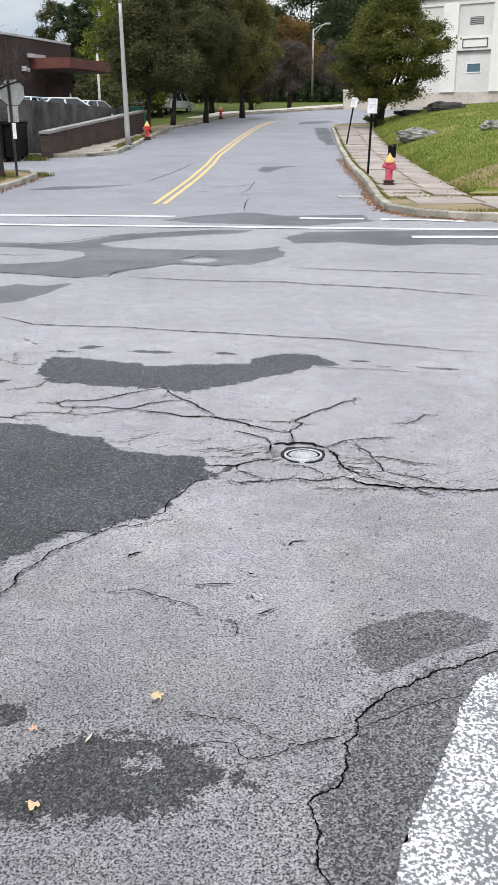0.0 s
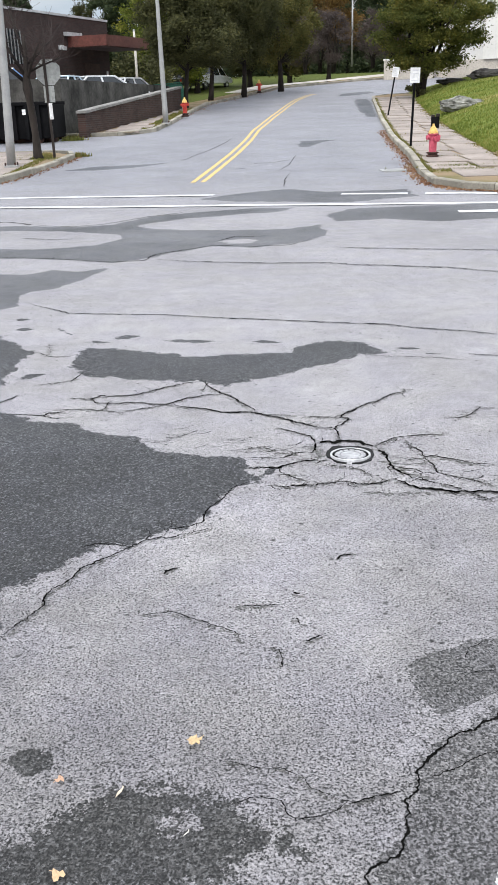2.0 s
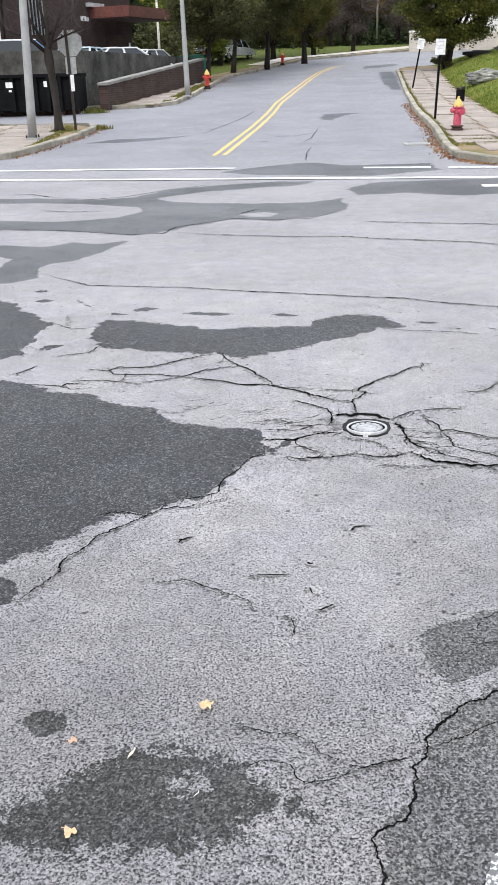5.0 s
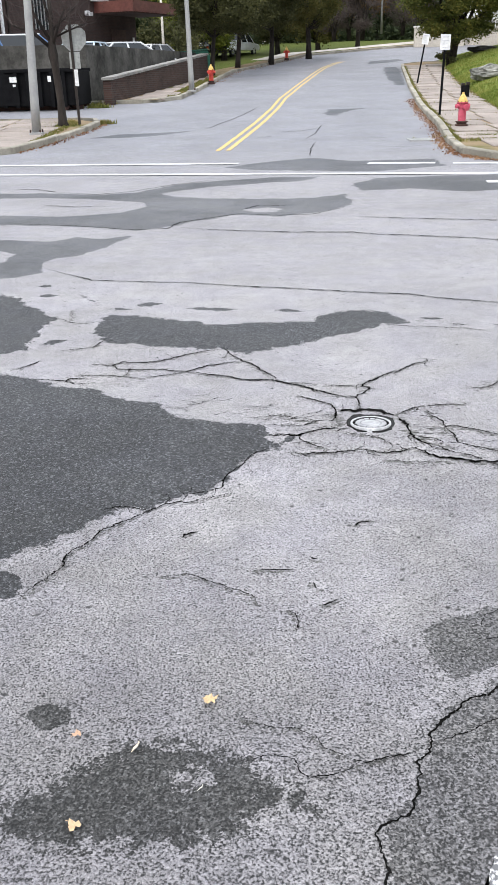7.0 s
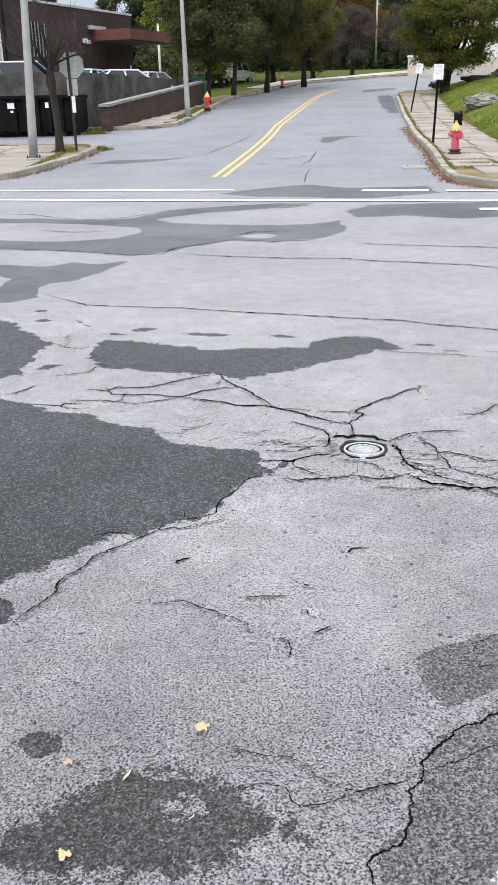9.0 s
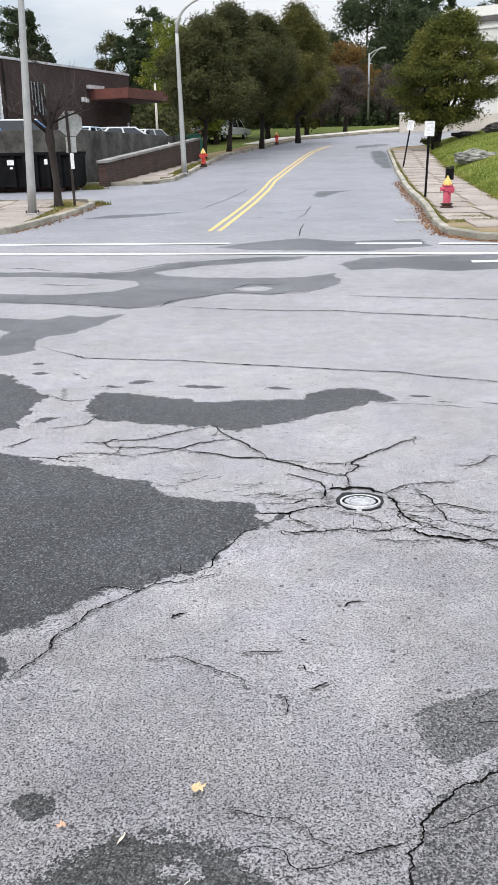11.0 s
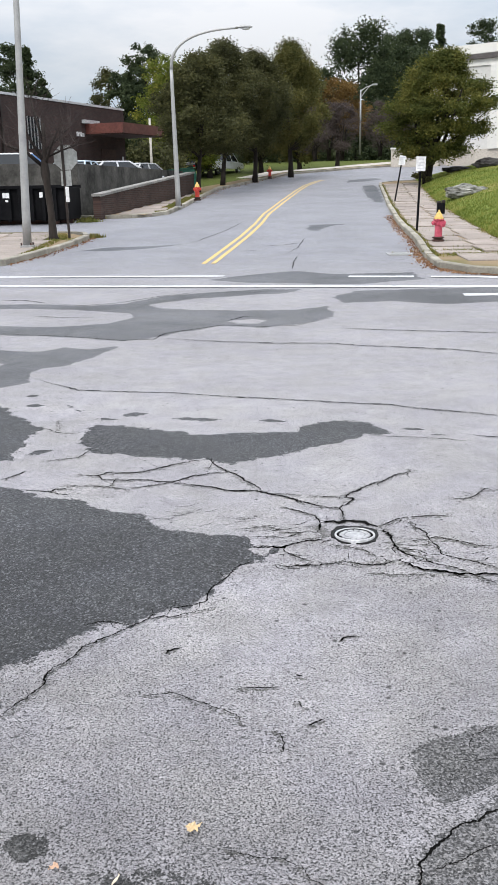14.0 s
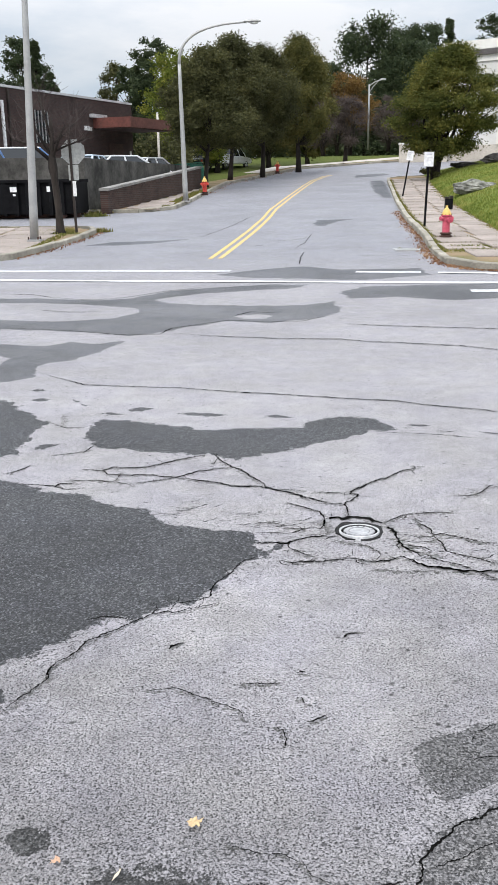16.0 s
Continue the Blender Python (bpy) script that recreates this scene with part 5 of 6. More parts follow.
FAR = [
    (-25.5, 112, 11.2, 5.0, 2.0, LEAF_DARK, "cone", "dark conifer standing behind the brick building", 0.3, 9000, 70),
    (-28.5, 118, 12.4, 8.0, 3.0, LEAF_DARK, "oval", "dark leafy tree behind the brick building", 0.26, 9000, 50),
    (-23.0, 108, 7.4, 4.6, 2.0, LEAF_DARK, "cone", "dark conifer standing behind the brick building", 0.3, 6000, 60),
    (-17.8, 122, 9.6, 7.5, 4.0, LEAF_GREEN, "oval", "thin-crowned distant tree with gaps of sky", 0.24, 4200, 26),
    (-13.0, 98, 7.2, 5.0, 1.0, LEAF_DARK, "oval", "dark green distant tree", 0.22, 8000, 45),
    (-10.2, 96, 9.6, 6.4, 1.0, LEAF_DARK, "oval", "dark green distant tree", 0.22, 11000, 55),
    (-7.0, 82, 8.4, 6.4, 1.5, LEAF_LIME, "oval", "yellow-green tree behind the roadside trees", 0.19, 11000, 55),
    (-3.6, 84, 8.0, 6.0, 1.5, LEAF_LIME, "oval", "yellow-green tree behind the roadside trees", 0.19, 10000, 55),
    (1.0, 88, 7.8, 7.0, 1.5, LEAF_GREEN, "oval", "green tree behind the roadside trees", 0.2, 10000, 55),
    (4.6, 86, 7.6, 6.2, 1.5, LEAF_TURNING, "oval", "green tree with yellow leaves behind others", 0.2, 10000, 55),
    (14.2, 124, 14.4, 14.5, 2.0, LEAF_DARK, "oval", "tall dark green tree above the bend", 0.3, 14000, 70),
    (19.6, 128, 12.6, 12.0, 2.0, LEAF_DARK, "oval", "tall dark green tree above the bend", 0.3, 12000, 60),
    (8.2, 120, 9.6, 9.0, 1.5, LEAF_DARK, "oval", "dark green tree above the bend", 0.3, 10000, 60),
    (8.2, 88, 6.2, 6.6, 3.4, LEAF_ORANGE, "round", "small tree in orange autumn leaf", 0.15, 9000, 40),
    (23.0, 150, 17.2, 12.0, 2.0, LEAF_DARK, "oval", "dark tree on the wooded rise", 0.36, 9000, 50),
    (31.4, 158, 19.0, 7.0, 2.0, LEAF_DARK, "cone", "dark pine on the wooded rise", 0.4, 7000, 60),
    (37.5, 156, 19.2, 11.0, 2.0, LEAF_DARK, "oval", "dark tree on the wooded rise", 0.36, 9000, 50),
    (43.0, 158, 19.4, 11.0, 2.0, LEAF_DARK, "oval", "dark tree on the wooded rise", 0.36, 9000, 50),
    (26.8, 152, 17.6, 10.0, 2.0, LEAF_DARK, "oval", "dark tree on the wooded rise", 0.36, 8000, 50),
    (52.0, 160, 18.0, 12.0, 2.0, LEAF_DARK, "oval", "dark tree on the wooded rise", 0.36, 8000, 50),
]
for k, (x, y, h, w, b, lm, sh, lab, lf, n, cl) in enumerate(FAR):
    tree(x, y, land(x, y) - 0.06, h + g(y) - land(x, y), w, b, lm, lab, 50 + k, lf * 0.55, int(n * 2.3), int(cl * 1.8), 0.22, gap=0.78, wild=0.6, shape=sh, group="distant trees")
for k, (x, y, h, w) in enumerate([(5.6, 80, 4.2, 3.6), (6.9, 81, 4.6, 3.4), (8.0, 80.5, 4.5, 3.3), (11.6, 83, 4.4, 3.8), (13.4, 85, 4.0, 3.8)]):
    tree(x, y, g(y) - 0.06, h, w, 0.9, LEAF_PURPLE, "bare purple-brown twiggy small tree on the grass bank", 90 + k, 0.24, 5200, 60, 0.1, wild=0.6, name="tree", group="bare trees", gap=1.0, stems=4, slim=0.05)


def brush(name, x0, x1, y0, y1, h, n, leaf, material, label, seed):
    """A thicket, uncountable leaves on a run of clumps."""
    rng = np.random.default_rng(seed)
    cs, rs = [], []
    for k in range(n):
        x, y = rng.uniform(x0, x1), rng.uniform(y0, y1)
        r = rng.uniform(0.25, 0.5) * h
        zz = rng.uniform(0.0, 0.95) * h
        cs.append((x, y, land(x, y) - 0.1 + max(r * 0.45, zz)))
        rs.append(r)
    v, f = leaves_mesh(cs, rs, [420] * n, leaf, rng)
    return tagged(sheet(name, v, f, material), label, "thicket", kind="stuff")


brush("thicket", -13, 5, 100, 108, 5.0, 70, 0.22, LEAF_DARK, "dark thicket closing the far side of the grass", 5)
brush("thicket", 4, 26, 101, 109, 4.2, 90, 0.2, LEAF_DARK, "dark thicket closing the far side of the bend", 15)
brush("thicket", -60, -14, 112, 124, 6.0, 40, 0.3, LEAF_DARK, "dark far woodland edge", 6)
brush("woodland", 4, 30, 128, 150, 7.0, 44, 0.34, LEAF_DARK, "dark distant woodland edge", 7)
brush("woodland", 12, 75, 150, 175, 11.5, 84, 0.45, LEAF_DARK, "dark wooded rise behind the pale building", 8)
brush("thicket", -9.6, -5.6, 74, 78, 3.4, 16, 0.14, LEAF_GREEN, "rough green bushes beside the brick building", 9)
brush("woodland", -140, -60, 110, 150, 9.0, 40, 0.5, LEAF_DARK, "dark far woodland edge", 10)


def bare_tree(x, y):
    """The pruned street tree: knotted trunk, stubs and thin bare twigs."""
    root = thing("street_tree", x, y, g(y) + WALK - 0.03, "nearly bare pruned street tree with knotted dark trunk", "tree")
    bm = bmesh.new()
    line = [(0.02, 0, -0.1), (0.0, 0, 0.1), (0.0, 0, 0.6), (-0.03, 0.02, 1.1), (-0.06, 0, 1.55), (-0.08, 0, 1.8), (-0.09, 0, 2.0), (-0.07, 0, 2.3), (-0.04, 0, 2.75), (-0.05, 0, 3.15)]
    tube(bm, line, [0.19, 0.125, 0.095, 0.1, 0.1, 0.135, 0.115, 0.07, 0.055, 0.04], 12)
    part("trunk", bm, BARK, root, smooth=True)
    rng = random.Random(8)
    ends = []
    for k, (zs, dx, dz, r) in enumerate([(1.95, -0.95, 0.6, 0.06), (2.0, 0.5, 0.9, 0.05), (2.1, -0.5, 1.1, 0.05), (2.4, 0.7, 0.7, 0.04), (2.6, -0.3, 1.2, 0.04), (2.2, 0.95, 0.35, 0.035)]):
        s = Vector((-0.08, 0, zs))
        e = s + Vector((dx, rng.uniform(-0.5, 0.5), dz))
        m = s.lerp(e, 0.5) + Vector((0, 0, rng.uniform(-0.1, 0.15)))
        part("limb", tube(bmesh.new(), [s, m, e], [r, r * 0.75, r * 0.5], 7), BARK, root, smooth=True)
        ends += [m, e, s.lerp(e, 0.75)]
    bm = bmesh.new()
    for e in ends:
        for _ in range(9):
            a = e
            d = Vector((rng.uniform(-1, 1), rng.uniform(-1, 1), rng.uniform(-0.1, 1.0))).normalized()
            pts = [a]
            for _s in range(4):
                d = (d + Vector((rng.uniform(-0.4, 0.4), rng.uniform(-0.4, 0.4), rng.uniform(-0.1, 0.35)))).normalized()
                a = a + d * rng.uniform(0.12, 0.3)
                pts.append(a)
            tube(bm, pts, [0.007, 0.006, 0.005, 0.004, 0.003], 4, False)
    tagged(part("twig_spray", bm, TWIG, root), kind="stuff")
    return root


bare_tree(-5.62, 26.3)


# ---- street furniture ----
def hydrant(x, y, z, body_mat, label, turn=0.0, scale=1.0):
    root = thing("fire_hydrant", x, y, z, label, "fire hydrant", "fire hydrants", turn)
    s = scale

    def lp(name, prof, material, **k):
        return part(name, lathe(bmesh.new(), [(r * s, h * s) for r, h in prof], 24), material, root, smooth=False, **k)
    lp("foot_flange", [(0.15, -0.04), (0.16, 0.0), (0.16, 0.035), (0.125, 0.045), (0.125, 0.075), (0.16, 0.085), (0.16, 0.11), (0.11, 0.12)], RUST, label="dark rusted foot flange")
    lp("barrel", [(0.098, 0.11), (0.098, 0.40), (0.115, 0.42), (0.115, 0.53), (0.14, 0.54), (0.14, 0.565), (0.12, 0.57)], body_mat)
    lp("bonnet", [(0.13, 0.568), (0.122, 0.60), (0.085, 0.68), (0.05, 0.735), (0.03, 0.75), (0.03, 0.80), (0.02, 0.805)], YELLOW_PAINT, label="yellow domed bonnet with operating nut")
    bm = bmesh.new()
    lathe(bm, [(0.062 * s, 0.08 * s), (0.062 * s, 0.17 * s), (0.078 * s, 0.175 * s), (0.078 * s, 0.215 * s), (0.025 * s, 0.22 * s), (0.025 * s, 0.245 * s)], 16, Matrix.Translation((0, 0, 0.44 * s)) @ Matrix.Rotation(radians(90), 4, "X"))
    part("pumper_outlet", bm, body_mat, root)
    for sgn in (-1, 1):
        bm = bmesh.new()
        lathe(bm, [(0.045 * s, 0.07 * s), (0.045 * s, 0.14 * s), (0.058 * s, 0.145 * s), (0.058 * s, 0.185 * s), (0.018 * s, 0.19 * s), (0.018 * s, 0.21 * s)], 14, Matrix.Translation((0, 0, 0.475 * s)) @ Matrix.Rotation(radians(90 * sgn), 4, "Y"))
        part("hose_outlet", bm, body_mat, root)
    for k in range(8):
        a = k * math.pi / 4
        bm = bmesh.new()
        lathe(bm, [(0.012 * s, 0.53 * s), (0.012 * s, 0.585 * s)], 6, Matrix.Translation((0.128 * s * math.cos(a), 0.128 * s * math.sin(a), 0)))
        part("bolt", bm, RUST, root)
    return root


hydrant(4.77, 23.14, g(23.14) + WALK, RED_PAINT, "faded red fire hydrant with yellow bonnet on the pavement", 20, 0.95)
hydrant(-2.42, 43.54, g(43.54) + WALK - 0.02, RED_DEEP, "red fire hydrant with yellow bonnet on the verge", -15)
hydrant(1.35, 60.9, land(1.35, 60.9) + WALK - 0.03, RED_DEEP, "distant orange-red fire hydrant on the verge", 0, 0.95)


def cobra_lamp(x, y, z, rise, arm, label, lean=0.0, group="street lamps"):
    """A tapered pole with a swept arm and a flat cobra head."""
    root = thing("street_lamp", x, y, z, label, "street lamp", group)
    bm = bmesh.new()
    box(bm, -0.16, 0.16, -0.16, 0.16, -0.03, 0.03, 0.008)
    part("base_plate", bm, GALV, root)
    for sx in (-1, 1):
        for sy in (-1, 1):
            part("bolt", lathe(bmesh.new(), [(0.022, 0.02), (0.022, 0.09), (0.012, 0.1)], 8, Matrix.Translation((0.125 * sx, 0.125 * sy, 0))), RUST, root)
    bm = bmesh.new()
    n = 10
    tube(bm, [(lean * k / n, 0, 0.02 + rise * k / n) for k in range(n + 1)], [0.115 - 0.05 * k / n for k in range(n + 1)], 16)
    part("pole", bm, GALV, root, smooth=True)
    bm = bmesh.new()
    pts = []
    for k in range(13):
        u = k / 12
        a = u * math.pi / 2
        pts.append((lean + arm * (1 - math.cos(a)) ** 0.95 * (0.42 + 0.58 * u), 0, rise + 1.42 * math.sin(a) ** 0.9 + 0.1 * u))
    tube(bm, pts, [0.066 - 0.028 * k / 12 for k in range(13)], 12)
    part("arm", bm, GALV, root, smooth=True)
    tube_ring = bmesh.new()
    lathe(tube_ring, [(0.085, rise * 0.62), (0.09, rise * 0.62 + 0.01), (0.09, rise * 0.62 + 0.05), (0.084, rise * 0.62 + 0.06)], 14, Matrix.Translation((lean * 0.62, 0, 0)))
    part("collar", tube_ring, GALV, root)
    hx, hz = pts[-1][0], pts[-1][2]
    bm = bmesh.new()
    bmesh.ops.create_uvsphere(bm, u_segments=16, v_segments=10, radius=1.0)
    for v in bm.verts:
        v.co.z = v.co.z * (0.095 if v.co.z > 0 else 0.05) * (1.0 if v.co.x > -0.3 else 0.8)
        v.co.y *= 0.15 * (1.0 if v.co.x > -0.2 else 0.75)
        v.co.x *= 0.36
    bmesh.ops.translate(bm, vec=(hx + 0.22, 0, hz + 0.02), verts=bm.verts)
    head = part("lamp_head", bm, GALV, root, smooth=True)
    bm = bmesh.new()
    bmesh.ops.create_uvsphere(bm, u_segments=12, v_segments=8, radius=1.0)
    for v in bm.verts:
        v.co = (v.co.x * 0.17 + hx + 0.3, v.co.y * 0.11, v.co.z * 0.06 + hz - 0.03)
    part("lens", bm, LAMP_LENS, head, "clear lamp lens", True)
    return root


cobra_lamp(-5.81, 23.96, g(23.96) + WALK, 6.9, 2.6, "grey steel street lamp with swept arm on the corner pavement", 0.28)
cobra_lamp(-2.98, 39.04, g(39.04) + WALK, 5.35, 2.75, "grey steel street lamp with swept arm beside the brick wall", -0.07)


def far_lamp(x, y, z):
    root = thing("street_lamp", x, y, z, "thin distant street lamp with two-strut bracket", "street lamp", "street lamps")
    part("pole", tube(bmesh.new(), [(0, 0, -0.3), (0, 0, 3), (0, 0, 5.3)], [0.1, 0.085, 0.07], 10), GALV, root, smooth=True)
    part("bracket_arm", tube(bmesh.new(), [(0, 0, 5.15), (0.5, 0, 5.5), (1.1, 0, 5.7)], [0.045, 0.04, 0.035], 8), GALV, root)
    part("strut", tube(bmesh.new(), [(0, 0, 4.6), (0.4, 0, 5.15), (0.85, 0, 5.6)], [0.03, 0.03, 0.03], 8), GALV, root)
    bm = bmesh.new()
    box(bm, 1.0, 1.5, -0.12, 0.12, 5.63, 5.77, 0.04)
    part("lamp_head", bm, GALV, root)


far_lamp(10.2, 86.5, g(86.5) - 0.06)


def stop_sign(x, y, z):
    root = thing("stop_sign", x, y, z, "bare grey back of an octagonal stop sign on brown post", "road sign")
    bm = bmesh.new()
    for a, b, c, d in ((-0.035, 0.035, -0.006, 0.0), (-0.035, -0.029, 0.0, 0.03), (0.029, 0.035, 0.0, 0.03)):
        box(bm, a, b, c, d, -0.1, 2.92)
    bmesh.ops.transform(bm, matrix=Matrix.Rotation(radians(-0.8), 4, "Y"), verts=bm.verts)
    part("post", bm, BROWN_STEEL, root)
    bm = bmesh.new()
    r = 0.33 / math.cos(math.pi / 8)
    prism(bm, [(r * math.cos(math.pi / 8 + k * math.pi / 4), r * math.sin(math.pi / 8 + k * math.pi / 4)) for k in range(8)], 0, 0.004)
    bmesh.ops.transform(bm, matrix=Matrix.Translation((0.045, 0.04, 2.19)) @ Matrix.Rotation(radians(90), 4, "X") @ Matrix.Rotation(radians(2), 4, "Z"), verts=bm.verts)
    part("sign_plate", bm, SIGN_GREY, root, "bare aluminium back of an octagonal plate")
    bm = bmesh.new()
    box(bm, -0.12, 0.17, 0.034, 0.038, 1.42, 1.84)
    part("lower_plate", bm, SIGN_GREY, root)
    bm = bmesh.new()
    box(bm, -0.015, 0.085, -0.012, -0.008, 0.98, 1.4)
    part("notice", bm, PAPER, root, "white paper notice taped to the post")
    for zz in (2.05, 2.32, 1.5):
        part("bolt", lathe(bmesh.new(), [(0.012, -0.02), (0.012, 0.0)], 6, Matrix.Translation((0.03, -0.008, zz)) @ Matrix.Rotation(radians(90), 4, "X")), GALV, root)


stop_sign(-5.18, 26.42, g(26.42) + WALK)


def parking_sign(x, y, z, lean, height, label):
    root = thing("street_sign", x, y, z, label, "street sign", "roadside signs")
    tilt = Matrix.Rotation(math.atan2(lean, height), 4, "Y")
    bm = bmesh.new()
    for a, b, c, d in ((-0.03, 0.03, 0.0, 0.006), (-0.03, -0.024, 0.006, 0.03), (0.024, 0.03, 0.006, 0.03)):
        box(bm, a, b, c, d, -0.15, height - 0.02)
    bmesh.ops.transform(bm, matrix=tilt, verts=bm.verts)
    part("post", bm, BLACK_STEEL, root)
    bm = bmesh.new()
    box(bm, -0.135, 0.135, -0.010, -0.006, height - 0.39, height, 0.0)
    bmesh.ops.transform(bm, matrix=tilt, verts=bm.verts)
    plate = part("sign_plate", bm, SIGN_WHITE, root, "white rectangular sign face")
    for k, (w, hgt) in enumerate(((0.08, 0.02), (0.1, 0.01), (0.07, 0.01), (0.09, 0.01))):
        bm = bmesh.new()
        zz = height - 0.07 - 0.085 * k
        box(bm, -w, w, -0.014, -0.010, zz - hgt / 2, zz + hgt / 2)
        bmesh.ops.transform(bm, matrix=tilt, verts=bm.verts)
        part("print_bar", bm, SIGN_INK, plate)


parking_sign(4.78, 26.2, g(26.2) + WALK, 0.06, 2.02, "white street sign with faded print on a black post")
parking_sign(6.25, 39.8, g(39.8) + WALK, 0.3, 1.87, "white street sign on a leaning black post")


def utility_box(x, y, z):
    root = thing("utility_post", x, y, z, "short dark weathered utility post behind the hydrant", "utility post")
    bm = bmesh.new()
    box(bm, -0.13, 0.13, -0.1, 0.1, -0.1, 0.36, 0.02)
    part("post_body", bm, BLACK_STEEL, root)
    bm = bmesh.new()
    box(bm, -0.14, -0.02, -0.11, 0.11, 0.36, 0.43, 0.02)
    box(bm, 0.03, 0.14, -0.11, 0.11, 0.36, 0.46, 0.02)
    part("cap", bm, BROWN_STEEL, root)


utility_box(6.75, 32.6, g(32.6) + WALK)


# ---- valve cover in its broken pit ----
def valve_cover(x, y):
    root = thing("valve_cover", x, y, 0.0, "round worn iron valve cover with pale polished rim", "valve cover")
    # dark ring paints the shade between rim and lid
    tilt = Matrix.Translation((0, 0, 0.001)) @ Matrix.Rotation(radians(-3.5), 4, "X")
    r = 0.102
    part("gap_ring", lathe(bmesh.new(), [(r * 0.78, -0.01), (r * 0.78, 0.0092), (r * 0.90, 0.0092), (r * 0.90, -0.01)], 40, tilt), CRACK, root, "dark gap with its shade put in the colour")
    part("rim", lathe(bmesh.new(), [(r * 0.90, 0.0), (r * 0.90, 0.012), (r * 0.915, 0.015), (r * 0.985, 0.015), (r, 0.011), (r, -0.01)], 48, tilt), RIM_IRON, root)
    part("lid", lathe(bmesh.new(), [(r * 0.79, -0.004), (r * 0.79, 0.008), (r * 0.77, 0.010), (0.004, 0.0105)], 48, tilt), LID_IRON, root, "worn iron lid")
    for k in range(14):
        a = 2 * math.pi * k / 14
        bm = bmesh.new()
        box(bm, r * 0.54, r * 0.73, -0.012, 0.012, 0.008, 0.0135, 0.0015, tilt @ Matrix.Rotation(a, 4, "Z"))
        part("raised_mark", bm, COVER_IRON, root)
    part("raised_boss", lathe(bmesh.new(), [(0.002, 0.0132), (r * 0.36, 0.013), (r * 0.46, 0.0125), (r * 0.50, 0.008)], 32, tilt), COVER_IRON, root)
    # flat dark discs painted as shaded slots
    for a in (0.35, 3.5):
        part("lifting_slot", lathe(bmesh.new(), [(0.009, 0.006), (0.009, 0.0112), (0.007, 0.0114)], 10, tilt @ Matrix.Translation((r * 0.7 * math.cos(a), r * 0.7 * math.sin(a), 0))), CRACK, root)


# raised dark patch paints the sunken gap's shade; the road is not cut
patch([(0.42, 4.14), (0.42, 4.22), (0.47, 4.28), (0.60, 4.28), (0.66, 4.23), (0.67, 4.15), (0.64, 4.08), (0.56, 4.05), (0.47, 4.07)], PIT, "dark ring painted as the shaded gap round the valve cover", 0.0085, 0.014, 0.008, 41, "pit_shade_ring")
valve_cover(0.542, 4.155)


# ---- fallen leaves on the road ----
def leaf(x, y, size, turn, colour, label, lobes=5):
    m, nt, b = mat("fallen_leaf", 0.7, 0.0, 0.25)
    n = node(nt, "ShaderNodeTexNoise", Scale=60.0, Detail=3.0)
    nt.links.new(place(nt, local=True), n.inputs[0])
    nt.links.new(ramp_of(nt, n.outputs[0], [(0.3, tuple(v * 0.8 for v in colour)), (0.7, colour)]), b.inputs["Base Color"])
    root = thing("fallen_leaf", x, y, 0.010, label, "leaf", "fallen leaves", turn)
    bm = bmesh.new()
    mid = bm.verts.new((0, 0, 0.006))
    ring = []
    for k in range(lobes * 4):
        a = 2 * math.pi * k / (lobes * 4)
        r = size * (0.8 + 0.2 * math.cos(lobes * a)) if lobes > 1 else size * (0.6 + 0.4 * abs(math.cos(a)))
        ring.append(bm.verts.new((r * math.cos(a), r * math.sin(a) * (0.9 if lobes > 1 else 0.6), 0.004 + 0.008 * (k % 3 == 0))))
    for k in range(len(ring)):
        bm.faces.new((mid, ring[k], ring[(k + 1) % len(ring)]))
    part("blade", bm, m, root)
    part("stalk", tube(bmesh.new(), [(size * 0.5, 0, 0.006), (size * 0.9, 0.004, 0.007), (size * 1.2, 0.008, 0.006)], [0.0012, 0.001, 0.0008], 5), m, root)


leaf(-0.145, 2.02, 0.025, 20, (0.62, 0.47, 0.28), "pale yellow fallen leaf on the asphalt")
leaf(-0.33, 1.824, 0.020, 60, (0.68, 0.58, 0.44), "pale cream fallen leaf on the asphalt", 1)
leaf(-0.443, 1.561, 0.02, 130, (0.62, 0.44, 0.27), "small tan fallen leaf on the asphalt", 3)
leaf(-0.497, 1.88, 0.015, 200, (0.60, 0.40, 0.28), "small pinkish fallen leaf on the asphalt", 3)
leaf(-0.149, 1.674, 0.012, 40, (0.75, 0.73, 0.66), "tiny whitish leaf fragment in the stain", 1)


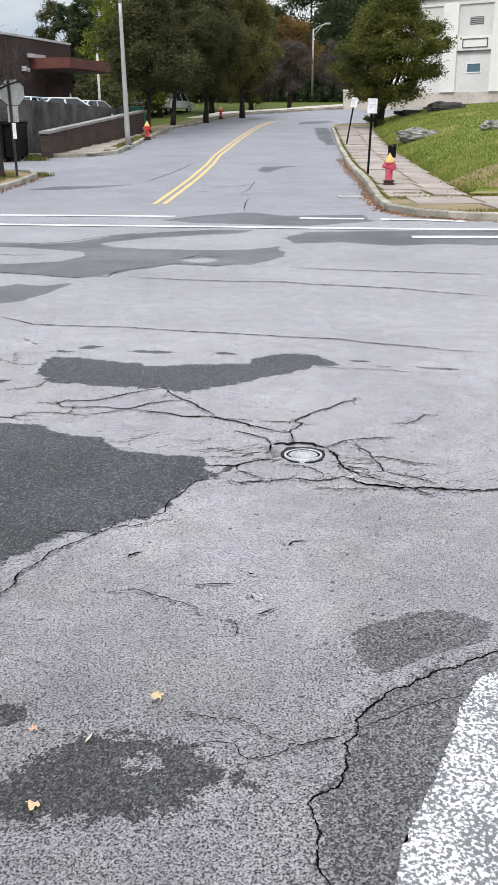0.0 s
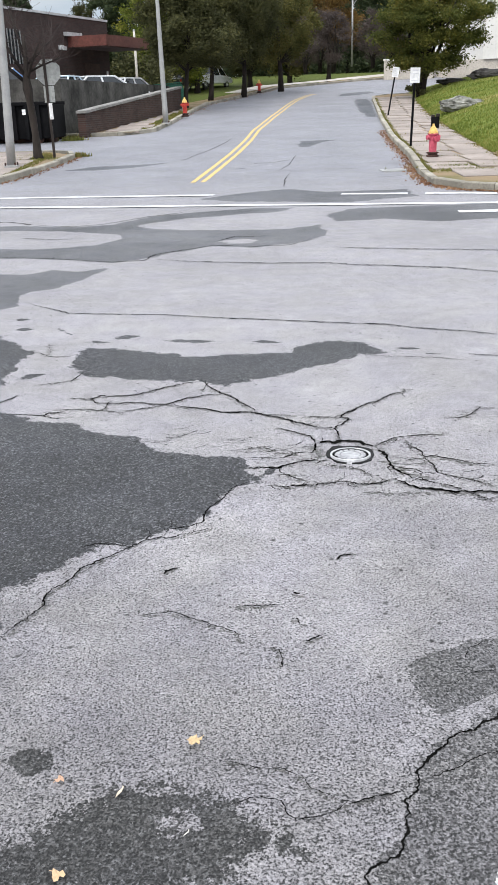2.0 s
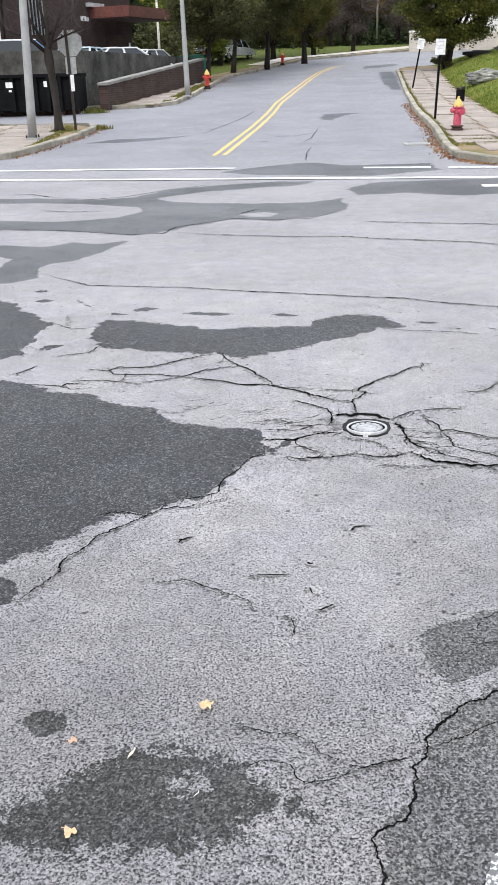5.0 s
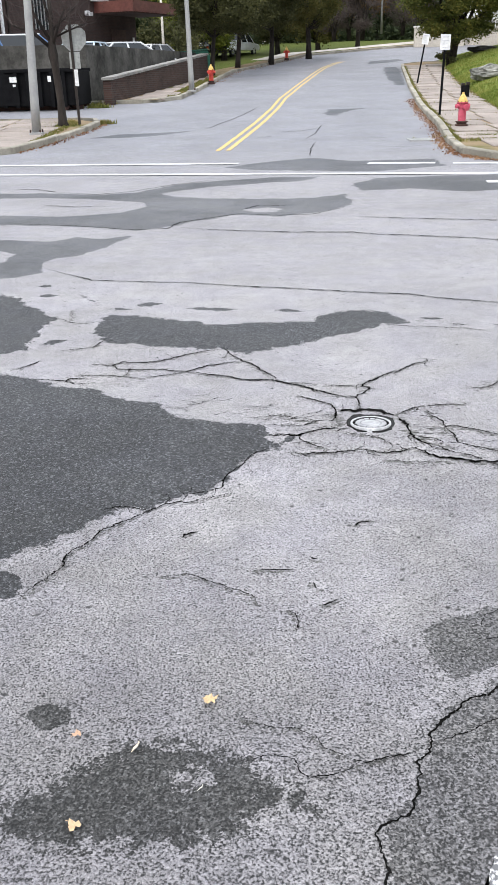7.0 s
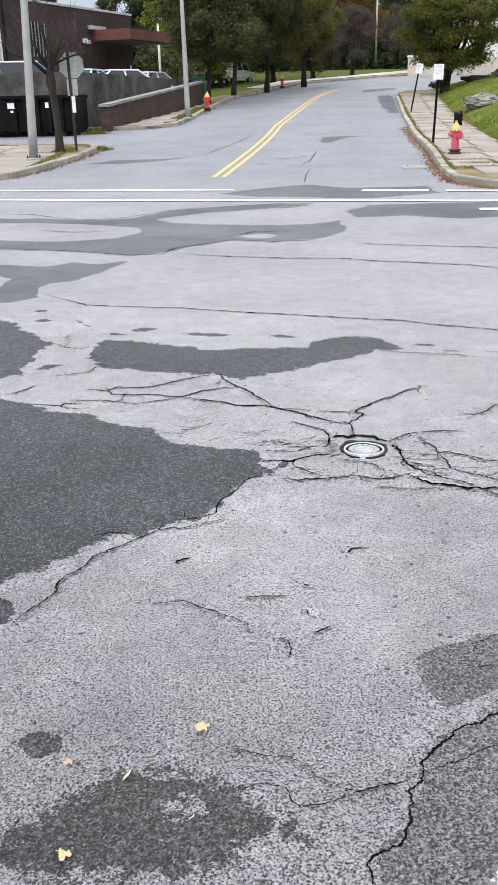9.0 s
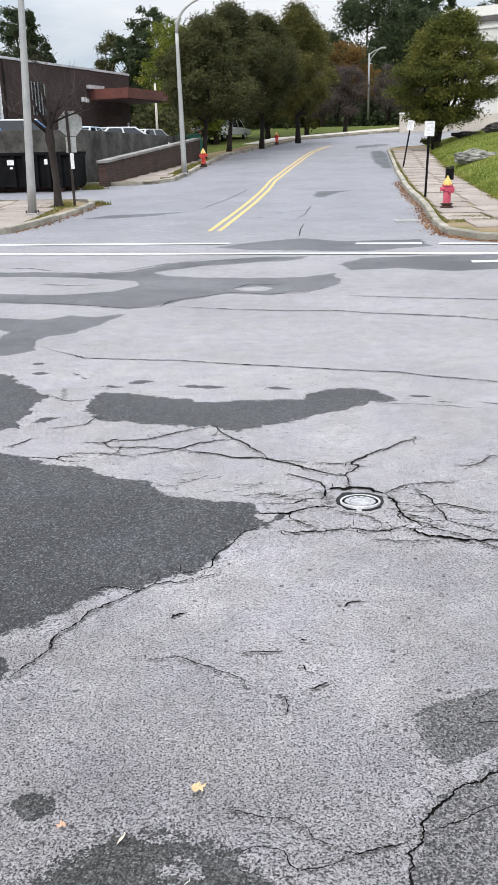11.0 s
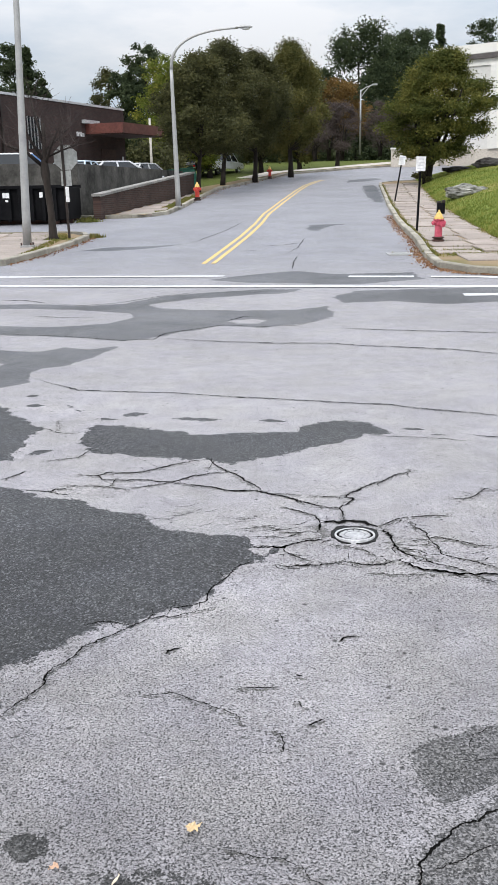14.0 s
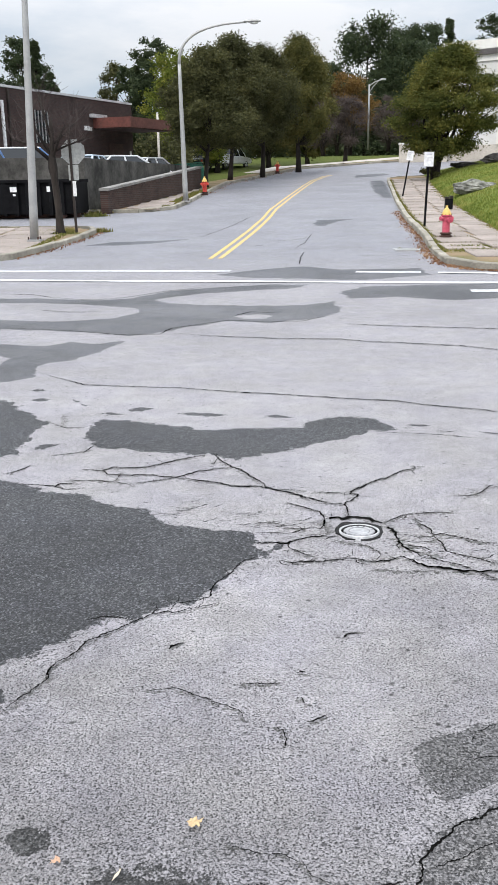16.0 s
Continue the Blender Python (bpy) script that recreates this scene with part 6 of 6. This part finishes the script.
# ---- skips and vehicles ----
def roll_off(x0, x1, y, z):
    root = thing("dumpster", (x0 + x1) / 2, y, z, "long black ribbed steel roll-off dumpster with paper notices", "dumpster")
    L2, H = (x1 - x0) / 2, 1.26
    for nm, a in (("side_wall", (-L2, L2, -1.15, -1.09)), ("side_wall", (-L2, L2, 1.09, 1.15)), ("end_wall", (-L2, -L2 + 0.06, -1.09, 1.09)), ("end_wall", (L2 - 0.06, L2, -1.09, 1.09))):
        bm = bmesh.new()
        box(bm, a[0], a[1], a[2], a[3], 0.16, H, 0.01)
        part(nm, bm, BLACK_STEEL, root)
    bm = bmesh.new()
    box(bm, -L2 + 0.06, L2 - 0.06, -1.09, 1.09, 0.16, 0.24)
    part("floor_plate", bm, BLACK_STEEL, root)
    for yy in (-1.19, 1.19):
        bm = bmesh.new()
        box(bm, -L2 - 0.03, L2 + 0.03, yy - 0.07, yy + 0.07, H - 0.02, H + 0.1, 0.02)
        part("top_rail", bm, BLACK_STEEL, root)
    n = int(2 * L2 / 0.42)
    for k in range(n + 1):
        xx = -L2 + 0.06 + k * (2 * L2 - 0.12) / n
        bm = bmesh.new()
        box(bm, xx - 0.06, xx + 0.06, -1.27, -1.15, 0.12, H - 0.02, 0.015)
        part("rib", bm, BLACK_STEEL, root)
    for yy in (-0.6, 0.6):
        bm = bmesh.new()
        box(bm, -L2, L2, yy - 0.06, yy + 0.06, 0.0, 0.16)
        part("skid", bm, RUST, root)
    for xx in (-L2 + 0.5, L2 - 0.5):
        bm = bmesh.new()
        lathe(bm, [(0.1, -0.12), (0.1, 0.12)], 14, Matrix.Translation((xx, -1.0, 0.1)) @ Matrix.Rotation(radians(90), 4, "X"))
        part("roller", bm, RUST, root)
    bm = bmesh.new()
    box(bm, L2 - 2.4 - 0.35, L2 - 2.4 + 0.35, -1.29, -1.275, 0.2, H - 0.06, 0.004)
    part("smooth_panel", bm, BLACK_STEEL, root)
    for xx, zz, w, h in ((L2 - 2.2, 1.03, 0.12, 0.09), (L2 - 2.18, 0.84, 0.05, 0.035), (L2 - 0.95, 1.03, 0.06, 0.09)):
        bm = bmesh.new()
        box(bm, xx - w, xx + w, -1.30, -1.292, zz - h, zz + h)
        part("notice", bm, PAPER, root, "white paper notice")


roll_off(-13.2, -6.42, 34.25, g(33.2))


def green_bin(x, y, z):
    root = thing("dumpster", x, y, z, "dark green steel rubbish container with sloping lid", "dumpster", "", 12)
    bm = bmesh.new()
    prism(bm, [(-1.0, 0.12), (1.0, 0.12), (1.05, 1.1), (0.9, 1.45), (-1.05, 1.3)], -0.75, 0.75)
    bmesh.ops.transform(bm, matrix=Matrix.Rotation(radians(90), 4, "X"), verts=bm.verts)
    part("body", bm, GREEN_STEEL, root)
    bm = bmesh.new()
    prism(bm, [(-1.08, 1.32), (0.9, 1.47), (0.9, 1.53), (-1.08, 1.38)], -0.8, 0.8)
    bmesh.ops.transform(bm, matrix=Matrix.Rotation(radians(90), 4, "X"), verts=bm.verts)
    part("lid", bm, GREEN_STEEL, root)
    for k in range(5):
        bm = bmesh.new()
        box(bm, -0.9 + 0.4 * k, -0.82 + 0.4 * k, -0.8, -0.75, 0.15, 1.25, 0.01)
        part("rib", bm, GREEN_STEEL, root)
    for sx in (-0.8, 0.8):
        for sy in (-0.6, 0.6):
            part("caster", lathe(bmesh.new(), [(0.07, -0.03), (0.07, 0.03)], 12, Matrix.Translation((sx, sy, 0.07)) @ Matrix.Rotation(radians(90), 4, "X")), RUBBER, root)


def car(x, y, z, turn, body, label, kind="sedan", scale=1.0):
    """A parked vehicle: lofted body, glazed cabin, wheels, lamps and bumpers."""
    root = thing("pickup_truck" if kind == "pickup" else "van" if kind == "van" else "car", x, y, z, label, "truck" if kind == "pickup" else "van" if kind == "van" else "car", "parked vehicles", turn)
    if kind == "pickup":
        L, W, low, deck, roof = 5.5, 1.95, 0.42, 1.08, 1.85
        cab = [(-0.3, deck), (-0.15, roof - 0.04), (1.05, roof), (1.75, deck)]
    elif kind == "van":
        L, W, low, deck, roof = 5.2, 1.95, 0.35, 1.12, 1.8
        cab = [(-2.5, deck), (-2.45, roof - 0.03), (1.1, roof), (1.85, deck)]
    else:
        L, W, low, deck, roof = 4.6, 1.78, 0.3, 0.9, 1.45
        cab = [(-1.75, deck), (-1.05, roof - 0.03), (0.35, roof), (1.25, deck)]
    h = L / 2
    side = [(-h, low + 0.15), (-h + 0.08, low), (h - 0.1, low), (h, low + 0.2), (h - 0.02, deck - 0.28), (h - 0.25, deck - 0.14), (1.2, deck), (-h + 0.2, deck), (-h, deck - 0.12)]
    bm = bmesh.new()
    prism(bm, side, -W / 2, W / 2)
    bmesh.ops.transform(bm, matrix=Matrix.Rotation(radians(90), 4, "X"), verts=bm.verts)
    bmesh.ops.bevel(bm, geom=list(bm.edges), offset=0.06, segments=2, affect="EDGES", profile=0.5)
    part("body", bm, body, root)

    def cabin(inset, dz, lo_y):
        bm = bmesh.new()
        a = [bm.verts.new((px, -W / 2 + lo_y, pz)) for px, pz in cab]
        for v, (px, pz) in zip(a, cab):
            if pz > deck + 0.1:
                v.co.y += 0.14
        b = [bm.verts.new((v.co.x, -v.co.y, v.co.z)) for v in a]
        bm.faces.new(a[::-1])
        bm.faces.new(b)
        for k in range(4):
            bm.faces.new((a[k], a[(k + 1) % 4], b[(k + 1) % 4], b[k]))
        return bm
    part("glazing", cabin(0, 0, 0.05), GLASS, root, "dark tinted glass")
    bm = bmesh.new()
    box(bm, cab[1][0] - 0.06, cab[2][0] + 0.06, -W / 2 + 0.17, W / 2 - 0.17, roof - 0.05, roof + 0.02, 0.03)
    part("roof", bm, CAR_WHITE if kind == "van" else body, root)
    for sgn in (-1, 1):
        for i in range(3):
            t = i / 2
            xb, xt = cab[0][0] + (cab[3][0] - cab[0][0]) * t, cab[1][0] + (cab[2][0] - cab[1][0]) * t
            part("pillar", tube(bmesh.new(), [(xb, sgn * (W / 2 - 0.045), deck - 0.02), (xt, sgn * (W / 2 - 0.185), roof - 0.03)], [0.05, 0.045], 6), body, root)
    for sx in (-h * 0.62, h * 0.64):
        for sgn in (-1, 1):
            m = Matrix.Translation((sx, sgn * (W / 2 - 0.1), 0.33)) @ Matrix.Rotation(radians(90), 4, "X")
            w = part("wheel", lathe(bmesh.new(), [(0.2, -0.09), (0.3, -0.11), (0.33, -0.08), (0.33, 0.08), (0.3, 0.11), (0.2, 0.09)], 20, m), RUBBER, root, "black tyre")
            part("rim", lathe(bmesh.new(), [(0.2, -0.1), (0.17, -0.112), (0.17, 0.112), (0.2, 0.1)], 16, m), CHROME, w)
    for sgn in (-1, 1):
        bm = bmesh.new()
        box(bm, h - 0.1, h + 0.005, sgn * (W / 2 - 0.3) - 0.16, sgn * (W / 2 - 0.3) + 0.16, deck - 0.42, deck - 0.27, 0.02)
        part("headlight", bm, LAMP_LENS, root)
        bm = bmesh.new()
        box(bm, -h - 0.005, -h + 0.1, sgn * (W / 2 - 0.16) - 0.1, sgn * (W / 2 - 0.16) + 0.1, deck - 0.38, deck - 0.15, 0.02)
        part("tail_light", bm, RED_LENS, root)
    for sx in (-h, h):
        bm = bmesh.new()
        box(bm, sx - 0.07, sx + 0.07, -W / 2 + 0.05, W / 2 - 0.05, low + 0.05, low + 0.25, 0.04)
        part("bumper", bm, BLACK_STEEL if kind == "pickup" else body, root)
    if kind == "pickup":
        for sgn in (-1, 1):
            bm = bmesh.new()
            box(bm, -h + 0.1, -0.3, sgn * (W / 2 - 0.06) - 0.05, sgn * (W / 2 - 0.06) + 0.05, deck - 0.05, deck + 0.14, 0.02)
            part("bed_side", bm, body, root)
    return root


def lot_z(y):
    return 1.5


car(-10.9, 42.5, lot_z(42.5), 12, CAR_BLUE, "blue van with pale roof parked above the wall", "van")
car(-7.9, 43.6, 1.5, 80, CAR_SILVER, "pale silver-blue car parked behind the concrete wall")
car(-6.35, 45.2, 1.5, 35, CAR_WHITE, "white car parked behind the concrete wall")
car(-5.75, 50.0, 1.5, 62, CAR_WHITE, "white car parked near the end of the wall")
green_bin(-4.86, 66.0, 1.5)
car(-2.75, 88.0, land(-2.75, 88.0) - 0.06, 58, CAR_WHITE, "white pickup truck parked by the trees", "pickup")
car(-4.5, 86.0, land(-4.5, 86.0) - 0.06, 66, CAR_BLACK, "black pickup truck parked by the trees", "pickup")


def pole(x, y, z, h, label, material=WOOD_PALE):
    root = thing("utility_pole", x, y, z, label, "utility pole")
    part("shaft", tube(bmesh.new(), [(0, 0, -0.2), (0, 0, h / 2), (0, 0, h)], [0.1, 0.09, 0.075], 10), material, root, smooth=True)
    part("cap", lathe(bmesh.new(), [(0.09, h - 0.02), (0.09, h + 0.03), (0.02, h + 0.06)], 10), GALV, root)


pole(-7.25, 70.0, 1.5, 5.1, "pale straight pole beyond the canopy")


# ---- brick building with canopy ----
def face_frame(a, b):
    """Axes of a facade: along it, out of it."""
    d = Vector((b[0] - a[0], b[1] - a[1], 0)).normalized()
    return d, Vector((d.y, -d.x, 0))


def on_wall(root_name, parent, a, d, n, u0, u1, v0, v1, z0, z1, material, label="", bevel=0.0):
    """A box on a facade: u along it, v out of it, z up."""
    m = Matrix(((d.x, n.x, 0, a[0]), (d.y, n.y, 0, a[1]), (0, 0, 1, 0), (0, 0, 0, 1)))
    bm = bmesh.new()
    box(bm, u0, u1, v0, v1, z0, z1, bevel)
    uv = bm.loops.layers.uv.new("uv")
    for f in bm.faces:
        for lp in f.loops:
            c = lp.vert.co
            lp[uv].uv = (c.x + c.y, c.z)
    bmesh.ops.transform(bm, matrix=m, verts=bm.verts)
    return part(root_name, bm, material, parent, label)


BA, BB = (-15.6, 42.3), (-8.1, 62.0)
d, n = face_frame(BA, BB)
BL = math.dist(BA, BB)
brick_house = thing("brick_building", 0, 0, 0, "low brown brick building with rust-red entrance canopy", "building")
on_wall("wall", brick_house, BA, d, n, 0, BL, -24, 0, 1.2, 6.55, BRICK_HOUSE)
on_wall("roof_edge", brick_house, BA, d, n, -0.05, BL + 0.05, -24.05, 0.05, 6.55, 6.67, ROOF_EDGE, "pale metal roof edge")
on_wall("canopy", brick_house, BA, d, n, BL - 4.9, BL + 0.6, 0.003, 2.55, 4.92, 5.5, FASCIA, "rust-brown flat canopy")
on_wall("canopy_soffit", brick_house, BA, d, n, BL - 4.85, BL + 0.55, 0.01, 2.5, 4.86, 4.918, SOFFIT)
on_wall("canopy_flashing", brick_house, BA, d, n, BL - 5.3, BL - 3.6, 0.004, 0.25, 5.52, 5.72, ROOF_EDGE, "pale flashing above the canopy")
win = on_wall("window", brick_house, BA, d, n, 10.0, 11.3, 0.004, 0.03, 3.9, 5.6, GLASS, "dark narrow window")
for k in range(5):
    on_wall("window_frame", win, BA, d, n, 10.0 + 0.3 * k, 10.06 + 0.3 * k, 0.034, 0.07, 3.9, 5.6, GALV)
on_wall("wall_lamp", brick_house, BA, d, n, BL - 6.0, BL - 5.65, 0.004, 0.18, 4.75, 5.0, SIGN_WHITE, "small white wall lamp", 0.02)
on_wall("wall_vent", brick_house, BA, d, n, BL - 5.5, BL - 5.2, 0.004, 0.08, 4.75, 4.95, ROOF_EDGE)
on_wall("downpipe", brick_house, BA, d, n, 7.6, 7.72, 0.004, 0.12, 1.6, 6.5, BROWN_STEEL)
on_wall("conduit", brick_house, BA, d, n, 7.05, 7.2, 0.004, 0.1, 3.0, 5.9, SIGN_WHITE, "white vertical conduit")
# flat dark panel carries the shade of the entrance recess
on_wall("door", brick_house, BA, d, n, BL - 3.2, BL - 1.4, 0.004, 0.05, 1.9, 4.1, SOFFIT, "dark panel painted as the shaded entrance recess")
on_wall("door_sign", brick_house, BA, d, n, BL - 0.5, BL - 0.3, 0.004, 0.03, 3.4, 3.7, SIGN_WHITE)

# ---- pale building on the rise ----
WA, WB = (14.2, 73.3), (42.2, 52.3)
d, n = face_frame(WA, WB)
WL = math.dist(WA, WB)
pale = thing("pale_building", 0, 0, 0, "cream two-storey masonry building with pilasters and recessed panels", "building")
on_wall("wall", pale, WA, d, n, 0, WL, -18, 0, 2.2, 10.7, STUCCO_PANEL)
on_wall("plinth", pale, WA, d, n, -0.05, WL, 0.003, 0.14, 2.2, 4.0, STUCCO_BASE, "tan masonry plinth")
on_wall("cornice", pale, WA, d, n, -0.3, WL, -18.2, 0.35, 10.3, 10.62, CORNICE, "dark projecting cornice")
on_wall("parapet", pale, WA, d, n, -0.1, WL, -18.1, 0.1, 10.7, 11.35, STUCCO)
on_wall("frieze", pale, WA, d, n, 0, WL, 0.003, 0.12, 9.85, 10.296, STUCCO)
bay = 3.75
for k in range(8):
    u = 0.9 + bay * k
    on_wall("pilaster", pale, WA, d, n, u, u + 1.15, 0.003, 0.3, 4.003, 9.847, STUCCO)
    c = u + 1.15 + (bay - 1.15) / 2
    hb = (bay - 1.15) / 2
    on_wall("spandrel", pale, WA, d, n, c - hb + 0.003, c + hb - 0.003, 0.003, 0.1, 6.8, 7.75, STUCCO)
    for a0, a1, z0, z1 in ((c - 0.95, c + 0.95, 7.52, 7.58), (c - 0.95, c + 0.95, 6.96, 7.02), (c - 0.95, c - 0.89, 7.021, 7.519), (c + 0.89, c + 0.95, 7.021, 7.519)):
        on_wall("panel_moulding", pale, WA, d, n, a0, a1, 0.103, 0.15, z0, z1, CORNICE)
    on_wall("string_course", pale, WA, d, n, c - hb + 0.003, c + hb - 0.003, 0.103, 0.18, 6.7, 6.8, CORNICE)
    v = on_wall("louvre", pale, WA, d, n, c - 0.5, c + 0.5, 0.004, 0.03, 8.5, 9., CORNICE, "grey louvred vent")
    for j in range(4):
        on_wall("slat", v, WA, d, n, c - 0.47, c + 0.47, 0.034, 0.06, 8.54 + 0.12 * j, 8.6 + 0.12 * j, GALV)
    w = on_wall("window", pale, WA, d, n, c - 0.5, c + 0.5, 0.004, 0.03, 5.35, 5.9, PANE_BLUE, "small blue-grey window")
    for a0, a1, z0, z1 in ((c - 0.56, c + 0.56, 5.9, 5.96), (c - 0.56, c + 0.56, 5.29, 5.35), (c - 0.56, c - 0.5, 5.35, 5.9), (c + 0.5, c + 0.56, 5.35, 5.9)):
        on_wall("window_frame", w, WA, d, n, a0, a1, 0.004, 0.07, z0, z1, SIGN_WHITE)
side = thing("low_wall", 0, 0, 0, "low pale masonry wall beside the cream building", "wall")
on_wall("wall_body", side, (10.9, 72.2), Vector((1, 0, 0)), Vector((0, -1, 0)), 0, 3.6, 0, 0.4, 2.3, 4.15, STUCCO_BASE)
on_wall("cap", side, (10.9, 72.2), Vector((1, 0, 0)), Vector((0, -1, 0)), -0.05, 3.65, -0.05, 0.45, 4.15, 4.27, STUCCO)


# ---- boulders ----
def boulder(x, y, z, w, dp, h, material, label, seed):
    bm = bmesh.new()
    bmesh.ops.create_icosphere(bm, subdivisions=4, radius=1.0)
    for v in bm.verts:
        c = v.co.copy()
        q = 1 + 0.28 * noise.noise(c * 1.5 + Vector((seed, 0, 0))) + 0.14 * noise.noise(c * 4 + Vector((seed, 3, 0))) + 0.10 * noise.noise(c * 9)
        v.co = Vector((c.x * w / 2 * q, c.y * dp / 2 * q, (c.z * 0.62 + 0.2) * h * q))
    ob = part("boulder", bm, material)
    ob.location = (x, y, z)
    return tagged(ob, label, "boulder", "boulders on the lawn")


boulder(8.7, 37.2, lawn_z(8.7, 37.2), 1.8, 1.1, 0.47, ROCK, "long grey lichen-spotted boulder in the lawn", 1)
boulder(10.7, 33.6, lawn_z(10.7, 33.6), 1.1, 0.9, 0.36, ROCK, "small pale grey boulder in the lawn", 5)
boulder(13.2, 50.5, lawn_z(13.2, 50.5), 2.2, 1.2, 0.5, ROCK_DARK, "dark ledge rock on the lawn crest", 9)
boulder(11.6, 52.0, lawn_z(11.6, 52.0), 1.6, 0.8, 0.28, ROCK_DARK, "low dark ledge rock by the tree", 13)


# ---- storm drain ----
drain = thing("storm_drain", 3.55, 21.6, g(21.6), "rusty storm drain grate set in the gutter", "drain")
bm = bmesh.new()
for a in ((-0.28, 0.28, -0.32, -0.27), (-0.28, 0.28, 0.27, 0.32), (-0.28, -0.24, -0.27, 0.27), (0.24, 0.28, -0.27, 0.27)):
    box(bm, *a, -0.01, 0.022)
part("frame", bm, GALV, drain)
bm = bmesh.new()
box(bm, -0.24, 0.24, -0.27, 0.27, -0.02, 0.004)
# a plate in shade colour, no real opening below
part("sump", bm, CRACK, drain, "dark plate coloured as the shaded opening below the grate")
for k in range(6):
    bm = bmesh.new()
    box(bm, -0.20 + 0.08 * k - 0.024, -0.20 + 0.08 * k + 0.024, -0.27, 0.27, 0.004, 0.02)
    part("bar", bm, GALV, drain)


# ---- grass, weeds and leaf litter ----
def blades(name, spots, height, material, label, category, seed, spread=0.05):
    rng = np.random.default_rng(seed)
    p = np.array(spots)
    n = len(p)
    a = rng.uniform(0, 6.3, n)
    h = height * rng.uniform(0.5, 1.3, n)
    w = 0.012 + 0.1 * h
    dx, dy = np.cos(a) * w, np.sin(a) * w
    tip = p + np.stack([rng.normal(0, 0.35, n) * h, rng.normal(0, 0.35, n) * h, h], 1)
    verts = np.stack([p + np.stack([dx, dy, -0.01 + 0 * dx], 1), p - np.stack([dx, dy, 0.01 + 0 * dx], 1), tip], 1).reshape(-1, 3)
    return tagged(sheet(name, verts.tolist(), np.arange(3 * n).reshape(n, 3).tolist(), material), label, category, kind="stuff")


rng = random.Random(21)
spots = []
for _ in range(60000):
    y = 20.9 + 34 * rng.random() ** 1.5
    x = lerp_table(y, RIGHT_INNER) + 11 * rng.random() ** 1.4
    spots.append((x, y, lawn_z(x, y)))
blades("lawn_grass", spots, 0.06, BLADE, "short green lawn grass blades", "grass", 1)
spots = []
for _ in range(6500):
    y = 20.0 + 32 * rng.random()
    r = rng.random()
    if r < 0.55:
        x = lerp_table(y, RIGHT_KERB) + 0.16 + abs(rng.gauss(0, 0.06))
    elif r < 0.9:
        x = lerp_table(y, RIGHT_INNER) - 0.1 + rng.gauss(0, 0.12)
    else:
        y = 20.4 + 1.47 * int((y - 20.4) / 1.47) + rng.gauss(0, 0.03)
        x = lerp_table(y, RIGHT_KERB) + 0.3 + 1.7 * rng.random()
    spots.append((x, y, g(y) + WALK - 0.03))
for _ in range(2500):
    x, y = rng.choice([(5.1, 20.2), (7.2, 20.6), (8.4, 20.9), (6.0, 17.4), (7.0, 17.2), (4.9, 21.0)])
    x, y = x + rng.gauss(0, 0.45), y + rng.gauss(0, 0.12)
    spots.append((x, y, g(y) + WALK - 0.03))
for _ in range(5000):
    y = 36.6 + 12 * rng.random()
    x = road_left(y) - 0.15 - 0.5 * rng.random()
    spots.append((x, y, g(y) + WALK - 0.04))
for _ in range(3500):
    r = rng.random()
    if r < 0.5:
        x, y = -5.6 + rng.gauss(0, 0.35), 27.0 + rng.gauss(0, 0.5)
    elif r < 0.75:
        y = 20.8 + 7 * rng.random()
        x = -5.3 - 0.3 * rng.random()
    else:
        x, y = -6.0 - 4 * rng.random(), 21.1 + 1.2 * rng.randrange(7)
    if x < lerp_table(y, [(19.6, -7.2), (20.9, -5.8), (22.6, -5.4), (25.7, -5.0), (28.4, -5.7)]):
        spots.append((x, y, g(y) + WALK - 0.04))
blades("verge_weeds", spots, 0.05, BLADE_DRY, "dry yellow-green weeds in pavement joints and verges", "weeds", 2)
spots = []
for cx, cy, sp, n in ((-6.0, 35.35, 0.25, 500), (-5.35, 26.2, 0.2, 260), (-4.75, 27.6, 0.16, 260), (-5.9, 33.75, 0.2, 300)):
    for _ in range(n):
        x, y = cx + rng.gauss(0, sp), cy + rng.gauss(0, sp * 0.5)
        spots.append((x, y, g(y) + 0.02))
blades("tall_weeds", spots, 0.11, BLADE_DRY, "taller yellow-green weeds at the foot of walls and posts", "weeds", 3)

rngn = np.random.default_rng(4)
cs, zs = [], []
for _ in range(2600):
    u = rng.random()
    if u < 0.62:
        y = 16.8 + 17 * rng.random() ** 1.6
        x = lerp_table(y, [(16.6, 5.2), (17.4, 4.2)] + RIGHT_KERB) - abs(rng.gauss(0, 0.12)) - 0.02
    elif u < 0.72:
        x = 4.6 + 5 * rng.random()
        y = lerp_table(x, [(4.6, 16.75), (6.4, 16.1), (9.6, 15.7)]) - abs(rng.gauss(0, 0.14))
    elif u < 0.86:
        y = 20.8 + 7.5 * rng.random()
        x = lerp_table(y, [(20.9, -5.6), (22.6, -5.2), (25.7, -4.82), (27.2, -4.74), (28.5, -4.9)]) + abs(rng.gauss(0, 0.12)) + 0.02
    else:
        y = 45 + 20 * rng.random()
        x = road_left(y) + abs(rng.gauss(0, 0.3)) + 0.02
    cs.append((x, y, g(y) + 0.022))
v, f = leaves_mesh(cs, [0.012] * len(cs), [1] * len(cs), 0.027, rngn, 0.4)
tagged(sheet("leaf_litter", v, f, LITTER), "brown and orange fallen leaves gathered along the kerbs", "leaf litter", kind="stuff")
